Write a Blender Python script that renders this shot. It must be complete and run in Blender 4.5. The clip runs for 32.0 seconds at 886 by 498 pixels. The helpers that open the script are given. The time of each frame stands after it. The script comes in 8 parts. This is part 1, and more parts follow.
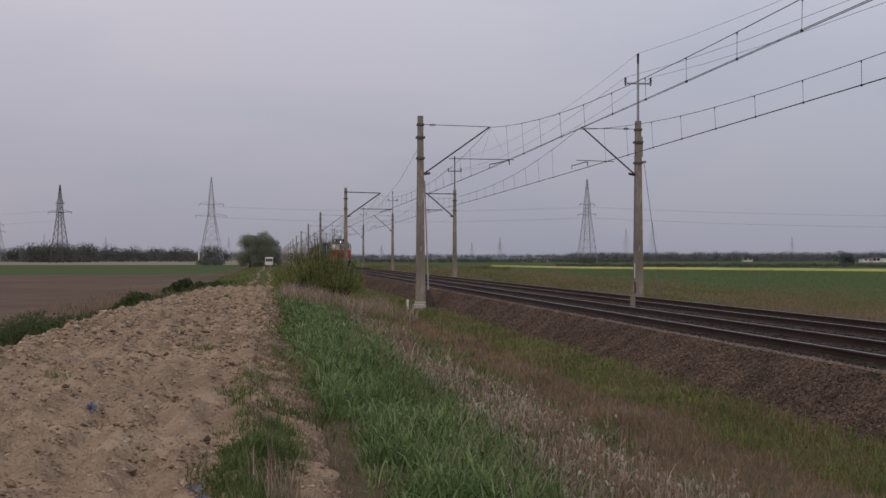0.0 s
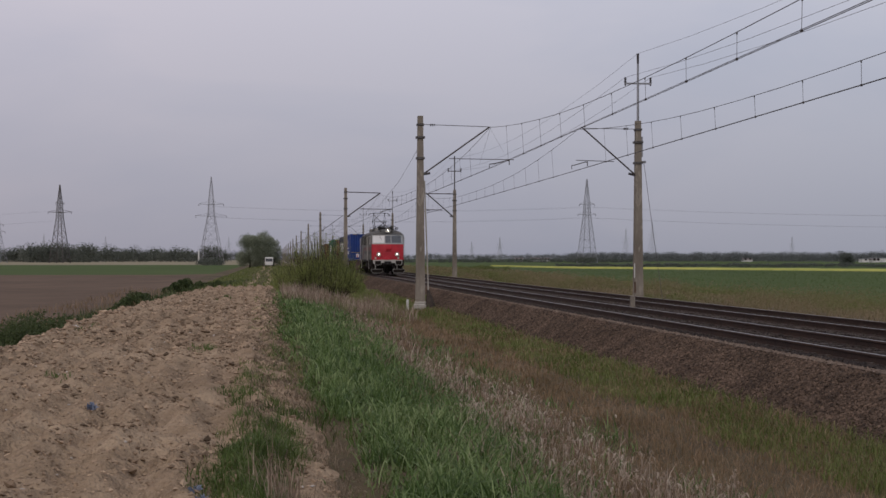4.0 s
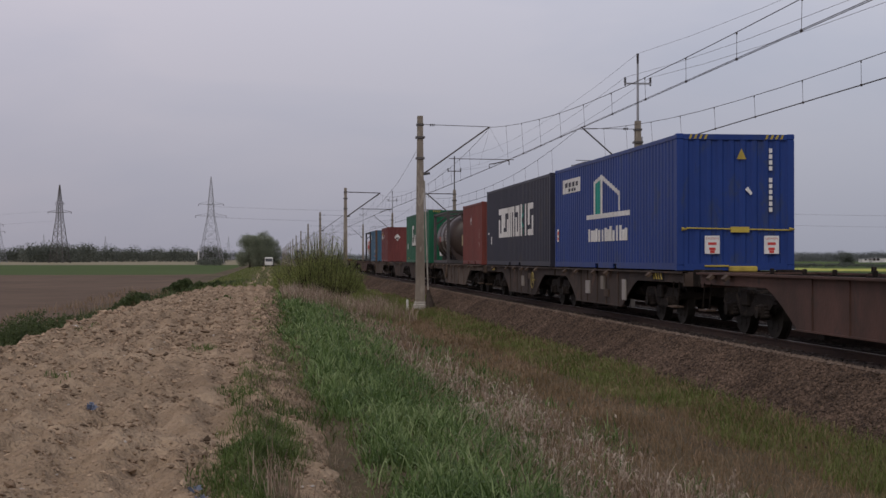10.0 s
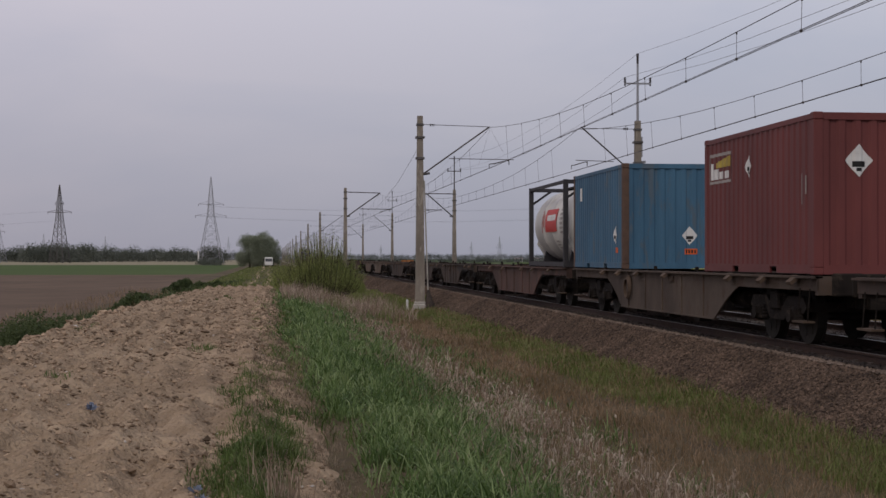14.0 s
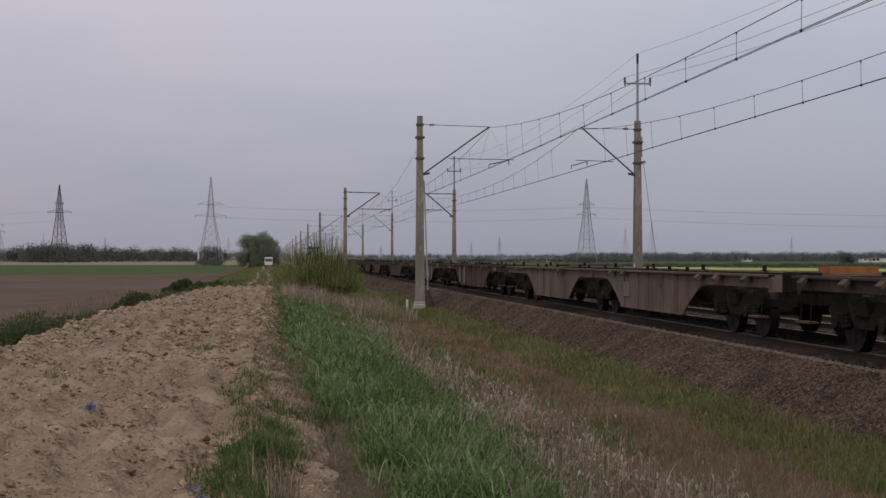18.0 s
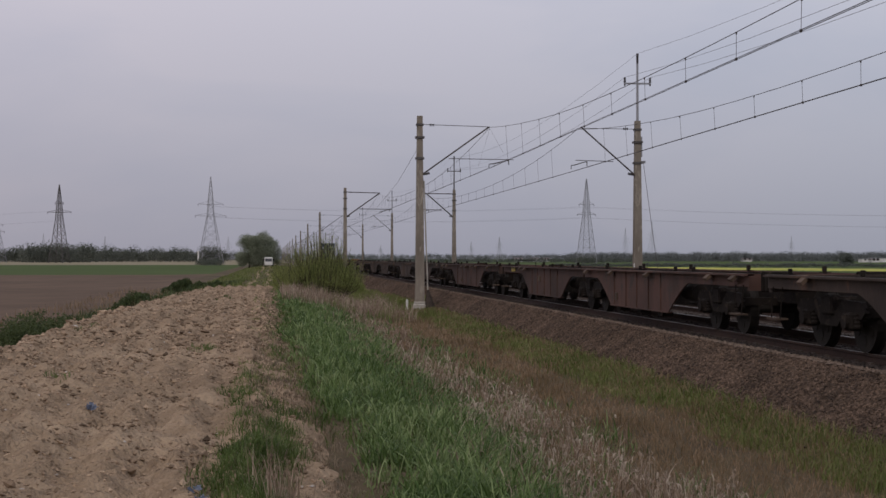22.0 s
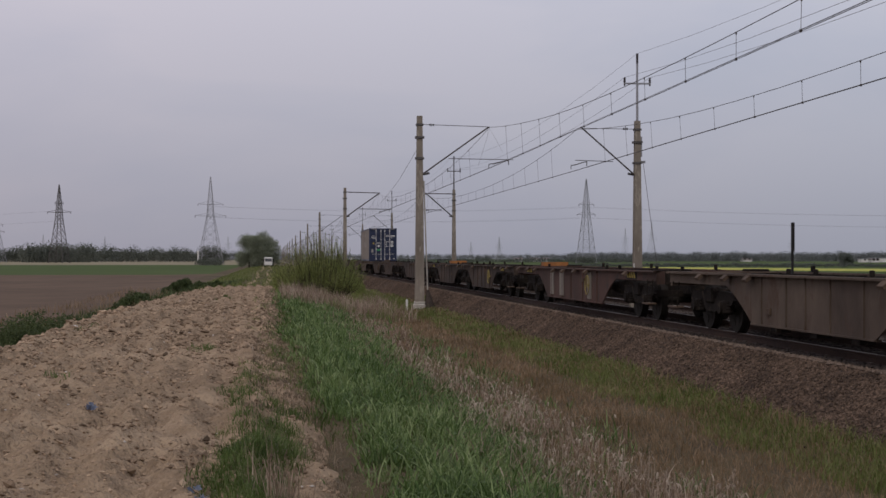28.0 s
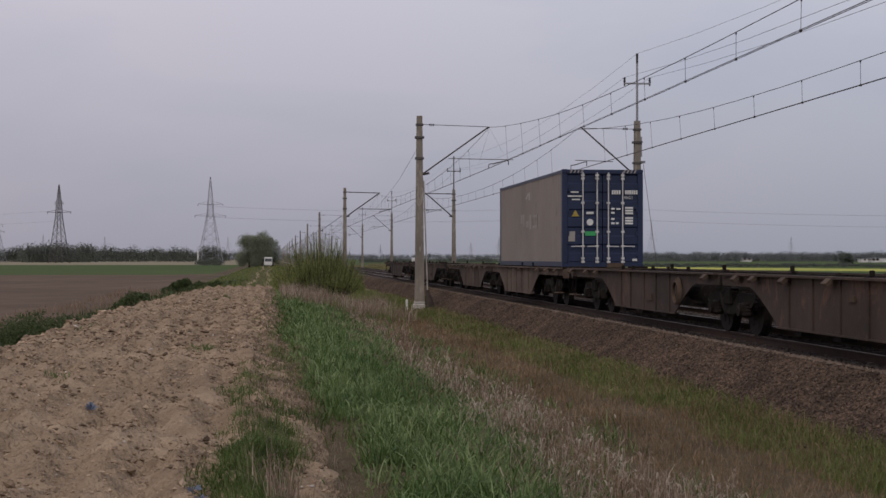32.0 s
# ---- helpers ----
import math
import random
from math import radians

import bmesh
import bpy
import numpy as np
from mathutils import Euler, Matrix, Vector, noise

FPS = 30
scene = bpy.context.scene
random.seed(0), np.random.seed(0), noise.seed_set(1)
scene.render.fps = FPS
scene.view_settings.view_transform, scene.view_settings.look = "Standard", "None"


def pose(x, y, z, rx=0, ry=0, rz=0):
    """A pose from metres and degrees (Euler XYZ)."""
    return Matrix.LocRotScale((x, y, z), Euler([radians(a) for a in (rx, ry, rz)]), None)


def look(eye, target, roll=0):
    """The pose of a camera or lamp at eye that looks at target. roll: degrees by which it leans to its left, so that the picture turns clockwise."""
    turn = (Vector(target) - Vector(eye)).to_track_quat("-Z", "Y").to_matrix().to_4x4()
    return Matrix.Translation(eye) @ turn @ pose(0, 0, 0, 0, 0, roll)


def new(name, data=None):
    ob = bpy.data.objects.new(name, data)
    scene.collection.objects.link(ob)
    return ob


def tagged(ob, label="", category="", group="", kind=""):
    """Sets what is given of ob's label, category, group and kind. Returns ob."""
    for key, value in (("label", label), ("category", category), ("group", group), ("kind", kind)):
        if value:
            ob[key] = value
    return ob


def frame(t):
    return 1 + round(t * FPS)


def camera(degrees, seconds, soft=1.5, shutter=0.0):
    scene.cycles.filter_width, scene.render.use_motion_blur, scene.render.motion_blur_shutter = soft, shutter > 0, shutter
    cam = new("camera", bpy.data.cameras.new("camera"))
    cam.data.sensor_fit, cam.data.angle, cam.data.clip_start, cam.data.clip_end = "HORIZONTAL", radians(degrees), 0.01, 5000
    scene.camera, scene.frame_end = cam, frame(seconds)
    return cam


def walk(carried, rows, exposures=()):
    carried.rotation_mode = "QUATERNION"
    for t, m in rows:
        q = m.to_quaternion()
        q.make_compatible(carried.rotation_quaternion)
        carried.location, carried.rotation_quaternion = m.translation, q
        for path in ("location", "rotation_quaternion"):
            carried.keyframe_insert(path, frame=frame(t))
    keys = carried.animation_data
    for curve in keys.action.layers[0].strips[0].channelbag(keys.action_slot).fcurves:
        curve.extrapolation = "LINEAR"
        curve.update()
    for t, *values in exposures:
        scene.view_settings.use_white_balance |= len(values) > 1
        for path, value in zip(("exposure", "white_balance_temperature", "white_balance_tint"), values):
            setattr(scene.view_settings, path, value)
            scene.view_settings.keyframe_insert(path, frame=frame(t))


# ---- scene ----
# The world: x across the railway, y along it away from the camera, z up from the rail heads.
cam = camera(32.8, 32.0)
EYE = (0.0, 0.0, 1.438)
AIM = (11.24, 99.366, 2.043)
walk(cam, [(0.0, look(EYE, AIM)), (32.0, look(EYE, (11.30, 99.36, 2.043)))])

# ---- light: a thin, even overcast with a weak wide sun behind the camera ----
world = bpy.data.worlds.new("overcast_sky")
scene.world = world
world.use_nodes = True
SUN_UP, SUN_TURN = 38.0, 205.0


def make_sky():
    nt = world.node_tree
    nt.nodes.clear()
    out = nt.nodes.new("ShaderNodeOutputWorld")
    bg = nt.nodes.new("ShaderNodeBackground")
    sky = nt.nodes.new("ShaderNodeTexSky")
    sky.sky_type = "NISHITA"
    sky.sun_disc = False
    sky.sun_elevation = radians(SUN_UP)
    sky.sun_rotation = radians(SUN_TURN)
    sky.air_density, sky.dust_density = 1.2, 3.0
    dim = nt.nodes.new("ShaderNodeVectorMath")
    dim.operation = "SCALE"
    dim.inputs["Scale"].default_value = 0.09
    nt.links.new(sky.outputs["Color"], dim.inputs[0])
    co = nt.nodes.new("ShaderNodeTexCoord")
    mp = nt.nodes.new("ShaderNodeMapping")
    mp.inputs["Scale"].default_value = (1.0, 1.0, 3.2)
    nt.links.new(co.outputs["Generated"], mp.inputs["Vector"])
    n1 = nt.nodes.new("ShaderNodeTexNoise")
    n1.inputs["Scale"].default_value = 3.4
    n1.inputs["Detail"].default_value = 5.0
    n1.inputs["Roughness"].default_value = 0.5
    n1.inputs["Distortion"].default_value = 0.4
    nt.links.new(mp.outputs["Vector"], n1.inputs["Vector"])
    ramp = nt.nodes.new("ShaderNodeValToRGB")
    ramp.color_ramp.elements[0].position = 0.34
    ramp.color_ramp.elements[0].color = (0.90, 0.925, 0.96, 1)
    ramp.color_ramp.elements[1].position = 0.58
    ramp.color_ramp.elements[1].color = (1.02, 1.01, 1.01, 1)
    nt.links.new(n1.outputs["Fac"], ramp.inputs["Fac"])
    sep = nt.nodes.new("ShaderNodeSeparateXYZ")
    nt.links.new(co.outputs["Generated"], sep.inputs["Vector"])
    low = nt.nodes.new("ShaderNodeValToRGB")
    low.color_ramp.elements[0].position = 0.0
    low.color_ramp.elements[0].color = (0.605, 0.615, 0.635, 1)
    low.color_ramp.elements[1].position = 0.17
    low.color_ramp.elements[1].color = (1.0, 1.0, 1.0, 1)
    nt.links.new(sep.outputs["Z"], low.inputs["Fac"])
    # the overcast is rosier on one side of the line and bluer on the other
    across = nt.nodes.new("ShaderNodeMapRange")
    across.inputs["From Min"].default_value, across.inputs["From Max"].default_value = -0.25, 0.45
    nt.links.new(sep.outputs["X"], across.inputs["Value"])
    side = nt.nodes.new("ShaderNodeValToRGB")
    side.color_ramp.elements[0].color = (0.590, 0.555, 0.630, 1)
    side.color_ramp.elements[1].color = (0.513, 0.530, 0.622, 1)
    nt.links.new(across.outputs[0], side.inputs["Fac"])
    last = ramp.outputs["Color"]
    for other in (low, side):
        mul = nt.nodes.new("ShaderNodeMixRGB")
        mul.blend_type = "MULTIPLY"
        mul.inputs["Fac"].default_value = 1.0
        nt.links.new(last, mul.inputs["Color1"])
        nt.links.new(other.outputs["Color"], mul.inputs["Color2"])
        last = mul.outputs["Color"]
    mix = nt.nodes.new("ShaderNodeMixRGB")
    mix.inputs["Fac"].default_value = 0.95
    nt.links.new(dim.outputs["Vector"], mix.inputs["Color1"])
    nt.links.new(last, mix.inputs["Color2"])
    nt.links.new(mix.outputs["Color"], bg.inputs["Color"])
    bg.inputs["Strength"].default_value = 1.0
    nt.links.new(bg.outputs["Background"], out.inputs["Surface"])


make_sky()
sun_data = bpy.data.lights.new("sun", "SUN")
sun_data.energy = 0.72
sun_data.angle = radians(16)
sun_data.color = (1.0, 0.93, 0.84)
sun = new("sun", sun_data)
sun.matrix_world = look((-30, -64, 55), (0, 0, 0))
scene.view_settings.exposure = 0.0


# ---- materials ----
def surface(name, base, dark, scale=3.0, rough=0.8, metal=0.0, bump=0.15, big=0.35, spread=0.0, island=0.0, spec=0.3, streak=0.0, fine=14.0, relief=0.02, wear=None, worn=0.56):
    """A weathered surface: two sizes of blotches between two colours, fine relief, and a shift of brightness from piece to piece."""
    m = bpy.data.materials.new(name)
    m.use_nodes = True
    nt = m.node_tree
    b = nt.nodes["Principled BSDF"]
    b.inputs["Roughness"].default_value = rough
    b.inputs["Metallic"].default_value = metal
    b.inputs["Specular IOR Level"].default_value = spec
    co = nt.nodes.new("ShaderNodeTexCoord")
    mp = nt.nodes.new("ShaderNodeMapping")
    mp.inputs["Scale"].default_value = (1, 1, 1 - 0.85 * streak)
    nt.links.new(co.outputs["Object"], mp.inputs["Vector"])
    n1 = nt.nodes.new("ShaderNodeTexNoise")
    n1.inputs["Scale"].default_value = scale
    n1.inputs["Detail"].default_value = 6
    n1.inputs["Roughness"].default_value = 0.62
    n2 = nt.nodes.new("ShaderNodeTexNoise")
    n2.inputs["Scale"].default_value = scale * big * 0.3
    n2.inputs["Detail"].default_value = 3
    n3 = nt.nodes.new("ShaderNodeTexNoise")
    n3.inputs["Scale"].default_value = scale * fine
    n3.inputs["Detail"].default_value = 3
    for n in (n1, n2, n3):
        nt.links.new(mp.outputs["Vector"], n.inputs["Vector"])
    add = nt.nodes.new("ShaderNodeMath")
    add.operation = "MULTIPLY_ADD"
    add.inputs[1].default_value = 0.55
    nt.links.new(n1.outputs["Fac"], add.inputs[0])
    half = nt.nodes.new("ShaderNodeMath")
    half.operation = "MULTIPLY"
    half.inputs[1].default_value = 0.45
    nt.links.new(n2.outputs["Fac"], half.inputs[0])
    nt.links.new(half.outputs[0], add.inputs[2])
    ramp = nt.nodes.new("ShaderNodeValToRGB")
    ramp.color_ramp.elements[0].position = 0.36
    ramp.color_ramp.elements[0].color = (*dark, 1)
    ramp.color_ramp.elements[1].position = 0.62
    ramp.color_ramp.elements[1].color = (*base, 1)
    nt.links.new(add.outputs[0], ramp.inputs["Fac"])
    last = ramp.outputs["Color"]
    if wear:
        n4 = nt.nodes.new("ShaderNodeTexNoise")
        n4.inputs["Scale"].default_value = scale * 1.7
        n4.inputs["Detail"].default_value = 9
        n4.inputs["Roughness"].default_value = 0.7
        n4.inputs["Distortion"].default_value = 0.6
        nt.links.new(mp.outputs["Vector"], n4.inputs["Vector"])
        mask = nt.nodes.new("ShaderNodeMapRange")
        mask.inputs["From Min"].default_value, mask.inputs["From Max"].default_value = worn, worn + 0.09
        nt.links.new(n4.outputs["Fac"], mask.inputs["Value"])
        mw = nt.nodes.new("ShaderNodeMix")
        mw.data_type = "RGBA"
        mw.inputs[7].default_value = (*wear, 1)
        nt.links.new(mask.outputs[0], mw.inputs[0])
        nt.links.new(last, mw.inputs[6])
        last = mw.outputs[2]
    if spread or island:
        hsv = nt.nodes.new("ShaderNodeHueSaturation")
        rng = nt.nodes.new("ShaderNodeMapRange")
        w = spread or island
        rng.inputs["To Min"].default_value, rng.inputs["To Max"].default_value = 1 - w, 1 + w
        if spread:
            info = nt.nodes.new("ShaderNodeObjectInfo")
            nt.links.new(info.outputs["Random"], rng.inputs["Value"])
        else:
            geo = nt.nodes.new("ShaderNodeNewGeometry")
            nt.links.new(geo.outputs["Random Per Island"], rng.inputs["Value"])
        nt.links.new(rng.outputs[0], hsv.inputs["Value"])
        nt.links.new(last, hsv.inputs["Color"])
        last = hsv.outputs["Color"]
    nt.links.new(last, b.inputs["Base Color"])
    if bump:
        bp = nt.nodes.new("ShaderNodeBump")
        bp.inputs["Strength"].default_value = bump
        bp.inputs["Distance"].default_value = relief
        nt.links.new(n3.outputs["Fac"], bp.inputs["Height"])
        nt.links.new(bp.outputs["Normal"], b.inputs["Normal"])
    return m


def blades(name, a, b2, c, rough=0.6, patch=0.7):
    """Leaves or stalks: each one takes its own colour between three, and lets some light through."""
    m = bpy.data.materials.new(name)
    m.use_nodes = True
    nt = m.node_tree
    p = nt.nodes["Principled BSDF"]
    p.inputs["Roughness"].default_value = rough
    p.inputs["Specular IOR Level"].default_value = 0.2
    geo = nt.nodes.new("ShaderNodeNewGeometry")
    ramp = nt.nodes.new("ShaderNodeValToRGB")
    ramp.color_ramp.elements[0].color = (*a, 1)
    ramp.color_ramp.elements[1].color = (*c, 1)
    e = ramp.color_ramp.elements.new(0.5)
    e.color = (*b2, 1)
    co = nt.nodes.new("ShaderNodeTexCoord")
    no = nt.nodes.new("ShaderNodeTexNoise")
    no.inputs["Scale"].default_value = patch
    no.inputs["Detail"].default_value = 4
    nt.links.new(co.outputs["Object"], no.inputs["Vector"])
    rng = nt.nodes.new("ShaderNodeMapRange")
    rng.inputs["From Min"].default_value, rng.inputs["From Max"].default_value = 0.3, 0.7
    rng.inputs["To Min"].default_value, rng.inputs["To Max"].default_value = -0.3, 0.3
    nt.links.new(no.outputs["Fac"], rng.inputs["Value"])
    mixin = nt.nodes.new("ShaderNodeMath")
    mixin.operation = "MULTIPLY_ADD"
    mixin.use_clamp = True
    mixin.inputs[1].default_value = 0.85
    nt.links.new(geo.outputs["Random Per Island"], mixin.inputs[0])
    nt.links.new(rng.outputs[0], mixin.inputs[2])
    nt.links.new(mixin.outputs[0], ramp.inputs["Fac"])
    nt.links.new(ramp.outputs["Color"], p.inputs["Base Color"])
    tr = nt.nodes.new("ShaderNodeBsdfTranslucent")
    nt.links.new(ramp.outputs["Color"], tr.inputs["Color"])
    mx = nt.nodes.new("ShaderNodeMixShader")
    mx.inputs["Fac"].default_value = 0.3
    nt.links.new(p.outputs[0], mx.inputs[1])
    nt.links.new(tr.outputs[0], mx.inputs[2])
    nt.links.new(mx.outputs[0], nt.nodes["Material Output"].inputs["Surface"])
    return m


def glow(name, colour, strength):
    m = bpy.data.materials.new(name)
    m.use_nodes = True
    b = m.node_tree.nodes["Principled BSDF"]
    b.inputs["Base Color"].default_value = (*colour, 1)
    b.inputs["Emission Color"].default_value = (*colour, 1)
    b.inputs["Emission Strength"].default_value = strength
    return m


M_DIRT = surface("dry_sandy_soil", (0.445, 0.331, 0.222), (0.245, 0.176, 0.115), 2.6, 0.95, bump=1.0, fine=9, spec=0.1, relief=0.06, wear=(0.26, 0.186, 0.124), worn=0.55)
M_DARKCLOD = surface("shadow_dark_soil_clods", (0.26, 0.185, 0.125), (0.12, 0.085, 0.058), 6, 0.95, bump=0.4, island=0.45, spec=0.1)
M_CLOD = surface("soil_clods", (0.42, 0.31, 0.215), (0.19, 0.134, 0.09), 6, 0.95, bump=0.4, island=0.4, spec=0.1)
M_PEBBLE = surface("pale_pebbles", (0.55, 0.50, 0.45), (0.38, 0.33, 0.29), 6, 0.85, bump=0.2, island=0.2)
M_TURF = surface("grassy_earth", (0.135, 0.105, 0.060), (0.075, 0.056, 0.036), 0.9, 0.95, bump=0.5, spec=0.1)
M_PLOUGH = surface("bare_field_soil", (0.155, 0.106, 0.073), (0.098, 0.068, 0.048), 0.25, 0.95, bump=0.4, spec=0.1)
M_CROP = surface("young_green_crop", (0.072, 0.106, 0.027), (0.052, 0.077, 0.020), 0.06, 0.9, bump=0.3, spec=0.1)
M_STUBBLE = surface("pale_dry_meadow", (0.27, 0.23, 0.15), (0.20, 0.17, 0.10), 0.05, 0.95, bump=0.3)
M_RAPE = surface("flowering_rapeseed", (0.46, 0.44, 0.10), (0.27, 0.30, 0.06), 0.35, 0.9, bump=0.3)
M_BALLAST = surface("ballast_bed", (0.090, 0.064, 0.045), (0.046, 0.032, 0.023), 5, 0.9, bump=0.6)
M_STONE = surface("ballast_stones", (0.136, 0.093, 0.066), (0.054, 0.037, 0.027), 9, 0.85, bump=0.2, island=0.6, spec=0.2)
M_CREST = surface("pale_crest_stones", (0.215, 0.162, 0.125), (0.12, 0.088, 0.068), 9, 0.9, bump=0.2, island=0.3)
M_OILY = surface("oil_stained_ballast", (0.034, 0.026, 0.021), (0.018, 0.014, 0.012), 5, 0.9, bump=0.6)
M_OILSTONE = surface("oil_stained_stones", (0.048, 0.036, 0.030), (0.025, 0.019, 0.017), 9, 0.85, bump=0.2, island=0.4)
M_SLEEPER = surface("weathered_sleeper", (0.088, 0.068, 0.056), (0.040, 0.031, 0.026), 5, 0.9, spread=0.2)
M_RAIL = surface("rusty_rail_side", (0.056, 0.031, 0.021), (0.028, 0.016, 0.012), 6, 0.8, metal=0.2)
M_RAILTOP = surface("polished_rail_head", (0.55, 0.52, 0.50), (0.40, 0.37, 0.35), 8, 0.35, metal=1.0, bump=0.03)
M_CONC = surface("weathered_concrete", (0.28, 0.243, 0.20), (0.155, 0.13, 0.105), 2.2, 0.9, bump=0.3, streak=0.8, wear=(0.34, 0.30, 0.25), worn=0.54)
M_PALECONC = surface("pale_foundation_concrete", (0.46, 0.43, 0.38), (0.30, 0.27, 0.235), 3, 0.9, bump=0.3)
M_STEEL = surface("dark_galvanised_steel", (0.13, 0.12, 0.115), (0.07, 0.06, 0.056), 6, 0.6, metal=0.5)
M_GALV = surface("grey_lattice_steel", (0.34, 0.34, 0.36), (0.26, 0.26, 0.28), 1, 0.6, metal=0.3)
# lighter than the other steel: haze over the far pylons, put into the colour
M_FARSTEEL = surface("haze_tinted_steel", (0.44, 0.45, 0.48), (0.36, 0.37, 0.40), 1, 0.6, bump=0)
M_WIRE = surface("tarnished_copper_wire", (0.09, 0.075, 0.07), (0.06, 0.05, 0.046), 3, 0.5, metal=0.6, bump=0)
M_FARWIRE = surface("distant_wire", (0.30, 0.30, 0.33), (0.25, 0.25, 0.28), 0.2, 0.6, bump=0)
M_INSUL = surface("brown_insulator", (0.03, 0.02, 0.02), (0.02, 0.014, 0.014), 8, 0.3, spec=0.5)
M_WHITE = surface("chalky_white_paint", (0.74, 0.73, 0.70), (0.55, 0.53, 0.50), 5, 0.7)
M_BLACK = surface("sooty_black", (0.022, 0.02, 0.019), (0.012, 0.011, 0.011), 5, 0.75)
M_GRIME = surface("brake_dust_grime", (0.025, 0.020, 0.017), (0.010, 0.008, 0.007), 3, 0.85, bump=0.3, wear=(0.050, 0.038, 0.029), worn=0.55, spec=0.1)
M_WHEEL = surface("dirty_wheel_steel", (0.030, 0.025, 0.021), (0.014, 0.012, 0.010), 5, 0.75, metal=0.1, spec=0.15)
M_RUST = surface("brown_wagon_paint", (0.074, 0.051, 0.039), (0.030, 0.021, 0.017), 1.1, 0.8, bump=0.25, streak=0.35, spread=0.25, wear=(0.105, 0.060, 0.038), worn=0.55)
M_RUST2 = surface("dusty_brown_wagon_paint", (0.140, 0.104, 0.078), (0.058, 0.041, 0.032), 1.1, 0.85, bump=0.25, streak=0.4, spread=0.2, wear=(0.085, 0.052, 0.036), worn=0.54)
M_RUST3 = surface("red_brown_wagon_paint", (0.110, 0.056, 0.043), (0.046, 0.027, 0.021), 1.1, 0.8, bump=0.25, streak=0.35, spread=0.2, wear=(0.050, 0.036, 0.030), worn=0.54)
M_RUST4 = surface("sun_bleached_wagon_paint", (0.215, 0.170, 0.135), (0.090, 0.064, 0.050), 1.2, 0.85, bump=0.25, streak=0.8, spread=0.1, wear=(0.13, 0.065, 0.04), worn=0.53)
M_TRAY = surface("orange_rusty_steel", (0.40, 0.165, 0.05), (0.22, 0.085, 0.032), 4, 0.8)
M_ROD = surface("pale_galvanised_rods", (0.62, 0.60, 0.58), (0.46, 0.44, 0.42), 6, 0.6)
M_LOCKS = surface("rusty_flap_steel", (0.112, 0.076, 0.052), (0.06, 0.04, 0.029), 5, 0.85, spread=0.25)
M_YELLOW = surface("yellow_paint", (0.50, 0.38, 0.07), (0.30, 0.21, 0.05), 5, 0.6)
M_OLDYELLOW = surface("grimy_yellow_paint", (0.34, 0.275, 0.09), (0.18, 0.14, 0.055), 5, 0.7)
M_ORANGE = surface("orange_plate", (0.70, 0.13, 0.03), (0.55, 0.10, 0.03), 5, 0.6)
M_PANEL = surface("dusty_grey_panel", (0.27, 0.24, 0.205), (0.15, 0.13, 0.11), 2.5, 0.85, streak=0.8)
M_PLATE = surface("grey_wagon_panel", (0.40, 0.37, 0.34), (0.26, 0.23, 0.21), 3, 0.8)
M_BLUE = surface("blue_container_paint", (0.017, 0.048, 0.215), (0.011, 0.032, 0.145), 1.2, 0.5, bump=0.06, streak=0.7, wear=(0.030, 0.050, 0.14), worn=0.545)
M_NAVY = surface("charcoal_navy_container_paint", (0.030, 0.031, 0.049), (0.021, 0.022, 0.035), 1.2, 0.5, bump=0.06, streak=0.7, wear=(0.040, 0.036, 0.040), worn=0.53)
M_RED = surface("oxide_red_container_paint", (0.19, 0.048, 0.037), (0.13, 0.034, 0.028), 1.2, 0.6, bump=0.08, streak=0.8, wear=(0.12, 0.05, 0.04), worn=0.545)
M_RED2 = surface("dull_red_container_paint", (0.165, 0.044, 0.040), (0.105, 0.030, 0.028), 1.2, 0.6, bump=0.08, streak=0.8)
M_GREEN = surface("green_container_paint", (0.011, 0.118, 0.058), (0.008, 0.080, 0.040), 1.2, 0.5, bump=0.06, streak=0.7, wear=(0.02, 0.085, 0.045), worn=0.545)
M_TEAL = surface("steel_blue_container_paint", (0.060, 0.145, 0.225), (0.036, 0.088, 0.145), 1.6, 0.6, bump=0.1, streak=0.9, wear=(0.085, 0.12, 0.15), worn=0.53)
M_RUSTPOST = surface("rusted_corner_steel", (0.14, 0.085, 0.058), (0.08, 0.05, 0.038), 4, 0.85)
M_DKBLUE = surface("dark_blue_container_paint", (0.024, 0.034, 0.075), (0.016, 0.024, 0.052), 1.4, 0.45, bump=0.06, streak=0.6)
M_GREYBEIGE = surface("grey_beige_container_side", (0.285, 0.250, 0.218), (0.215, 0.188, 0.165), 0.6, 0.75, bump=0.06, streak=0.3, wear=(0.20, 0.174, 0.152), worn=0.56)
M_FADED = surface("faded_lettering", (0.36, 0.33, 0.30), (0.27, 0.25, 0.23), 3, 0.8)
M_TANK = surface("brown_tank_shell", (0.074, 0.052, 0.044), (0.040, 0.029, 0.025), 1.2, 0.4, bump=0.05, streak=0.6)
M_FRAME = surface("brown_grey_tank_frame", (0.088, 0.080, 0.078), (0.050, 0.044, 0.043), 3, 0.65)
M_DFRAME = surface("black_tank_frame", (0.045, 0.042, 0.046), (0.028, 0.026, 0.028), 3, 0.65)
M_CREAM = surface("off_white_tank_shell", (0.62, 0.60, 0.56), (0.48, 0.46, 0.42), 1.2, 0.5, bump=0.05, streak=0.7)
M_PAPER = surface("tan_notice_board", (0.40, 0.33, 0.20), (0.32, 0.26, 0.16), 3, 0.7)
M_REDPAINT = surface("red_lettering", (0.55, 0.05, 0.04), (0.42, 0.04, 0.035), 5, 0.6)
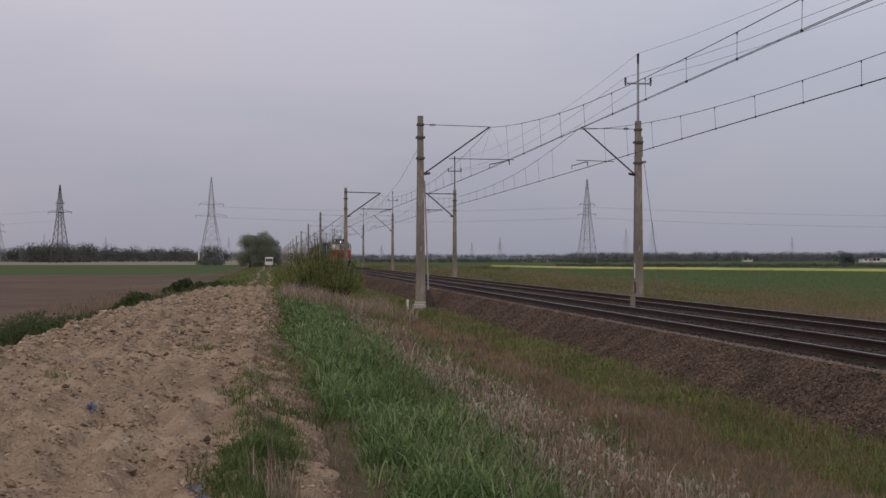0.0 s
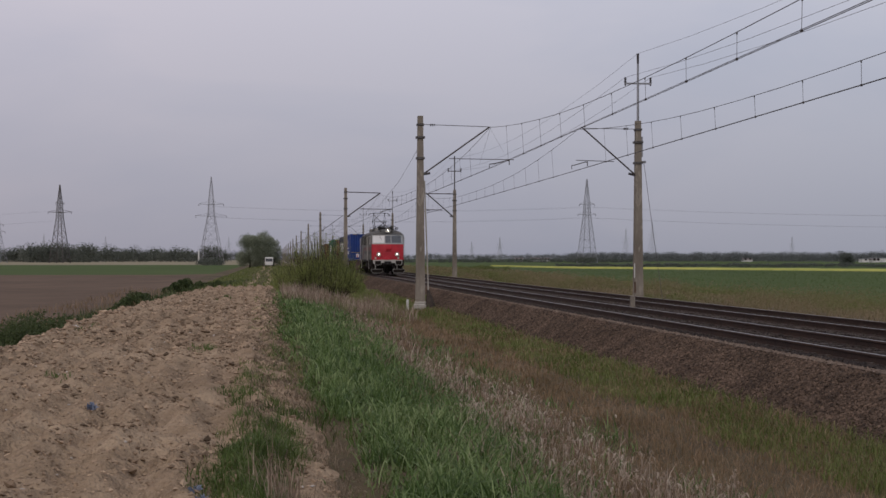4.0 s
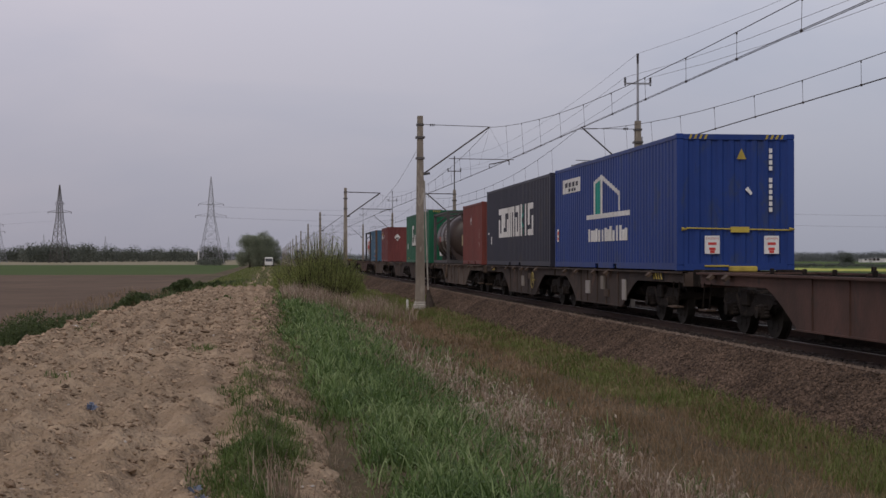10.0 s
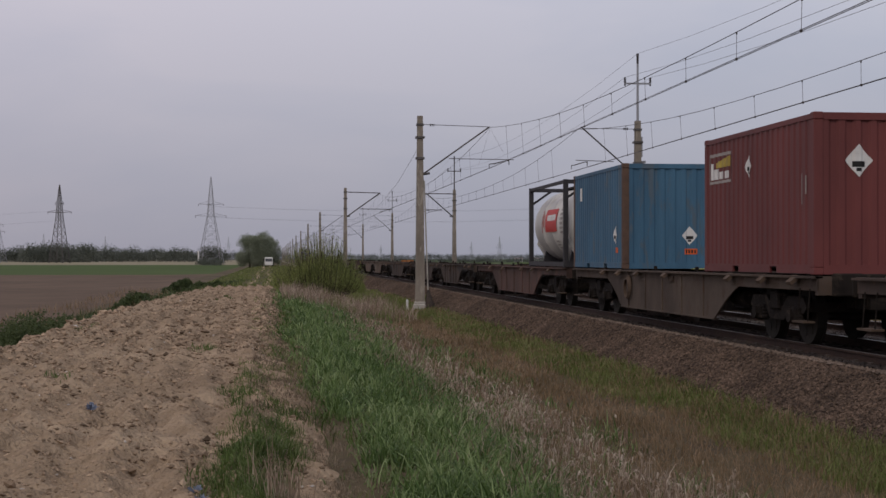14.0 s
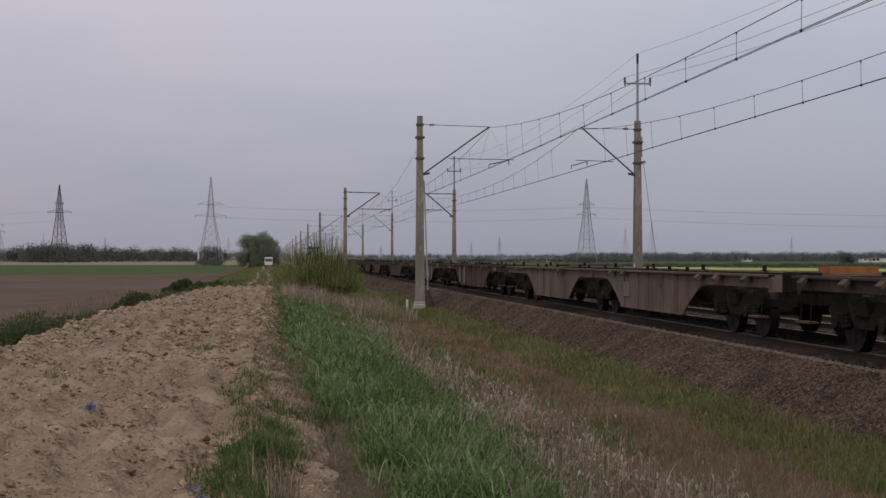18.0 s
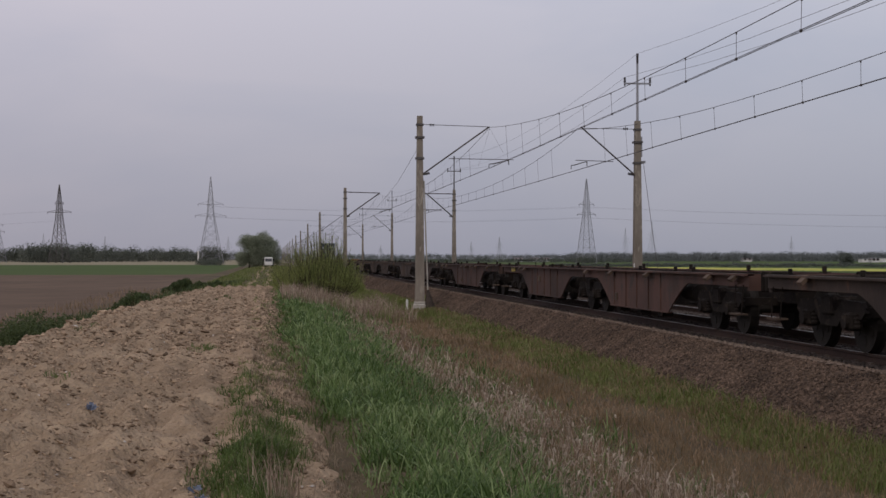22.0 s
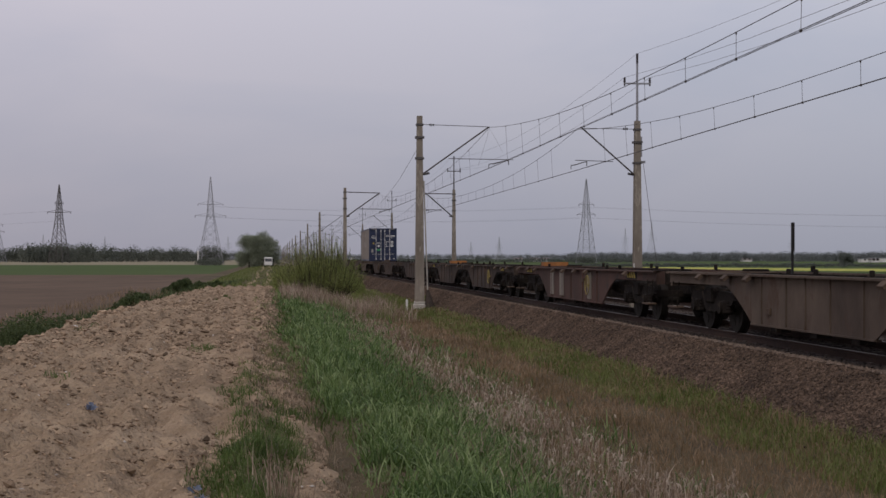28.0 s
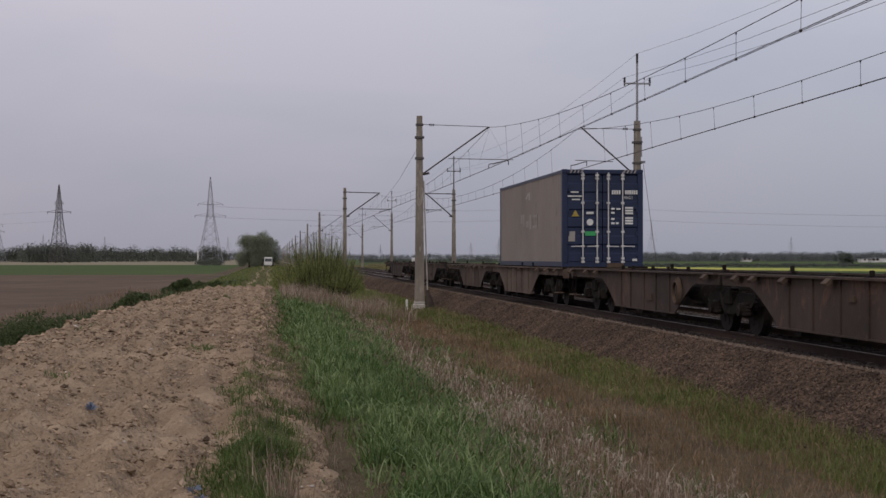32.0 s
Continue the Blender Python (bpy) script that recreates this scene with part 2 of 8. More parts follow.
M_TEALGREEN = surface("teal_green_paint", (0.02, 0.30, 0.24), (0.015, 0.24, 0.19), 5, 0.6)
M_MIDGREEN = surface("green_label_paint", (0.06, 0.38, 0.13), (0.05, 0.30, 0.10), 5, 0.6)
M_LOCO = surface("olive_grey_locomotive_paint", (0.122, 0.111, 0.084), (0.050, 0.045, 0.034), 1.7, 0.5, bump=0.07, streak=0.8, spec=0.4, wear=(0.055, 0.050, 0.040), worn=0.515)
M_ROOF = surface("sooty_grey_roof", (0.10, 0.098, 0.092), (0.055, 0.052, 0.048), 1.6, 0.75, bump=0.1, wear=(0.15, 0.135, 0.115), worn=0.51)
M_LRED = surface("bright_red_locomotive_paint", (0.56, 0.020, 0.036), (0.36, 0.013, 0.022), 1.6, 0.25, bump=0.06, spec=0.7)
M_STRIPE = surface("faded_red_stripe", (0.22, 0.066, 0.060), (0.10, 0.055, 0.046), 1.8, 0.6, bump=0.05, streak=0.6)
M_DGREY = surface("dark_grey_stripe", (0.058, 0.057, 0.054), (0.04, 0.039, 0.037), 1.5, 0.65, bump=0.05)
M_FADEGREY = surface("faded_dark_stripe", (0.085, 0.084, 0.072), (0.048, 0.047, 0.042), 1.8, 0.6, bump=0.05, streak=0.7)
M_SILVER = surface("brushed_window_frame", (0.50, 0.49, 0.47), (0.38, 0.37, 0.35), 4, 0.35, metal=0.7, bump=0.02)
M_APRON = surface("dirty_white_apron", (0.52, 0.50, 0.46), (0.34, 0.32, 0.29), 3, 0.7)
M_GRILLE = surface("dark_grille", (0.020, 0.018, 0.017), (0.014, 0.012, 0.012), 8, 0.7)
M_BARK = surface("dark_bark", (0.06, 0.045, 0.034), (0.035, 0.026, 0.02), 6, 0.9)
M_LAMP = glow("lit_headlamp", (1.0, 0.93, 0.80), 12.0)
M_LENS = surface("lamp_reflector", (0.80, 0.77, 0.70), (0.45, 0.43, 0.38), 14, 0.22, metal=0.9, bump=0.25)
M_WALL = surface("pale_far_wall", (0.72, 0.70, 0.68), (0.58, 0.56, 0.54), 0.5, 0.85)
M_TILE = surface("grey_brown_far_roof", (0.19, 0.16, 0.15), (0.14, 0.12, 0.115), 1, 0.85)
M_PLASTIC = surface("blue_plastic_litter", (0.34, 0.38, 0.48), (0.22, 0.255, 0.34), 5, 0.5)
M_LEAFB = blades("bush_leaves", (0.125, 0.155, 0.043), (0.215, 0.248, 0.070), (0.34, 0.36, 0.13), patch=0.9)
# distance haze is mixed into the colours of these trees, woods and hedges
M_LEAFT = blades("tree_leaves", (0.20, 0.225, 0.155), (0.25, 0.275, 0.195), (0.30, 0.32, 0.235))
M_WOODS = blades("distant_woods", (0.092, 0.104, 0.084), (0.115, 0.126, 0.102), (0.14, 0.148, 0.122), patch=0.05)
M_MIDWOODS = blades("haze_tinted_leaves", (0.115, 0.130, 0.112), (0.13, 0.145, 0.125), (0.15, 0.16, 0.14))
M_FARWOODS = blades("haze_tinted_far_leaves", (0.158, 0.172, 0.172), (0.178, 0.190, 0.188), (0.20, 0.21, 0.205))
M_GRASS = blades("green_grass", (0.054, 0.098, 0.025), (0.132, 0.20, 0.060), (0.31, 0.375, 0.17), 0.5)
M_TUFT = blades("dark_tuft_grass", (0.048, 0.082, 0.018), (0.095, 0.14, 0.036), (0.18, 0.215, 0.08), 0.55)
M_MIXED = blades("mixed_low_grass", (0.155, 0.113, 0.058), (0.262, 0.178, 0.104), (0.39, 0.278, 0.182), patch=0.45)
M_LOWGREEN = blades("low_green_grass", (0.090, 0.118, 0.030), (0.155, 0.185, 0.054), (0.25, 0.26, 0.10), patch=0.4)
M_DRY = blades("dry_stalks", (0.18, 0.125, 0.088), (0.32, 0.235, 0.172), (0.58, 0.48, 0.38))
M_HEADS = blades("pale_seed_heads", (0.33, 0.255, 0.19), (0.46, 0.375, 0.295), (0.62, 0.53, 0.43))
M_DEAD = blades("grey_dead_grass", (0.115, 0.088, 0.060), (0.22, 0.168, 0.115), (0.37, 0.29, 0.205))
M_SCRUB = blades("brown_green_scrub", (0.175, 0.155, 0.072), (0.245, 0.192, 0.108), (0.325, 0.245, 0.158), patch=0.15)
M_CROPLEAF = blades("green_crop_leaves", (0.068, 0.105, 0.027), (0.084, 0.124, 0.035), (0.106, 0.146, 0.047), patch=0.1)
M_WEED = blades("ditch_weeds", (0.045, 0.066, 0.024), (0.075, 0.10, 0.037), (0.125, 0.145, 0.065))


def glass(name, tint, rough=0.06):
    m = bpy.data.materials.new(name)
    m.use_nodes = True
    b = m.node_tree.nodes["Principled BSDF"]
    b.inputs["Base Color"].default_value = (*tint, 1)
    b.inputs["Roughness"].default_value = rough
    b.inputs["IOR"].default_value = 1.52
    b.inputs["Specular IOR Level"].default_value = 0.9
    return m


M_GLASS = glass("dark_cab_glass", (0.085, 0.09, 0.10))
# near-white base colour stands in for the bright sky reflected in one pane
M_GLASSB = glass("glare_painted_cab_glass", (0.82, 0.81, 0.79), 0.08)


# ---- mesh building ----
def bx(bm, x0, x1, y0, y1, z0, z1, cham=0.0):
    """A block with optional chamfered upright and lying edges."""
    if not cham:
        v = [bm.verts.new((x, y, z)) for x in (x0, x1) for y in (y0, y1) for z in (z0, z1)]
        for f in ((0, 1, 3, 2), (4, 6, 7, 5), (0, 4, 5, 1), (2, 3, 7, 6), (0, 2, 6, 4), (1, 5, 7, 3)):
            bm.faces.new([v[i] for i in f])
        return
    c = cham
    rings = []
    for z, o in ((z0, c), (z0 + c, 0), (z1 - c, 0), (z1, c)):
        a, b, d, e = x0 + o, x1 - o, y0 + o, y1 - o
        rings.append([bm.verts.new(p + (z,)) for p in ((a + c, d), (b - c, d), (b, d + c), (b, e - c), (b - c, e), (a + c, e), (a, e - c), (a, d + c))])
    for r, s in zip(rings, rings[1:]):
        for i in range(8):
            bm.faces.new((r[i], r[(i + 1) % 8], s[(i + 1) % 8], s[i]))
    bm.faces.new(rings[0][::-1])
    bm.faces.new(rings[-1])


def rod(bm, p0, p1, r, n=8, r2=None, caps=True):
    """A round bar from p0 to p1, tapered if r2 is given."""
    p0, p1 = Vector(p0), Vector(p1)
    d = (p1 - p0).normalized()
    u = d.orthogonal().normalized()
    w = d.cross(u)
    r2 = r if r2 is None else r2
    a = [bm.verts.new(p0 + r * (math.cos(6.28319 * i / n) * u + math.sin(6.28319 * i / n) * w)) for i in range(n)]
    b = [bm.verts.new(p1 + r2 * (math.cos(6.28319 * i / n) * u + math.sin(6.28319 * i / n) * w)) for i in range(n)]
    for i in range(n):
        bm.faces.new((a[i], a[(i + 1) % n], b[(i + 1) % n], b[i]))
    if caps:
        bm.faces.new(a[::-1])
        bm.faces.new(b)


def chain(bm, pts, r, n=5):
    """A bent bar or wire through several places."""
    pts = [Vector(p) for p in pts]
    rings = []
    for i, p in enumerate(pts):
        d = (pts[min(i + 1, len(pts) - 1)] - pts[max(i - 1, 0)]).normalized()
        u = d.cross(Vector((0.31, 0.17, 0.93))).normalized()
        w = d.cross(u)
        rings.append([bm.verts.new(p + r * (math.cos(6.28319 * k / n) * u + math.sin(6.28319 * k / n) * w)) for k in range(n)])
    for a, b in zip(rings, rings[1:]):
        for k in range(n):
            bm.faces.new((a[k], a[(k + 1) % n], b[(k + 1) % n], b[k]))
    bm.faces.new(rings[0][::-1])
    bm.faces.new(rings[-1])


def slab(bm, poly, a, b, axis="x"):
    """An outline in the two other axes, drawn out from a to b along an axis."""
    def put(p, t):
        return {"x": (t, p[0], p[1]), "y": (p[0], t, p[1]), "z": (p[0], p[1], t)}[axis]
    v0 = [bm.verts.new(put(p, a)) for p in poly]
    v1 = [bm.verts.new(put(p, b)) for p in poly]
    n = len(poly)
    for i in range(n):
        bm.faces.new((v0[i], v0[(i + 1) % n], v1[(i + 1) % n], v1[i]))
    bm.faces.new(v0[::-1])
    bm.faces.new(v1)


def ring(bm, c, r, t, n=20, axis="x"):
    """A round hoop of bar thickness t about c."""
    pts = []
    for i in range(n + 1):
        a = 6.28319 * i / n
        o = (0, r * math.cos(a), r * math.sin(a)) if axis == "x" else (r * math.cos(a), 0, r * math.sin(a))
        pts.append(Vector(c) + Vector(o))
    chain(bm, pts, t, 6)


def part(name, bm, mat, parent=None, label="", smooth=False):
    """One mesh object out of a bmesh, under its thing."""
    bmesh.ops.recalc_face_normals(bm, faces=bm.faces)
    me = bpy.data.meshes.new(name)
    bm.to_mesh(me)
    bm.free()
    me.materials.append(mat)
    if smooth:
        for p in me.polygons:
            p.use_smooth = True
    ob = new(name, me)
    if parent:
        ob.parent = parent
    if label:
        ob["label"] = label
    return ob


def piece(name, me, parent, m=None):
    """Another object on a mesh that others share."""
    ob = new(name, me)
    ob.parent = parent
    if m:
        ob.matrix_basis = m
    return ob


def thing(name, label, category, group="", kind="", at=None):
    ob = new(name)
    if at:
        ob.matrix_basis = at
    return tagged(ob, label, category, group, kind)


def soup(name, verts, faces, mat, smooth=False):
    """One mesh object from arrays."""
    me = bpy.data.meshes.new(name)
    me.from_pydata(verts.tolist() if hasattr(verts, "tolist") else verts, [], faces.tolist() if hasattr(faces, "tolist") else faces)
    me.materials.append(mat)
    if smooth:
        me.shade_smooth()
    return new(name, me)


B = bmesh.new


# ---- ground ----
def smooth_step(a, b, t):
    t = np.clip((t - a) / (b - a), 0, 1)
    return t * t * (3 - 2 * t)


PROFILE_X = [-6000, -16, -10, -8.0, -7.0, -6.2, -5.5, -4.8, -3.5, 0.0, 0.7, 1.8, 2.8, 4.4, 6.2, 7.4, 9, 15.5, 17.0, 19.5, 24, 32, 6000]
PROFILE_Z = [-1.25, -1.25, -1.20, -1.30, -1.45, -1.10, -0.60, -0.34, -0.22, -0.20, -0.30, -0.42, -0.72, -0.98, -0.92, -0.80, -0.95, -0.95, -0.75, -0.55, -0.70, -1.25, -1.25]


def ground_z(x, y):
    """Height of the land beside the railway; the earth bank ends at about 95 m and a field track goes on."""
    z = np.interp(x, PROFILE_X, PROFILE_Z)
    flat = np.interp(x, [-16, -6, -2.5, 1.5, 4.4, 6.2, 7.4], [-1.25, -1.05, -0.62, -0.62, -0.98, -0.92, -0.80])
    s = smooth_step(84, 104, y) * ((x > -16) & (x < 7.4))
    return z * (1 - s) + flat * s


def field_of(x, y):
    """Which land cover lies at a place: 0 turf, 1 ploughed, 2 crop, 3 dry meadow."""
    if x < -9.5 and y < 246:
        return 1
    if x < -9.5:
        return 2 if y < 600 else 3
    if x > 26 + 4 * math.sin(y * 0.03):
        return 2
    return 0


def make_ground():
    xs = sorted(set([-6000, -3000, -1500, -800, -400, -200, -100, -60, -40, -30, -24, -19, -16, -13, -11, -10, -9.5, -9]
                    + [round(-8.5 + 0.5 * i, 2) for i in range(76)] + [31, 34, 40, 50, 65, 85, 110, 150, 200, 300, 450, 700, 1000, 1600, 3000, 6000]))
    ys = sorted(set([-300, -60, -20, 0] + [round(4 * 1.05 ** i, 2) for i in range(125)] + [246, 600, 900, 2200, 3000, 4000, 5500]))
    X, Y = np.meshgrid(np.array(xs), np.array(ys))
    Z = ground_z(X, Y)
    inside = (X > -5.6) & (X < 0.7) & (Y < 100) & (Y > 5)
    Z = Z - 0.12 * inside
    ripple = 0.03 * np.sin(X * 3.1 + Y * 0.7) * np.cos(Y * 0.9 - X * 1.3)
    Z = Z + ripple * (np.abs(X) < 7)
    n = len(xs)
    verts = np.stack([X.ravel(), Y.ravel(), Z.ravel()], 1)
    faces, slots = [], []
    for j in range(len(ys) - 1):
        for i in range(n - 1):
            faces.append((j * n + i, j * n + i + 1, (j + 1) * n + i + 1, (j + 1) * n + i))
            slots.append(field_of((xs[i] + xs[i + 1]) / 2, (ys[j] + ys[j + 1]) / 2))
    g = soup("ground", verts, faces, M_TURF, True)
    for m in (M_PLOUGH, M_CROP, M_STUBBLE):
        g.data.materials.append(m)
    g.data.polygons.foreach_set("material_index", slots)
    return tagged(g, "flat farmland with bare soil, green crop and rough turf", "ground", kind="structure")


make_ground()


DIRT = {}


def make_dirt():
    """The bank of freshly spread sandy soil: ruts lengthwise, furrows aslant, lumps of all sizes."""
    ys = [7.0]
    while ys[-1] < 99:
        ys.append(ys[-1] * 1.0036)
    us = np.linspace(0, 1, 210)
    rows = []
    for y in ys:
        left = np.interp(y, [7, 30, 50, 66, 88, 100], [-5.9, -5.75, -5.5, -4.8, -3.8, -2.4]) + 0.22 * math.sin(y * 1.1) + 0.12 * math.sin(y * 2.7)
        right = np.interp(y, [7, 12, 16, 24, 60, 100], [0.62, 0.66, 0.66, 0.60, 0.50, 0.4]) + 0.10 * math.sin(y * 1.7) + 0.06 * math.sin(y * 4.1)
        xs = left + (right - left) * us
        zs = ground_z(xs, np.full_like(xs, y))
        for u, x, z in zip(us, xs.tolist(), zs.tolist()):
            edge = min(u, 1 - u) * 8
            q = Vector((x, y, 0))
            n1 = noise.noise(q * 0.5)
            rut = 0.06 * math.sin(x * 11.0 + 0.25 * y + 2.0 * n1) * (0.75 + 0.8 * n1)
            furrow = 0.05 * math.sin(x * 7.0 - y * 4.2 + 3.0 * n1) * max(0, 0.3 + n1 * 1.3)
            n3 = noise.noise(q * 3.1)
            rough = 0.9 + 1.2 * max(0, noise.noise(q * 0.8 + Vector((7, 3, 0))) + 0.35)
            lump = 0.07 * noise.noise(q * 0.9) + 0.07 * n3 + 0.72 * rough * (0.05 * (0.35 - abs(noise.noise(q * 5.5))) + 0.045 * noise.noise(q * 10) + 0.03 * noise.noise(q * 19))
            lump *= 1 - 0.45 * min(1, max(0, (y - 28) / 40))
            heap = 0.13 * math.exp(-((x + 5.0) / 0.6) ** 2)
            rows.append((x, y, z + (rut + furrow + lump + 0.02 + heap) * min(1, edge) - 0.16 * max(0, 1 - edge)))
    n = len(us)
    faces = [(j * n + i, j * n + i + 1, (j + 1) * n + i + 1, (j + 1) * n + i) for j in range(len(ys) - 1) for i in range(n - 1)]
    grid = np.array(rows).reshape(len(ys), n, 3)
    DIRT["left"], DIRT["right"], DIRT["z"] = grid[:, 0, 0], grid[:, -1, 0], grid[:, :, 2]
    d = soup("dirt_bank", rows, faces, M_DIRT, True)
    return tagged(d, "bank of spread dry sandy soil with ruts", "soil", kind="structure")


def dirt_z(x, y):
    """Height of the soil's surface; beside the bank, that of the land."""
    j = np.clip((np.log(np.maximum(y, 7.0) / 7.0) / math.log(1.0036)).astype(int), 0, len(DIRT["left"]) - 1)
    u = (x - DIRT["left"][j]) / (DIRT["right"][j] - DIRT["left"][j])
    z = DIRT["z"][j, np.clip((u * 209).astype(int), 0, 209)]
    return np.where((u > 0.0) & (u < 1.0) & (y < 98), np.maximum(z, ground_z(x, y) - 0.1), ground_z(x, y))


make_dirt()
rng = np.random.default_rng(7)

LUMP_V = np.array([(1, 0, 0.1), (-0.9, 0.1, 0), (0.1, 0.95, -0.1), (0, -1, 0.1), (0.1, 0.1, 0.8), (0, -0.1, -0.7)])
LUMP_F = np.array([(0, 2, 4), (2, 1, 4), (1, 3, 4), (3, 0, 4), (2, 0, 5), (1, 2, 5), (3, 1, 5), (0, 3, 5)])


def lumps(name, P, size, mat, flat=0.75):
    """Many small angular stones at the places P, each turned and stretched its own way."""
    n = len(P)
    a = rng.uniform(0, 6.283, n)
    s = size[:, None] * rng.uniform(0.65, 1.35, (n, 3))
    V = LUMP_V[None] * s[:, None, :] * (1 + rng.uniform(-0.25, 0.25, (n, 6, 1)))
    t = rng.uniform(-0.6, 0.6, n)
    y2 = V[:, :, 1] * np.cos(t)[:, None] - V[:, :, 2] * np.sin(t)[:, None]
    z2 = V[:, :, 1] * np.sin(t)[:, None] + V[:, :, 2] * np.cos(t)[:, None]
    x3 = V[:, :, 0] * np.cos(a)[:, None] - y2 * np.sin(a)[:, None]
    y3 = V[:, :, 0] * np.sin(a)[:, None] + y2 * np.cos(a)[:, None]
    W = np.stack([x3, y3, z2 * flat], 2) + P[:, None, :]
    F = LUMP_F[None] + (np.arange(n) * 6)[:, None, None]
    return soup(name, W.reshape(-1, 3), F.reshape(-1, 3), mat)


def scatter_dirt():
    n = 76000
    y = 8 * (98 / 8) ** rng.uniform(0, 1, n) ** 0.95
    x = rng.uniform(-5.6, 0.5, n)
    patch = np.array([noise.noise(Vector((a * 0.9, b * 0.45, 5.0))) for a, b in zip(x, y)])
    keep = patch > rng.uniform(-0.75, 0.25, n)
    x, y = x[keep], y[keep]
    n = len(x)
    size = rng.choice([0.007, 0.012, 0.020, 0.032, 0.05], n, p=[0.30, 0.34, 0.24, 0.10, 0.02]) * np.clip(y / 22, 0.75, 1.6)
    ob = lumps("soil_clods", np.stack([x, y, dirt_z(x, y) + size * 0.25], 1), size, M_CLOD)
    tagged(ob, "loose brown clods of dry soil on the bank", "soil", kind="stuff")
    # darker lumps lying together in the ruts; their colour also carries the shadows there
    n = 400
    cy = 8.5 * (58 / 8.5) ** rng.uniform(0, 1, n)
    cx = rng.uniform(-5.4, 0.35, n)
    k = np.repeat(np.arange(n), rng.integers(5, 26, n))
    m = len(k)
    far = np.clip(cy[k] / 20, 0.6, 2.2)
    x, y = cx[k] + rng.normal(0, 0.09, m) * far, cy[k] + rng.normal(0, 0.20, m) * far
    ok = (x > -5.5) & (x < 0.45)
    x, y, far = x[ok], y[ok], far[ok]
    size = rng.choice([0.012, 0.022, 0.036, 0.055], len(x), p=[0.4, 0.36, 0.19, 0.05]) * np.clip(far, 0.8, 1.5)
    ob = lumps("damp_clods", np.stack([x, y, dirt_z(x, y) + size * 0.25], 1), size, M_DARKCLOD)
    tagged(ob, "darker clods lying together in the ruts, shadows in their colour", "soil", kind="stuff")
    n = 520
    y = 9 * (95 / 9) ** rng.uniform(0, 1, n)
    x = rng.uniform(-5.6, 0.3, n)
    size = rng.choice([0.012, 0.022, 0.036], n, p=[0.6, 0.32, 0.08])
    ob = lumps("pale_pebbles", np.stack([x, y, dirt_z(x, y) + size * 0.3], 1), size, M_PEBBLE)
    tagged(ob, "pale pebbles scattered over the sandy bank", "pebbles", kind="stuff")
    # heap of reddish lumps along the bank's far shoulder
    n = 1500
    y = rng.uniform(20, 62, n)
    x = -5.1 + rng.normal(0, 0.35, n)
    size = rng.uniform(0.03, 0.10, n)
    ob = lumps("heaped_clods", np.stack([x, y, dirt_z(x, y) + size * 0.2], 1), size, M_CLOD)
    tagged(ob, "heaped lumps of dry soil along the bank's shoulder", "soil", kind="stuff")


scatter_dirt()


def rock(name, x, y, s, mat, label, cat):
    bm = B()
    bmesh.ops.create_icosphere(bm, subdivisions=2, radius=s)
    for v in bm.verts:
        v.co *= 1 + 0.35 * noise.noise(v.co * (2.2 / s) + Vector((x, y, 0)))
        v.co.z *= 0.6
    ob = part(name, bm, mat)
    ob.matrix_basis = pose(x, y, float(dirt_z(np.array(x), np.array(y))) + 0.25 * s)
    return tagged(ob, label, cat, "stones on the bank")


for sx, sy, ss in ((-2.62, 17.6, 0.06), (-2.95, 22.3, 0.045), (-5.1, 33.0, 0.10), (-4.6, 36.0, 0.09), (-2.2, 33.5, 0.06), (-0.35, 26.0, 0.045), (-5.3, 29.0, 0.09), (-3.9, 40, 0.07)):
    rock("stone", sx, sy, ss, M_PEBBLE, "pale rough stone lying on the dry soil", "stone")


def litter(x, y, s):
    """A crumpled, frayed scrap of plastic film."""
    bm = B()
    gen = random.Random(int(x * 100))
    for k in range(16):
        a, b = gen.uniform(0, 6.283), gen.uniform(0, 6.283)
        r = s * gen.uniform(0.5, 1.2)
        c = Vector((gen.uniform(-0.3, 0.3) * s, gen.uniform(-0.3, 0.3) * s, 0.1 * s))
        p = [c, c + Vector((r * math.cos(a), r * math.sin(a), s * gen.uniform(0.1, 0.8))), c + Vector((r * 0.6 * math.cos(a + 0.5), r * 0.6 * math.sin(a + 0.5), s * gen.uniform(0.2, 0.9)))]
        bm.faces.new([bm.verts.new(q) for q in p])
    bmesh.ops.solidify(bm, geom=bm.faces[:], thickness=0.003)
    ob = part("plastic_scrap", bm, M_PLASTIC)
    ob.matrix_basis = pose(x, y, float(dirt_z(np.array(x), np.array(y))))
    return tagged(ob, "crumpled scrap of blue plastic on dry soil", "litter", "litter")


litter(-1.87, 15.9, 0.10)
litter(-0.52, 10.2, 0.06)
litter(-0.47, 10.0, 0.06)


# ---- railway ----
NEAR, FAR = 9.73, 13.73
FAR_DROP = -0.09


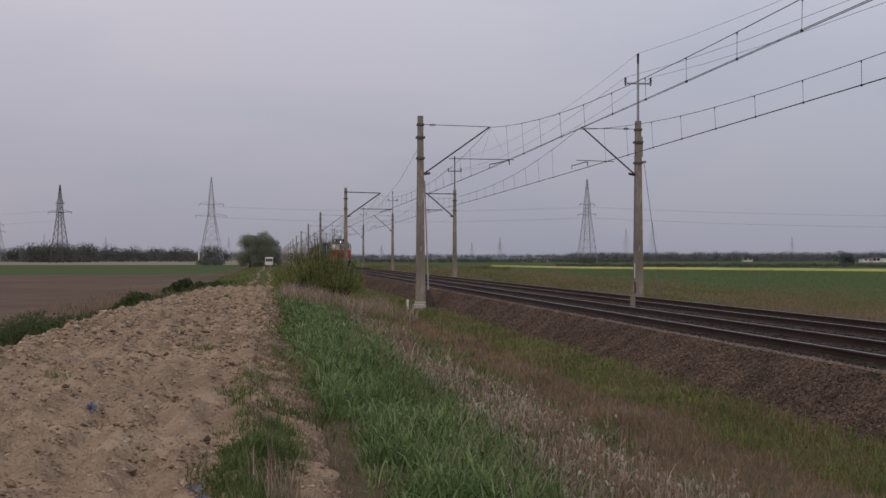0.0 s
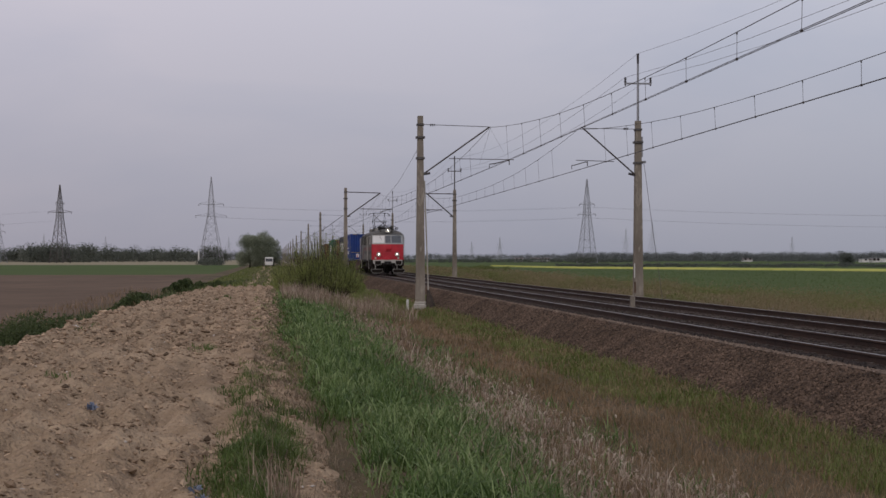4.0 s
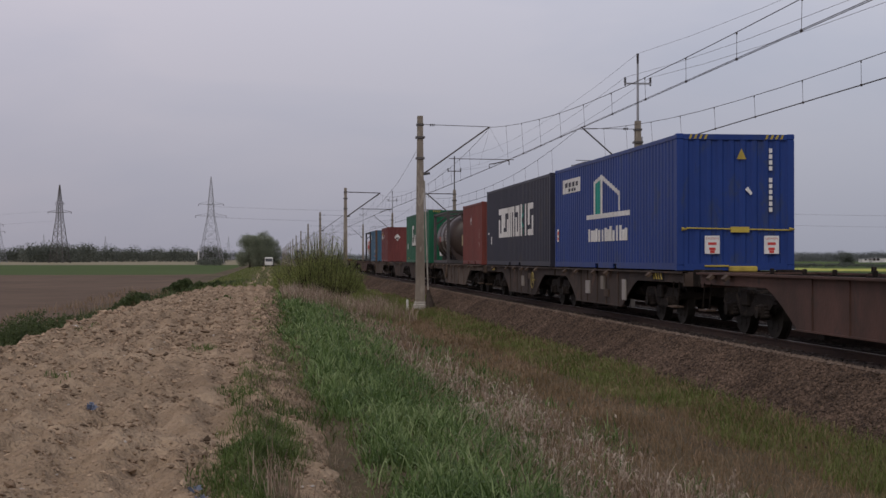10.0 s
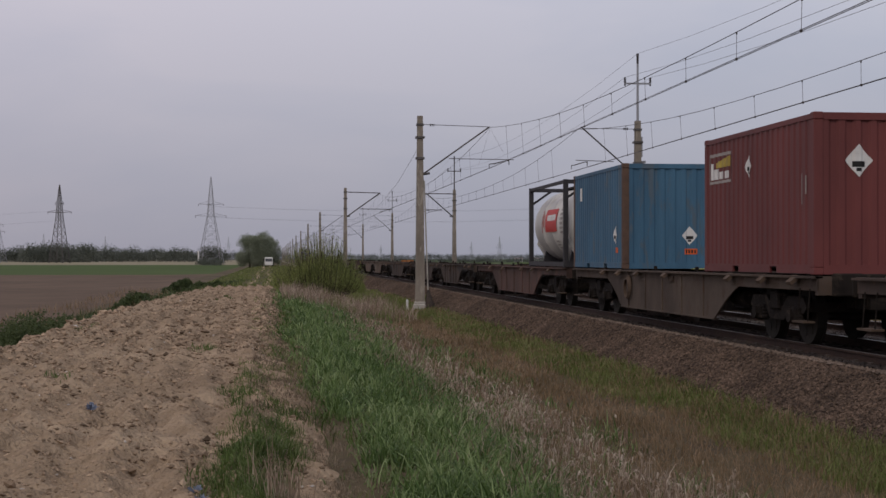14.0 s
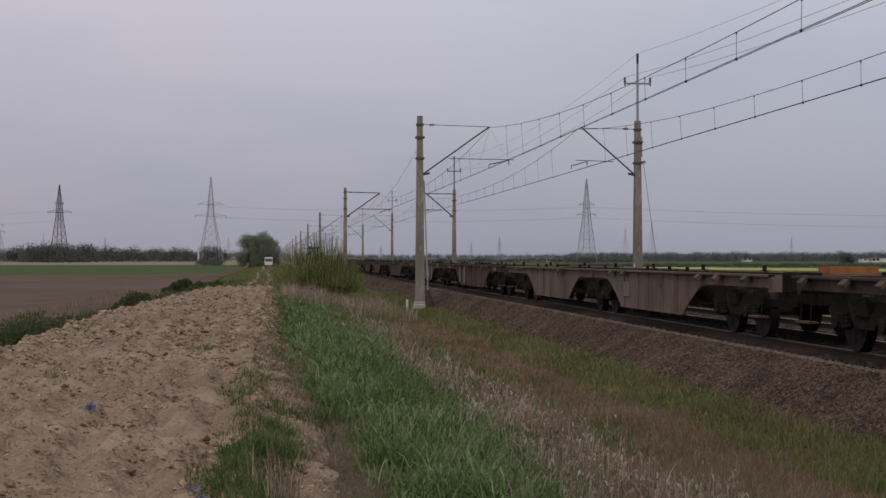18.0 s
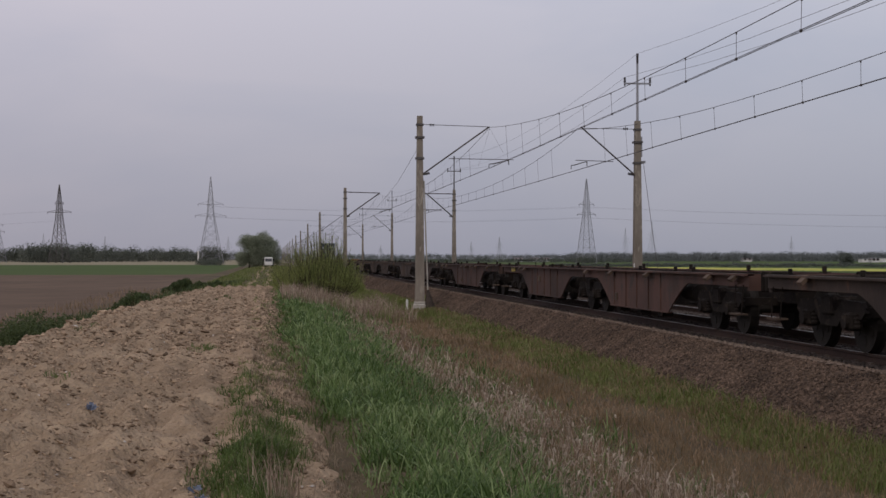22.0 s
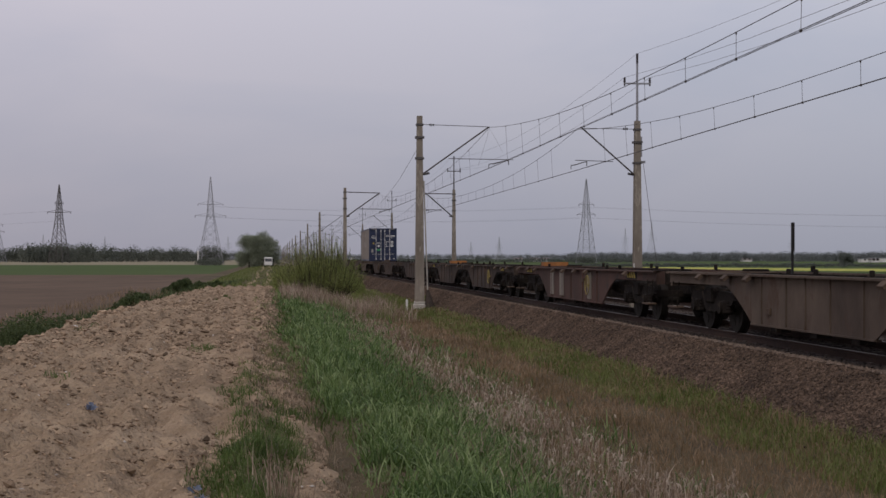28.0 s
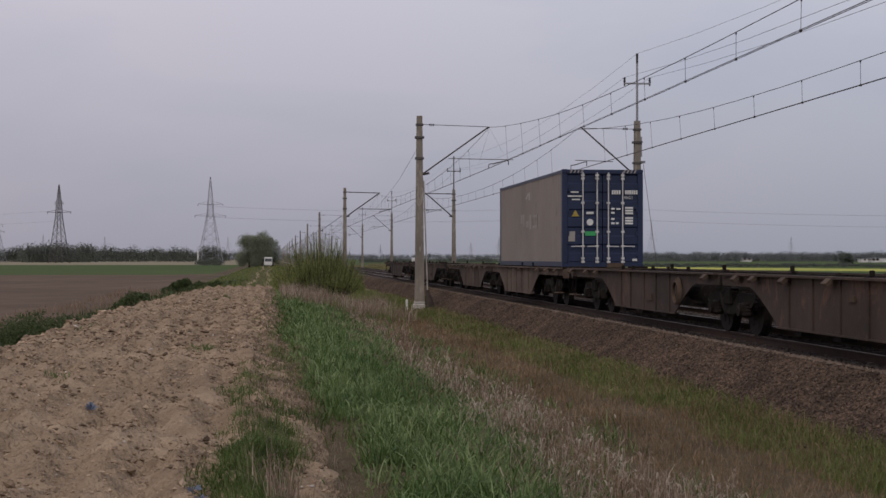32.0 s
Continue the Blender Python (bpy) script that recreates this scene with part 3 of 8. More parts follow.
def make_bed():
    prof = [(7.05, -0.86), (7.25, -0.80), (8.20, -0.18), (8.38, -0.15), (8.53, -0.20), (9.0, -0.19), (10.46, -0.17), (10.9, -0.16), (11.7, -0.24), (12.6, -0.26),
            (14.9, -0.26), (15.2, -0.24), (16.2, -0.85), (16.4, -0.95)]
    ys = [-60, -20, 0] + [5 * 1.06 ** i for i in range(100)] + [2400, 4000]
    v, f = [], []
    for y in ys:
        for k, (x, z) in enumerate(prof):
            w = 0.012 * math.sin(y * 1.3 + k) if 0 < k < 3 else 0
            v.append((x + w, y, z))
    n = len(prof)
    for j in range(len(ys) - 1):
        for i in range(n - 1):
            f.append((j * n + i, j * n + i + 1, (j + 1) * n + i + 1, (j + 1) * n + i))
    ob = soup("track_bed", v, f, M_BALLAST, False)
    ob.data.materials.append(M_OILY)
    ob.data.polygons.foreach_set("material_index", [1 if 3 <= k % (n - 1) <= 10 else 0 for k in range(len(f))])
    tagged(ob, "brown crushed stone bed under two railway tracks", "track bed", kind="structure")


make_bed()


def ballast_stones():
    n = 84000
    y = 15.5 * (95 / 15.5) ** rng.uniform(0, 1, n)
    u = rng.uniform(0, 1, n)
    x = 7.0 + 1.36 * u + rng.normal(0, 0.03, n)
    z = np.interp(x, [6.8, 7.05, 7.25, 8.22, 8.40, 8.55, 8.7], [-0.9, -0.86, -0.80, -0.18, -0.15, -0.20, -0.20])
    size = rng.uniform(0.018, 0.040, n) * np.where(y > 40, 1.3, 1.0)
    ob = lumps("ballast_stones", np.stack([x, y, z + 0.012], 1), size, M_STONE, 0.9)
    tagged(ob, "brown crushed stones of the ballast shoulder", "ballast", kind="stuff")
    n = 15000
    y = rng.uniform(90, 175, n)
    x = 7.0 + 1.36 * rng.uniform(0, 1, n)
    z = np.interp(x, [6.8, 7.05, 7.25, 8.22, 8.40, 8.55], [-0.9, -0.86, -0.80, -0.18, -0.15, -0.20])
    ob = lumps("far_ballast_stones", np.stack([x, y, z + 0.012], 1), rng.uniform(0.03, 0.055, n), M_STONE, 0.9)
    tagged(ob, "brown crushed stones further along the ballast shoulder", "ballast", kind="stuff")
    n = 3000
    y = 16 * (95 / 16) ** rng.uniform(0, 1, n)
    x = 8.34 + rng.normal(0, 0.05, n)
    ob = lumps("crest_stones", np.stack([x, y, np.full(n, -0.135)], 1), rng.uniform(0.025, 0.045, n), M_CREST, 0.9)
    tagged(ob, "paler stones along the crest of the ballast", "ballast", kind="stuff")
    n = 14000
    y = 18 * (90 / 18) ** rng.uniform(0, 1, n)
    x = rng.choice([0, 1, 2], n, p=[0.4, 0.35, 0.25])
    x = np.where(x == 0, np.where(rng.uniform(0, 1, n) < 0.4, rng.uniform(8.46, 8.9, n), rng.uniform(9.1, 10.4, n)), np.where(x == 1, rng.uniform(10.6, 12.8, n), rng.uniform(13.1, 15.1, n)))
    z = np.interp(x, [8.4, 9.0, 10.9, 11.7, 12.6, 15.2], [-0.14, -0.17, -0.16, -0.24, -0.26, -0.24]) + 0.01
    ob = lumps("ballast_between", np.stack([x, y, z], 1), rng.uniform(0.025, 0.045, n), M_OILSTONE, 0.9)
    tagged(ob, "dark oil-stained stones lying between the rails", "ballast", kind="stuff")
    n = 700
    y = 17 * (60 / 17) ** rng.uniform(0, 1, n)
    x = rng.uniform(6.3, 7.15, n)
    ob = lumps("strayed_stones", np.stack([x, y, ground_z(x, y) + 0.02], 1), rng.uniform(0.02, 0.04, n), M_STONE, 0.9)
    tagged(ob, "crushed stones strayed into the grass", "ballast", kind="stuff")


ballast_stones()


def rail_mesh(y0, y1, head):
    bm = B()
    if head:
        slab(bm, [(-0.018, -0.004), (0.018, -0.004), (0.018, -0.001), (0.012, 0.0), (-0.012, 0.0), (-0.018, -0.001)], y0, y1, "y")
    else:
        slab(bm, [(-0.07, -0.160), (0.07, -0.160), (0.07, -0.150), (0.012, -0.135), (0.009, -0.05), (0.034, -0.038), (0.034, -0.014), (0.026, -0.0045),
                  (-0.026, -0.0045), (-0.034, -0.014), (-0.034, -0.038), (-0.009, -0.05), (-0.012, -0.135), (-0.07, -0.150)], y0, y1, "y")
    return bm


def make_track(name, x, z, label):
    t = thing(name, label, "railway track", kind="structure", at=pose(x, 0, z))
    for s in (-1, 1):
        r = part("rail", rail_mesh(-60, 2300, False), M_RAIL, t)
        r.matrix_basis = pose(0.7525 * s, 0, 0)
        h = part("running_surface", rail_mesh(-60, 2300, True), M_RAILTOP, r, "bright worn top of the rail")
    bm = B()
    bx(bm, -1.25, 1.25, -0.13, 0.13, -0.33, -0.15, 0.02)
    for s in (-1, 1):
        for k in (-1, 1):
            bx(bm, 0.7525 * s + 0.1 * k - 0.03, 0.7525 * s + 0.1 * k + 0.03, -0.05, 0.05, -0.15, -0.12)
    first = part("sleeper", bm, M_SLEEPER, t)
    first.matrix_basis = pose(0, 15.0, 0)
    for i in range(1, 150):
        piece("sleeper", first.data, t, pose(0, 15 + 0.6 * i, 0.004 * math.sin(i * 2.3)))
    bm = B()
    for i in range(150, 420):
        bx(bm, -1.25, 1.25, 15 + 0.6 * i - 0.13, 15 + 0.6 * i + 0.13, -0.33, -0.15)
    for i in range(-60, 0):
        bx(bm, -1.25, 1.25, 15 + 0.6 * i - 0.13, 15 + 0.6 * i + 0.13, -0.33, -0.15)
    rest = part("far_sleepers", bm, M_SLEEPER, t)
    rest["kind"] = "stuff"


make_track("track_near", NEAR, 0.0, "railway track with worn bright rails on brown ballast")
make_track("track_far", FAR, FAR_DROP, "second railway track beyond the first on brown ballast")

SPAN = 71.0
MAST0 = 67.0
MASTS = [MAST0 + SPAN * i for i in range(-1, 14)]
NEAR_MAST, FAR_MAST = 6.56, 16.36


def mast_body(bm, h, w0, w1, z0):
    """A tapered concrete post of H-like section: two flanges and a thinner web."""
    def sec(w, z):
        o = w * 0.33
        return [bm.verts.new((x, y, z)) for x, y in ((-w, -w), (w, -w), (w, -o), (w * 0.72, -o * 0.8), (w * 0.72, o * 0.8), (w, o), (w, w), (-w, w), (-w, o), (-w * 0.72, o * 0.8), (-w * 0.72, -o * 0.8), (-w, -o))]
    a, b = sec(w0, z0), sec(w1, h)
    for i in range(12):
        bm.faces.new((a[i], a[(i + 1) % 12], b[(i + 1) % 12], b[i]))
    bm.faces.new(a[::-1])
    bm.faces.new(b)


def make_mast(side, x, y, tall, detail, far=False):
    """A catenary mast. side 1: its arm reaches to +x, -1: to -x."""
    if side > 0:
        label = "tapered concrete railway mast with one slanted cantilever arm"
    else:
        label = "concrete railway mast with steel extension and crossarm on top"
    t = thing("catenary_mast", label, "railway mast", "catenary masts", at=pose(x, y, 0))
    reach = (NEAR - x) if side > 0 else (FAR - x)
    top = 7.80 if side > 0 else 7.62
    bm = B()
    mast_body(bm, top, 0.205, 0.12, -0.7)
    part("post", bm, M_CONC, t)
    bm = B()
    bx(bm, -0.29, 0.25, -0.29, 0.25, -1.05, -0.60, 0.05)
    bx(bm, -0.235, 0.235, -0.235, 0.235, -0.60, -0.50, 0.02)
    part("foundation", bm, M_PALECONC, t, "pale concrete foundation block")
    s = 1 if side > 0 else -1
    bm = B()
    rod(bm, (0.14 * s, 0, 5.2), (reach * 0.985, 0, 7.33), 0.055 if far else 0.034, 8)
    part("cantilever_tube", bm, M_STEEL, t)
    bm = B()
    rod(bm, (0.06 * s, 0, 5.17), (0.42 * s, 0, 5.24), 0.045, 8)
    for k in range(4):
        rod(bm, ((0.2 + 0.07 * k) * s, 0, 5.195 + 0.015 * k), ((0.225 + 0.07 * k) * s, 0, 5.2 + 0.015 * k), 0.065, 8)
    part("foot_insulator", bm, M_INSUL, t)
    bm = B()
    rod(bm, (0.1 * s, 0, 7.42 if side > 0 else 7.25), (reach, 0, 7.34 if side > 0 else 7.27), 0.04 if far else 0.014, 6)
    part("tie_rod", bm, M_STEEL, t)
    bm = B()
    for k in range(3):
        rod(bm, ((0.45 + 0.08 * k) * s, 0, 7.4 if side > 0 else 7.26), ((0.49 + 0.08 * k) * s, 0, 7.4 if side > 0 else 7.26), 0.055, 8)
    part("tie_insulator", bm, M_INSUL, t)
    bm = B()
    a0 = 0.41 * reach if side > 0 else reach * 0.42
    rod(bm, (a0, 0, 5.90 if side > 0 else 5.78), (reach * 1.34 if side > 0 else reach * 1.08, 0, 5.87 if side > 0 else 5.83), 0.032 if far else 0.016, 6)
    part("registration_tube", bm, M_STEEL, t)
    bm = B()
    e = reach * 1.27 if side > 0 else reach * 0.88
    zz = 5.86 if side > 0 else 5.79
    chain(bm, [(e, 0, zz), (e, 0, zz - 0.22)], 0.02, 6)
    dx = -0.9 if side > 0 else -0.72
    chain(bm, [(e, 0, zz - 0.05), (e - 0.12 * abs(dx), 0, zz - 0.03), (e + 0.75 * dx, 0, zz - 0.17), (e + dx, 0, zz - 0.2), (e + dx, 0, zz - 0.36)], 0.022, 6)
    part("steady_arm", bm, M_STEEL, t)
    for z, w in ((top - 0.97, 0.2), (top - 1.9, 0.19), (top - 0.4, 0.16)):
        bm = B()
        bx(bm, -w, w, -w, w, z - 0.04, z + 0.05)
        part("clamp_band", bm, M_STEEL, t)
    if tall:
        bm = B()
        rod(bm, (0, 0, top - 0.5), (0, 0, 10.62), 0.06, 8, 0.045)
        part("steel_extension", bm, M_STEEL if far else M_GALV, t)
        bm = B()
        bx(bm, -0.62, 0.62, -0.035, 0.035, 9.27, 9.34)
        part("crossarm", bm, M_STEEL if far else M_GALV, t)
        for k in (-0.58, 0.58):
            bm = B()
            rod(bm, (k, 0, 9.2), (k, 0, 9.58), 0.035, 8)
            for j in range(3):
                rod(bm, (k, 0, 9.36 + 0.08 * j), (k, 0, 9.40 + 0.08 * j), 0.06, 8)
            part("pin_insulator", bm, M_INSUL, t)
        bm = B()
        rod(bm, (0, 0, 10.2), (0, 0, 10.66), 0.05, 8, 0.06)
        part("top_insulator", bm, M_INSUL, t)
    if detail:
        bm = B()
        if side > 0:
            rod(bm, (0.35, -0.1, 0.0), (0.18, -0.1, 4.9), 0.032, 8)
            part("cable_pipe", bm, M_PALECONC, t, "pale upright cable pipe")
            bm = B()
            rod(bm, (0.44, -0.1, -0.95), (0.36, -0.1, 0.02), 0.29, 10, 0.06)
            part("cable_cover", bm, M_SLEEPER, t, "dark cover over the cables at the foot")
        else:
            chain(bm, [(0.24, -0.1, 5.8), (0.2, -2.0, 2.4), (0.14, -4.1, -0.9)], 0.011, 5)
            part("stay_wire", bm, M_WIRE, t)
            bm = B()
            bx(bm, 0.12, 0.36, -0.07, 0.07, 5.72, 5.82)
            bx(bm, 0.1, 0.2, -0.1, 0.1, 6.0, 6.9)
            part("disconnector_box", bm, M_GALV, t)
            bm = B()
            bx(bm, -0.235, -0.19, -0.24, -0.21, 0.55, 1.2, 0.008)
            part("pale_plate", bm, M_WHITE, t, "narrow white strip along the post")
            # added block that stands in for a dark stain low on the post
            bm = B()
            bx(bm, -0.235, -0.15, -0.26, -0.205, -0.12, 0.38, 0.02)
            part("cable_box", bm, M_RUSTPOST, t, "small rusty-coloured box for a dark stain on the post")
    return t


for i, y in enumerate(MASTS):
    make_mast(1, NEAR_MAST, y - (1.7 if i == 2 else 0), False, i == 1, i == 2)
    make_mast(-1, FAR_MAST, y - (0.6 if i < 2 else 2.8 if i < 4 else 6.5), True, i == 1, i == 2)


def sag(t, low, high, power=2.3):
    return low + (high - low) * abs(2 * t - 1) ** power


def make_wires(x, z0, low, high, contact, phase, rise, label):
    """Overhead line of one track: carrying cable, two contact wires, droppers."""
    t = thing("overhead_line", label, "overhead line", "overhead lines")
    msg, con, con2, drops, stitch = B(), B(), B(), B(), B()
    rest = drops
    mp, cp, cp2 = [], [], []

    def cable(i, u):
        """Height of the carrying cable; over the first span it hangs higher."""
        return sag(u, low, high) + z0 + (0.48 * max(0.0, 0.75 - u) if i == 0 else 0.0)

    for i, y in enumerate(MASTS[:-1]):
        for k in range(18):
            u = k / 18
            yy = y + SPAN * u
            mp.append((x, yy, cable(i, u)))
            zig = 0.10 * (1 - 2 * u) * (1 if i % 2 else -1)
            up = rise * (1 - u) if i == 0 else -0.03 * math.sin(math.pi * u)
            cp.append((x + zig - 0.045, yy, contact + z0 + up))
            cp2.append((x + zig + 0.045, yy, contact + z0 + up + 0.012))
            yd = y + SPAN * (k + phase) / 18
            ud = (yd - y) / SPAN
            if 0.05 < ud < 0.95:
                zg = 0.10 * (1 - 2 * ud) * (1 if i % 2 else -1)
                if i < 3:
                    drops = B()
                rod(drops, (x, yd, cable(i, ud)), (x + zg, yd, contact + z0 + (rise * (1 - ud) if i == 0 else -0.02)), 0.006 if i < 3 else 0.004, 4)
                bx(drops, x - 0.012, x + 0.012, yd - 0.02, yd + 0.02, cable(i, ud) - 0.05, cable(i, ud) + 0.01)
                zc = contact + z0 + (rise * (1 - ud) if i == 0 else -0.02)
                bx(drops, x + zg - 0.02, x + zg + 0.02, yd - 0.025, yd + 0.025, zc - 0.025, zc + 0.03)
                if i < 3:
                    part("dropper", drops, M_WIRE, t)
        if i == 2:
            drops = rest
        for s in (-1, 1):
            if x > 11 and i == 1:
                continue
            rod(stitch, (x, y, high + z0 - 0.05), (x + 0.1 * s, y + 4.5 * s, contact + z0 + 0.35), 0.004, 4)
    chain(msg, mp, 0.010, 5)
    chain(con, cp, 0.0085, 5)
    chain(con2, cp2, 0.0085, 5)
    part("carrying_cable", msg, M_WIRE, t)
    part("contact_wire", con, M_WIRE, t)
    part("contact_wire", con2, M_WIRE, t)
    d = part("far_droppers", rest, M_WIRE, t)
    d["kind"] = "stuff"
    part("stitch_wires", stitch, M_WIRE, t)


make_wires(NEAR, 0, 6.08, 7.32, 5.53, 0.83, 0.20, "thin dark overhead wires with droppers above the near track")
make_wires(FAR, FAR_DROP, 6.06, 7.35, 5.54, 0.63, 0.10, "thin dark overhead wires with droppers above the second track")


def make_feeders():
    for dx, z, r in ((-0.58, 9.58, 0.008), (0.58, 9.58, 0.008), (0.0, 10.66, 0.007)):
        bm = B()
        pts = []
        for y in MASTS[:-1]:
            for k in range(8):
                u = k / 8
                pts.append((FAR_MAST + dx, y - 0.6 + SPAN * u, sag(u, z - 1.1, z, 2)))
        chain(bm, pts, r, 5)
        w = part("feeder_wire", bm, M_FARWIRE)
        tagged(w, "thin feeder wire strung over the mast tops", "wire", "feeder wires")
    bm = B()
    chain(bm, [(NEAR_MAST, MAST0, 6.5), (7.5, 90, 6.0), (9.3, MAST0 + SPAN, 5.75)], 0.008, 5)
    tagged(part("anchor_wire", bm, M_WIRE), "wire running from a mast down to the overhead line", "wire")


make_feeders()


def make_posts():
    bm = B()
    bx(bm, -0.05, 0.05, -0.05, 0.05, -0.3, 0.46, 0.02)
    p = part("marker_post", bm, M_WHITE)
    p.matrix_basis = pose(5.92, 66.2, -0.85)
    tagged(p, "short white concrete marker post in the grass", "post", "marker posts")
    bm = B()
    bx(bm, -0.035, 0.035, -0.035, 0.035, -0.3, 0.55, 0.012)
    bx(bm, -0.045, 0.045, -0.045, 0.045, 0.42, 0.55)
    p = part("marker_post", bm, M_STUBBLE)
    p.matrix_basis = pose(20.4, 56.0, -1.02)
    tagged(p, "small weathered marker post in dry grass", "post", "marker posts")
    bm = B()
    bx(bm, -0.08, 0.08, -0.06, 0.06, -0.2, 0.38, 0.02)
    p = part("marker_post", bm, M_CONC)
    p.matrix_basis = pose(12.25, 50.5, -0.25)
    tagged(p, "short grey concrete marker post between the tracks", "post", "marker posts")


make_posts()


# ---- plants ----
def blob(gen, n):
    """Places scattered through a rounded clump, with no strays far out."""
    v = gen.normal(0, 1, (n, 3))
    r = np.linalg.norm(v, axis=1)
    return v / r[:, None] * (1.75 * gen.uniform(0, 1, n) ** 0.45)[:, None]


def leaf_cloud(C, size):
    """Leaf-like folded pairs of triangles at the places C, turned at random."""
    n = len(C)
    u = rng.normal(0, 1, (n, 3))
    u /= np.linalg.norm(u, axis=1)[:, None]
    v = rng.normal(0, 1, (n, 3))
    v -= (v * u).sum(1)[:, None] * u
    v /= np.linalg.norm(v, axis=1)[:, None]
    s = size[:, None]
    w = np.cross(u, v)
    V = np.stack([C - u * s, C + v * s * 0.5 + w * s * 0.15, C + u * s, C - v * s * 0.5 + w * s * 0.15], 1).reshape(-1, 3)
    b = np.arange(n) * 4
    F = np.concatenate([np.stack([b, b + 1, b + 2], 1), np.stack([b, b + 2, b + 3], 1)])
    return V, F


def grass(name, P, h, w, lean, mat, label, cat="grass"):
    """Arching tapering blades, three quads and a tip each, at the places P; lean over height says how far they droop."""
    n = len(P)
    a = rng.uniform(0, 6.283, n)
    d = np.stack([np.cos(a), np.sin(a)], 1)
    tw = a + 1.571 + rng.normal(0, 0.5, n)
    side = np.stack([np.cos(tw), np.sin(tw)], 1)
    bend = lean / np.maximum(h, 0.01)
    th = rng.uniform(0, 0.30, n) * np.minimum(1, bend * 2)
    step = h * 1.12 / 4
    r, z = np.zeros(n), np.zeros(n)
    rows = []
    for k, ww in enumerate((0.8, 1.0, 0.8, 0.45, 0.0)):
        mid = P + np.concatenate([d * r[:, None], z[:, None]], 1)
        if k < 4:
            half = np.concatenate([side * (0.5 * ww * w)[:, None], np.zeros((n, 1))], 1)
            rows += [mid - half, mid + half]
        else:
            rows.append(mid)
        r = r + step * np.sin(th)
        z = z + step * np.cos(th)
        th = np.minimum(th + bend * (0.35 + 0.22 * k), 2.5)
    V = np.stack(rows, 1).reshape(-1, 3)
    base = np.arange(n) * 9
    faces = []
    for q in ((0, 1, 3, 2), (2, 3, 5, 4), (4, 5, 7, 6)):
        faces += np.stack([base + i for i in q], 1).tolist()
    faces += np.stack([base + 6, base + 7, base + 8], 1).tolist()
    ob = soup(name, V, faces, mat)
    return tagged(ob, label, cat, kind="stuff")


def spread_over(n, y0, y1, fx, power=1.0):
    y = y0 * (y1 / y0) ** (rng.uniform(0, 1, n) ** power)
    lo, hi = fx(y)
    x = lo + (hi - lo) * rng.uniform(0, 1, n)
    return x, y


def clumped(x, y, scale, seed, keep):
    """Keeps plants in patches."""
    v = np.array([noise.noise(Vector((a * scale, b * scale * 0.6, seed))) for a, b in zip(x, y)])
    m = v > keep
    return x[m], y[m]


def at_ground(x, y, sink=0.02):
    return np.stack([x, y, dirt_z(x, y) - sink], 1)


def scaled(y, a):
    """Blade widths grow a little with distance, where single blades can no longer be told apart."""
    return a * np.clip(y / 16, 1, 4)


def tufts(name, x, y, per, hmin, hmax, w, mat, label, spread=0.07, droop=(0.2, 1.1), cat="grass"):
    """Tufts: blades that spring from one place and arch outward."""
    n = len(x)
    k = np.repeat(np.arange(n), per)
    m = len(k)
    hh = (hmin + (hmax - hmin) * rng.uniform(0, 1, n))[k] * rng.uniform(0.55, 1.1, m)
    far = np.clip(y[k] / 16, 1, 3)
    bx0, by0 = x[k] + rng.normal(0, spread, m) * far ** 0.5, y[k] + rng.normal(0, spread * 1.5, m) * far ** 0.5
    P = at_ground(bx0, by0)
    lean = hh * rng.uniform(droop[0], droop[1], m)
    return grass(name, P, hh, w * far * rng.uniform(0.6, 1.35, m), lean, mat, label, cat)


def thinned(x, y, centre, half, seed, scale=0.7, bias=0.0):
    """Keeps places near a wandering line across x, fading out to both sides, in patches."""
    keep = []
    for a, b, c, hw in zip(x, y, centre, half):
        v = noise.noise(Vector((a * scale, b * scale * 0.5, seed))) * 0.9 + bias
        keep.append(v > ((a - c) / hw) ** 2 - 0.72)
    keep = np.array(keep)
    return x[keep], y[keep]


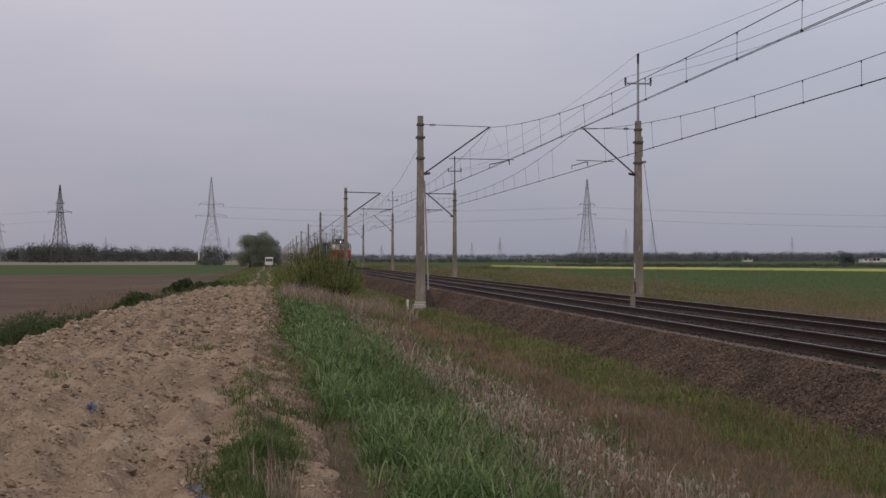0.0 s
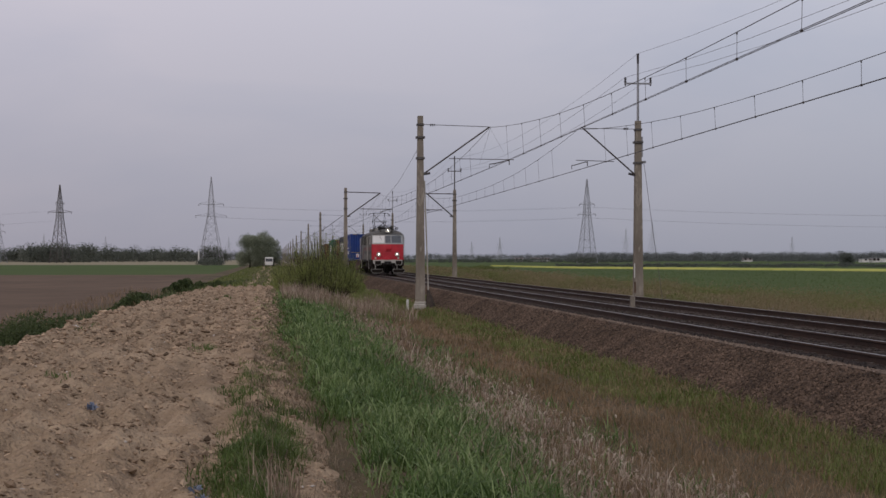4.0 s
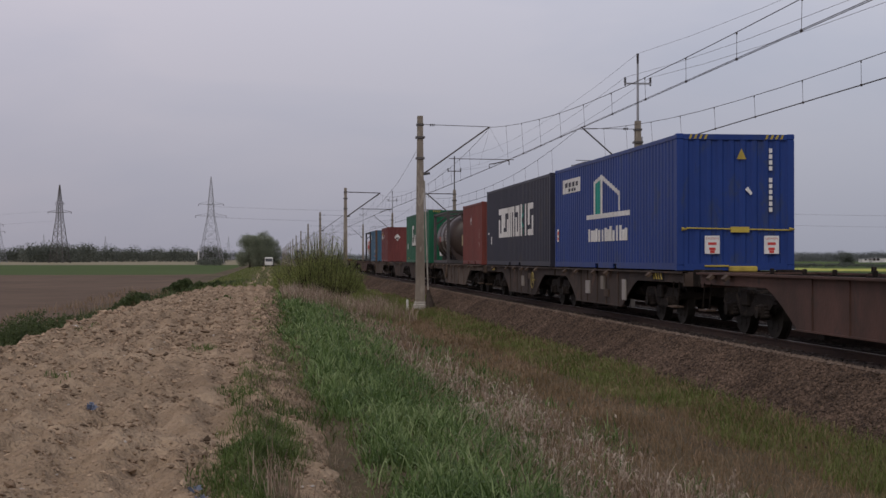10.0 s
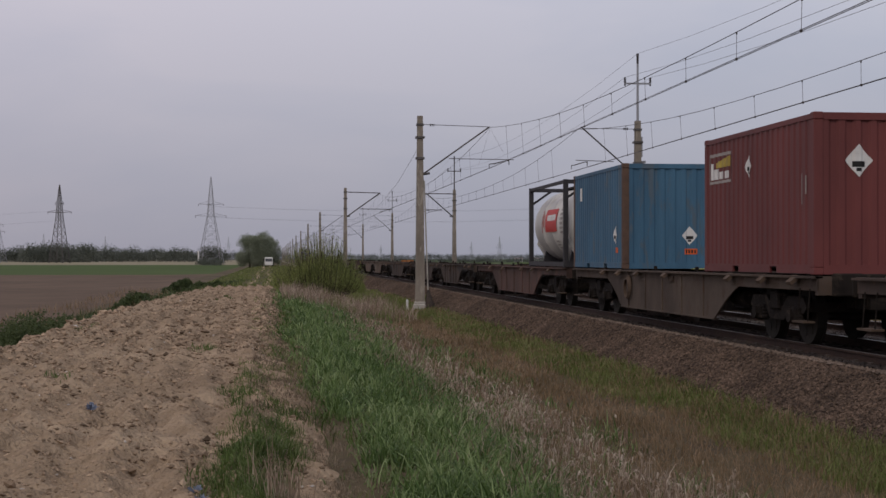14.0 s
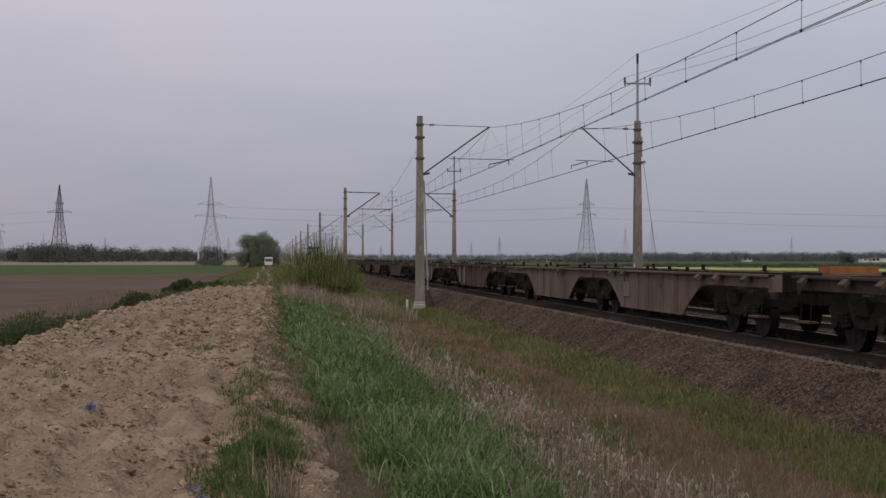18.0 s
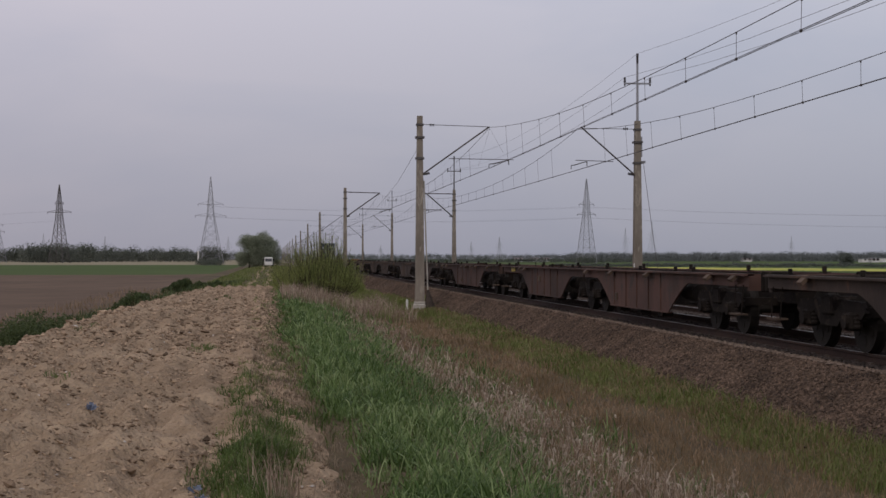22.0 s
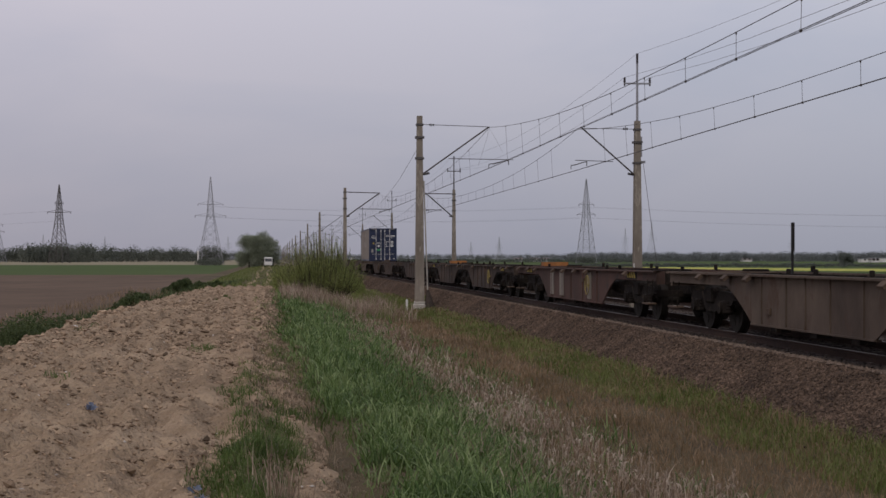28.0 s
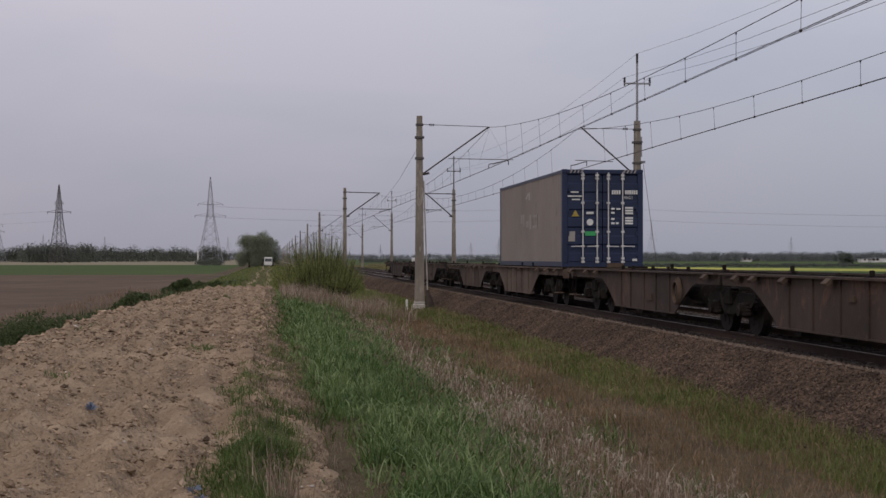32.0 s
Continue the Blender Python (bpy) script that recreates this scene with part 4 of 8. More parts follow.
def make_grass():
    # lush verge: broad drooping blades over darker undergrowth
    x, y = spread_over(8200, 8.5, 78, lambda y: (np.full_like(y, 0.0), np.full_like(y, 3.4)))
    c, hw = np.interp(y, [8, 12, 20, 30, 78], [1.75, 1.7, 1.55, 1.5, 1.55]), np.interp(y, [8, 12, 30, 78], [0.95, 1.0, 1.1, 1.2])
    x, y = thinned(x, y, c, hw, 3.0, 1.5, 0.05)
    x, y = clumped(x, y, 2.4, 7.0, -0.22)
    tufts("green_grass", x, y, 14, 0.10, 0.37, 0.015, M_GRASS, "lush tangled green grass along the verge", 0.10, (0.25, 1.5))
    x, y = spread_over(2600, 8.5, 78, lambda y: (np.full_like(y, 0.1), np.full_like(y, 3.4)))
    x, y = thinned(x, y, np.interp(y, [8, 12, 20, 30, 78], [1.75, 1.7, 1.55, 1.5, 1.55]), np.interp(y, [8, 12, 30, 78], [0.95, 1.05, 1.2, 1.3]), 5.0, 1.0, 0.0)
    tufts("verge_undergrowth", x, y, 12, 0.08, 0.26, 0.015, M_TUFT, "dark green undergrowth of the verge", 0.12, (0.4, 1.6))
    # dry stalks through and beside it
    x, y = spread_over(22000, 8.5, 85, lambda y: (np.full_like(y, 0.9), np.full_like(y, 6.0)))
    x, y = thinned(x, y, np.interp(y, [8, 14, 30, 85], [2.95, 3.05, 2.8, 2.6]), np.interp(y, [8, 30, 85], [1.75, 1.6, 1.5]), 9.0, 1.3, -0.2)
    h = rng.uniform(0.10, 0.40, len(x))
    grass("dry_stalks", at_ground(x, y), h, scaled(y, 0.0095) * rng.uniform(0.6, 1.6, len(x)), h * rng.uniform(0.3, 2.0, len(x)), M_DRY, "bleached dry stalks among the verge grass")
    near = np.flatnonzero((y < 27) & (x > 2.2))
    k = rng.choice(near, 850, replace=False)
    h = rng.uniform(0.16, 0.36, 850)
    P = at_ground(x[k], y[k])
    grass("pale_tall_stalks", P, h, rng.uniform(0.006, 0.010, 850), h * rng.uniform(0.05, 0.35, 850), M_HEADS, "tall bleached stalks among the dry grass")
    hh = rng.uniform(0.06, 0.12, 850)
    grass("curled_seed_heads", P + np.stack([np.zeros(850), np.zeros(850), h * 0.92], 1), hh, rng.uniform(0.011, 0.022, 850), hh * rng.uniform(1.2, 3.0, 850), M_HEADS, "curled pale seed heads on the dry stalks")
    # green blades reaching into the dry zone
    x, y = spread_over(1500, 8.5, 70, lambda y: (np.full_like(y, 1.8), np.full_like(y, 4.6)))
    x, y = clumped(x, y, 1.3, 8.0, 0.02)
    tufts("stray_green_grass", x, y, 9, 0.12, 0.36, 0.013, M_GRASS, "green grass mixed into the dry stalks", 0.12, (0.2, 1.2))
    # low mixed grass down to the ballast
    x, y = spread_over(76000, 9, 95, lambda y: (np.full_like(y, 1.7), np.full_like(y, 7.2)))
    h = rng.uniform(0.06, 0.28, len(x)) * (0.8 + 0.4 * np.array([noise.noise(Vector((a * 0.8, b * 0.4, 2.0))) for a, b in zip(x, y)]))
    grass("mixed_grass", at_ground(x, y), h, scaled(y, 0.0075) * rng.uniform(0.6, 1.4, len(x)), h * rng.uniform(0.2, 1.5, len(x)), M_MIXED, "low olive and straw-coloured grass beside the ballast")
    # greener strip by the ballast foot and stray green patches
    x, y = spread_over(12000, 12, 95, lambda y: (np.full_like(y, 2.6), np.full_like(y, 7.4)))
    x, y = thinned(x, y, np.full_like(y, 6.6), np.full_like(y, 0.85), 5.0, 0.5, -0.05)
    tufts("green_patches", x, y, 10, 0.08, 0.26, 0.009, M_LOWGREEN, "greener grass along the foot of the ballast", 0.14, (0.2, 1.4))
    # tall rough grass in front of the thicket
    x, y = spread_over(4800, 55, 80, lambda y: (np.full_like(y, 0.4), np.full_like(y, 5.4)))
    x, y = clumped(x, y, 0.9, 17.0, -0.15)
    h = rng.uniform(0.3, 0.8, len(x))
    grass("tall_rough_grass", at_ground(x, y), h, np.full(len(x), 0.022), h * rng.uniform(0.1, 0.9, len(x)), M_DRY, "tall grey-brown grass in front of the thicket")
    x, y = spread_over(5000, 55, 84, lambda y: (np.full_like(y, 2.0), np.full_like(y, 6.5)))
    x, y = clumped(x, y, 0.7, 19.0, 0.0)
    h = rng.uniform(0.2, 0.6, len(x))
    grass("tall_green_grass", at_ground(x, y), h, np.full(len(x), 0.025), h * rng.uniform(0.2, 1.1, len(x)), M_LOWGREEN, "tall olive-green grass beside the thicket")
    # dark clumps at the edge of the soil
    cx = np.array([-0.32, -0.14, 0.00, -0.30, 0.10, -0.22, 0.02, -1.1, -2.7, -2.9, -4.4, -0.12, -0.28, -0.45, -0.1, 0.1, 0.2, -3.2, -1.9, 0.22, 0.0, -0.10, 0.05, 0.1])
    cy = np.array([11.0, 11.6, 12.6, 17.2, 14.8, 19.5, 9.6, 27.0, 20.0, 21.0, 36.0, 10.4, 12.3, 18.5, 22.5, 26.0, 31.0, 47.0, 60.0, 9.9, 13.8, 15.2, 13.2, 16.6])
    cr = np.array([0.14, 0.17, 0.16, 0.16, 0.16, 0.2, 0.2, 0.25, 0.10, 0.08, 0.15, 0.18, 0.13, 0.14, 0.2, 0.25, 0.3, 0.2, 0.3, 0.15, 0.26, 0.24, 0.22, 0.22])
    cn = np.array([60, 70, 40, 16, 16, 12, 60, 10, 4, 3, 5, 60, 30, 8, 10, 14, 18, 6, 8, 30, 46, 34, 40, 24])
    k = np.repeat(np.arange(len(cx)), cn)
    x, y = cx[k] + rng.normal(0, 1, len(k)) * cr[k] * 0.6, cy[k] + rng.normal(0, 1, len(k)) * cr[k] * 1.6
    tufts("edge_tufts", x, y, 14, 0.06, 0.21, 0.008, M_TUFT, "dark green grass tufts at the edge of the bare soil", 0.05, (0.2, 1.3))
    x, y = rng.normal(0.08, 0.10, 90), rng.normal(10.2, 0.5, 90)
    h = rng.uniform(0.25, 0.42, 90)
    grass("edge_stalks", at_ground(x, y), h, np.full(90, 0.007), h * rng.uniform(0.1, 0.5, 90), M_DRY, "pale stalks standing in the edge tufts")
    # thin trodden grass over the worn path
    x, y = spread_over(30000, 8.5, 80, lambda y: (np.full_like(y, -0.3), np.full_like(y, 1.25)))
    x, y = clumped(x, y, 1.8, 2.0, -0.15)
    h = rng.uniform(0.03, 0.13, len(x))
    grass("path_grass", at_ground(x, y, 0.0), h, scaled(y, 0.006), h * rng.uniform(0.6, 2.0, len(x)), M_DEAD, "trodden grey-brown dead grass on the worn path")
    x, y = spread_over(11000, 9, 60, lambda y: (np.interp(y, [9, 20, 60], [-0.55, -0.5, -0.7]), np.full_like(y, 0.7)))
    x, y = clumped(x, y, 1.3, 6.0, 0.04)
    h = rng.uniform(0.03, 0.12, len(x))
    grass("path_sprouts", at_ground(x, y, 0.0), h, scaled(y, 0.006), h * rng.uniform(0.5, 1.6, len(x)), M_LOWGREEN, "short green sprouts beside the worn path")
    # ditch on the other side of the bank: weeds in dark clumps, dry grass towards the field
    x, y = spread_over(2300, 22, 135, lambda y: (np.interp(y, [22, 90, 135], [-9.4, -8.0, -7.0]), np.interp(y, [22, 60, 90, 135], [-6.0, -5.4, -3.8, -2.6])))
    x, y = clumped(x, y, 0.40, 12.0, -0.02)
    tufts("ditch_weeds", x, y, 12, 0.15, 0.48, 0.016, M_WEED, "dark green weeds filling the ditch", 0.20, (0.2, 1.4), cat="weeds")
    n = 420
    y = 24 * (120 / 24) ** rng.uniform(0, 1, n)
    x = np.interp(y, [22, 60, 90, 135], [-6.75, -6.3, -5.0, -3.9]) + rng.normal(0, 0.28, n)
    x, y = clumped(x, y, 0.40, 12.0, 0.02)
    n = len(x)
    C = np.concatenate([np.array((a, b, float(ground_z(np.array(a), np.array(b))) + 0.55 * s)) + blob(rng, 560) * np.array([0.30, 0.45, 0.36]) * s for a, b, s in zip(x, y, rng.uniform(0.6, 1.15, n) * np.interp(y, [24, 45, 70, 120], [1.0, 0.9, 0.55, 0.45]))])
    V, F = leaf_cloud(C, rng.uniform(0.022, 0.05, len(C)) * np.clip(C[:, 1] / 40, 0.8, 1.8))
    tagged(soup("ditch_foliage", V, F, M_WEED), "leafy dark weeds along the ditch", "weeds", kind="stuff")
    x, y = spread_over(5000, 26, 120, lambda y: (np.full_like(y, -11.5), np.interp(y, [26, 90, 120], [-6.0, -4.5, -3.5])))
    x, y = clumped(x, y, 0.35, 14.0, -0.05)
    h = rng.uniform(0.15, 0.55, len(x))
    grass("ditch_dry_grass", at_ground(x, y), h, scaled(y, 0.007), h * rng.uniform(0.2, 1.2, len(x)), M_MIXED, "brown dry grass along the field's edge")
    # verges of the field track further on
    x, y = spread_over(19000, 88, 430, lambda y: (np.full_like(y, -6.5), np.full_like(y, 5.5)))
    keep = ~((x > -2.4) & (x < 0.1)) | (rng.uniform(0, 1, len(x)) < 0.5)
    x, y = x[keep], y[keep]
    h = rng.uniform(0.08, 0.32, len(x))
    grass("track_verge", at_ground(x, y), h, 0.05 * rng.uniform(0.7, 1.5, len(x)), h * rng.uniform(0.2, 1.2, len(x)), M_LOWGREEN, "rough olive grass beside the field track")
    # rank growth beyond the second track
    x, y = spread_over(64000, 38, 420, lambda y: (np.full_like(y, 16.4), np.full_like(y, 38.0)))
    x, y = thinned(x, y, np.full_like(y, 20.0), np.full_like(y, 15.0), 31.0, 0.25, 0.1)
    h = rng.uniform(0.08, 0.36, len(x))
    grass("far_bank_grass", at_ground(x, y), h, 0.035 * rng.uniform(0.7, 1.5, len(x)) * np.clip(y / 80, 0.8, 3), h * rng.uniform(0.3, 1.5, len(x)), M_SCRUB, "rank brown and green grass beyond the tracks")
    n = 1150
    y = 40 * (330 / 40) ** rng.uniform(0, 1, n)
    x = rng.uniform(17.2, 31, n)
    for name, mat, seed, keep, label in (("far_bank_scrub", M_SCRUB, 21.0, 0.0, "soft brown scrub beyond the tracks"), ("far_bank_weeds", M_LOWGREEN, 43.0, 0.08, "green weeds in the rank growth beyond the tracks")):
        a, b = clumped(x, y, 0.16, seed, keep)
        s = rng.uniform(0.7, 2.1, len(a)) * (1.0 if mat is M_SCRUB else 0.75)
        C = np.concatenate([np.array((p, q, float(ground_z(np.array(p), np.array(q))) + 0.22 * k)) + blob(rng, 260) * np.array([0.5, 0.9, 0.22]) * k for p, q, k in zip(a, b, s)])
        V, F = leaf_cloud(C, rng.uniform(0.016, 0.036, len(C)) * np.clip(C[:, 1] / 70, 0.7, 2.6))
        tagged(soup(name, V, F, mat), label, "weeds", kind="stuff")
    # young crop beyond it
    x, y = spread_over(80000, 45, 420, lambda y: (np.full_like(y, 25.0), 30 + y * 0.42))
    h = rng.uniform(0.04, 0.10, len(x))
    grass("green_crop", at_ground(x, y), h, 0.03 * rng.uniform(0.7, 1.5, len(x)) * np.clip(y / 70, 0.7, 4), h * rng.uniform(0.3, 1.3, len(x)), M_CROPLEAF, "young green crop in the field beyond the railway", "crop")


make_grass()


def make_bush():
    """A many-stemmed thicket beside the embankment."""
    t = thing("bush", "dense light green thicket with thin upright shoots", "bush", at=pose(2.5, 79, -0.65))
    bm = B()
    HX, HZ = [-2.3, -1.6, -0.9, -0.1, 0.8, 1.5, 2.3], [0.9, 1.7, 2.35, 2.75, 2.45, 1.8, 0.8]
    n = 80000
    x, y = rng.uniform(-2.3, 2.3, n), rng.normal(0, 1.5, n)
    top = np.interp(x, HX, HZ) * np.sqrt(np.clip(1 - (y / 3.8) ** 2, 0.02, 1)) * np.array([1 + 0.35 * noise.noise(Vector((a * 1.5, b * 1.1, 3))) for a, b in zip(x, y)])
    z = top * 0.78 * rng.uniform(0, 1, n) ** 0.6
    dens = np.array([noise.noise(Vector((a * 2.1, b * 1.6, c * 1.7))) for a, b, c in zip(x, y, z)]) - 0.5 * (z / np.maximum(top, 0.1)) ** 2
    keep = dens > rng.uniform(-0.55, 0.12, n)
    C = np.stack([x, y, np.maximum(z, 0.03)], 1)[keep].tolist()
    for k in range(420):
        bx0, by0 = rng.uniform(-2.1, 2.0), rng.normal(0, 1.4)
        hh = float(np.interp(bx0, HX, HZ)) * rng.uniform(0.55, 1.38) * math.sqrt(max(0.1, 1 - (by0 / 4.2) ** 2))
        dx, dy = rng.normal(0, 0.25) + 0.15 * bx0, rng.normal(0, 0.4)
        p = [Vector((bx0 * 0.7, by0 * 0.8, -0.1)), Vector((bx0, by0, hh * 0.5)), Vector((bx0 + dx, by0 + dy, hh))]
        rod(bm, p[0], p[1], 0.022, 5, 0.013, False)
        rod(bm, p[1], p[2], 0.013, 5, 0.004, False)
        for j in range(95):
            s = rng.uniform(0.0, 1.0) ** 1.3
            q = p[1].lerp(p[2], s)
            sp = 0.16 * (1.15 - s)
            C.append((q.x + rng.normal(0, sp), q.y + rng.normal(0, sp), max(0.02, q.z + rng.normal(0, 0.10))))
    part("woody_base", bm, M_BARK, t)
    V, F = leaf_cloud(np.array(C), rng.uniform(0.014, 0.034, len(C)))
    ob = soup("foliage", V, F, M_LEAFB)
    ob.parent = t
    for k, (x, y, s, h) in enumerate(((4.6, 77, 0.8, 0.6), (5.4, 82, 0.9, 0.6), (6.3, 72, 0.45, 0.35), (7.0, 68.5, 0.45, 0.5), (0.5, 88, 0.9, 0.9), (3.9, 71, 0.7, 0.6))):
        C = blob(rng, 2200) * np.array([s * 0.42, s * 0.6, h * 0.45]) + np.array([0, 0, h * 0.4])
        V, F = leaf_cloud(C, rng.uniform(0.025, 0.05, 2200))
        ob = soup("shrub", V, F, M_LEAFB)
        ob.matrix_basis = pose(x, y, float(ground_z(np.array(x), np.array(y))))
        tagged(ob, "low green shrub in rough grass", "shrub", "low shrubs")


make_bush()


def make_tree(name, x, y, h, w, mat, label, leaves, lsize, trunk=0.25, group=""):
    """A tapered trunk with limbs and a crown of leaf clumps at the limbs' ends."""
    z0 = float(ground_z(np.array(x), np.array(y)))
    t = thing(name, label, "tree", group, at=pose(x, y, z0))
    bm = B()
    rod(bm, (0, 0, -0.3), (0.1, 0, h * 0.4), trunk, 8, trunk * 0.6)
    ends = []
    for k in range(64):
        a = rng.uniform(0, 6.283)
        r = w * (0.06 + 0.40 * rng.uniform() ** 0.6)
        zz = h * rng.uniform(0.10, 0.93)
        r *= math.sqrt(max(0.05, 1 - (max(0, zz / h - 0.5) / 0.52) ** 2))
        e = Vector((r * math.cos(a), r * math.sin(a), zz))
        rod(bm, (0, 0, h * rng.uniform(0.12, 0.4)), e, trunk * 0.22, 5, 0.02, False)
        ends.append(e)
    part("trunk", bm, M_BARK, t)
    per = leaves // len(ends)
    C = np.concatenate([np.array(e)[None] + blob(rng, per) * np.array([w * 0.115, w * 0.115, h * 0.085]) for e in ends])
    C[:, 2] = np.clip(C[:, 2], 0.1, None)
    V, F = leaf_cloud(C, rng.uniform(0.7, 1.3, len(C)) * lsize)
    ob = soup("crown", V, F, mat)
    ob.parent = t
    return t


make_tree("tree", -5.7, 382, 8.3, 6.6, M_LEAFT, "broad round grey-green willow beside the field track", 22000, 0.12, group="roadside trees")
make_tree("tree", -2.4, 380, 8.5, 6.6, M_LEAFT, "broad round grey-green willow beside the field track", 22000, 0.12, group="roadside trees")
make_tree("tree", 0.2, 390, 6.4, 4.2, M_LEAFT, "lower grey-green tree beside the field track", 9000, 0.12, group="roadside trees")
make_tree("tree", 205, 521, 4.7, 4.9, M_MIDWOODS, "single dark round tree standing in the fields", 4200, 0.2, 0.25)


def woods(name, u0, u1, dist, hmin, hmax, n, mat, label, seed, lsize):
    """A far belt of trees: crowns of leaf clumps over a ragged outline, set along an arc in front of the horizon."""
    r2 = np.random.default_rng(seed)
    C, S = [], []
    for k in range(n):
        b = u0 + (u1 - u0) * (k + r2.uniform()) / n
        d = dist * r2.uniform(0.94, 1.1)
        h = hmin + (hmax - hmin) * (0.5 + 0.5 * noise.noise(Vector((b * 90, seed, 0)))) * r2.uniform(0.6, 1.1)
        cx, cy = d * math.sin(b), d * math.cos(b)
        m = 340
        q = blob(r2, m)
        inner = 1 - np.linalg.norm(q, axis=1) / 1.75
        q = q * np.array([h * 0.34, h * 0.3, h * 0.29]) + np.array([cx, cy, h * 0.5 - 1.25])
        # undergrowth and low branches down to the ground
        low = 110
        q[:low] = np.stack([cx + r2.uniform(-0.55, 0.55, low) * h, cy + r2.uniform(-0.4, 0.4, low) * h, -1.2 + r2.uniform(0, 0.5, low) * h], 1)
        inner[:low] = 0.45
        q[:, 2] = np.clip(q[:, 2], -1.2, None)
        C.append(q)
        S.append(r2.uniform(0.6, 1.1, m) * (0.75 + 2.6 * inner) * lsize * h / 34)
    V, F = leaf_cloud(np.concatenate(C), np.concatenate(S))
    tagged(soup(name, V, F, mat), label, "woods", kind="stuff")


def bearing(u):
    """Angle from the railway's line for a place across the picture, 0 to 1568."""
    return 0.1126 + math.atan((u - 784) / 2664)


# farther belts get the paler leaf colours that stand in for haze
woods("woods_left", bearing(-260), bearing(400), 1150, 6, 18, 130, M_WOODS, "dark belt of trees beyond the fields", 3, 1.3)
woods("woods_left_high", bearing(50), bearing(165), 1020, 11, 16, 26, M_WOODS, "taller dark clump of trees beyond the fields", 4, 1.3)
woods("woods_left_far", bearing(-260), bearing(560), 1900, 9, 17, 130, M_FARWOODS, "grey-blue woods on the horizon with haze in their colour", 9, 1.3)
woods("woods_far", bearing(560), bearing(1900), 2300, 8, 13, 260, M_FARWOODS, "grey-blue woods on the horizon with haze in their colour", 5, 1.3)
woods("woods_mid", bearing(1000), bearing(1850), 1250, 6.5, 10.5, 230, M_FARWOODS, "wooded rise on the horizon with haze in its colour", 11, 1.5)
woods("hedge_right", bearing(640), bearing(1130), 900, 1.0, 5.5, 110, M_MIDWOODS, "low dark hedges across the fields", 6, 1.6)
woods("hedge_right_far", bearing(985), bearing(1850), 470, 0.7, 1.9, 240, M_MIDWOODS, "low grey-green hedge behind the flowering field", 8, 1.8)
woods("bushes_pylon", bearing(1022), bearing(1056), 770, 3.0, 4.6, 12, M_WOODS, "dark bushes round a pylon's foot", 12, 1.4)
woods("bushes_pylon_left", bearing(350), bearing(394), 560, 2.2, 3.2, 15, M_WOODS, "dark bushes round a pylon's foot", 13, 1.4)
woods("scrub_mid", bearing(600), bearing(900), 330, 0.5, 1.7, 80, M_LOWGREEN, "scrub and weeds along the far side of the railway", 15, 1.6)


def make_rapeseed():
    """A strip of flowering crop with a bumpy top."""
    near = [(176, 219), (121, 294), (76, 391), (70, 484)]
    far = [(188, 245), (130, 314), (79, 404), (71.6, 493)]
    v, f = [], []
    nu, nv = 150, 16
    for i in range(nu + 1):
        t = i / nu * 3
        k = min(2, int(t))
        s = t - k
        a = [near[k][c] * (1 - s) + near[k + 1][c] * s for c in (0, 1)]
        b = [far[k][c] * (1 - s) + far[k + 1][c] * s for c in (0, 1)]
        for j in range(nv + 1):
            w = j / nv
            edge = 0 < j < nv and 0 < i < nu
            v.append((a[0] + (b[0] - a[0]) * w, a[1] + (b[1] - a[1]) * w, -1.25 + ((0.38 + 0.12 * noise.noise(Vector((i * 1.7, j * 2.3, 0)))) if edge else -0.05)))
    for i in range(nu):
        for j in range(nv):
            p = i * (nv + 1) + j
            f.append((p, p + nv + 1, p + nv + 2, p + 1))
    tagged(soup("rapeseed_field", v, f, M_RAPE, True), "strip of bright yellow flowering rapeseed", "crop", kind="stuff")


make_rapeseed()


# ---- power line and far buildings ----
def lattice(bm, base, top, zb, zt, n, r):
    """Four legs with crossed bracing between two levels."""
    def c(t):
        w = base + (top - base) * t
        return [Vector((sx * w, sy * w, zb + (zt - zb) * t)) for sx, sy in ((-1, -1), (1, -1), (1, 1), (-1, 1))]
    lv = [c(i / n) for i in range(n + 1)]
    for a, b in zip(lv, lv[1:]):
        for k in range(4):
            rod(bm, a[k], b[k], r * 1.3, 4, None, False)
            rod(bm, a[k], b[(k + 1) % 4], r * 0.6, 4, None, False)
            rod(bm, a[(k + 1) % 4], b[k], r * 0.6, 4, None, False)
            rod(bm, b[k], b[(k + 1) % 4], r * 0.6, 4, None, False)


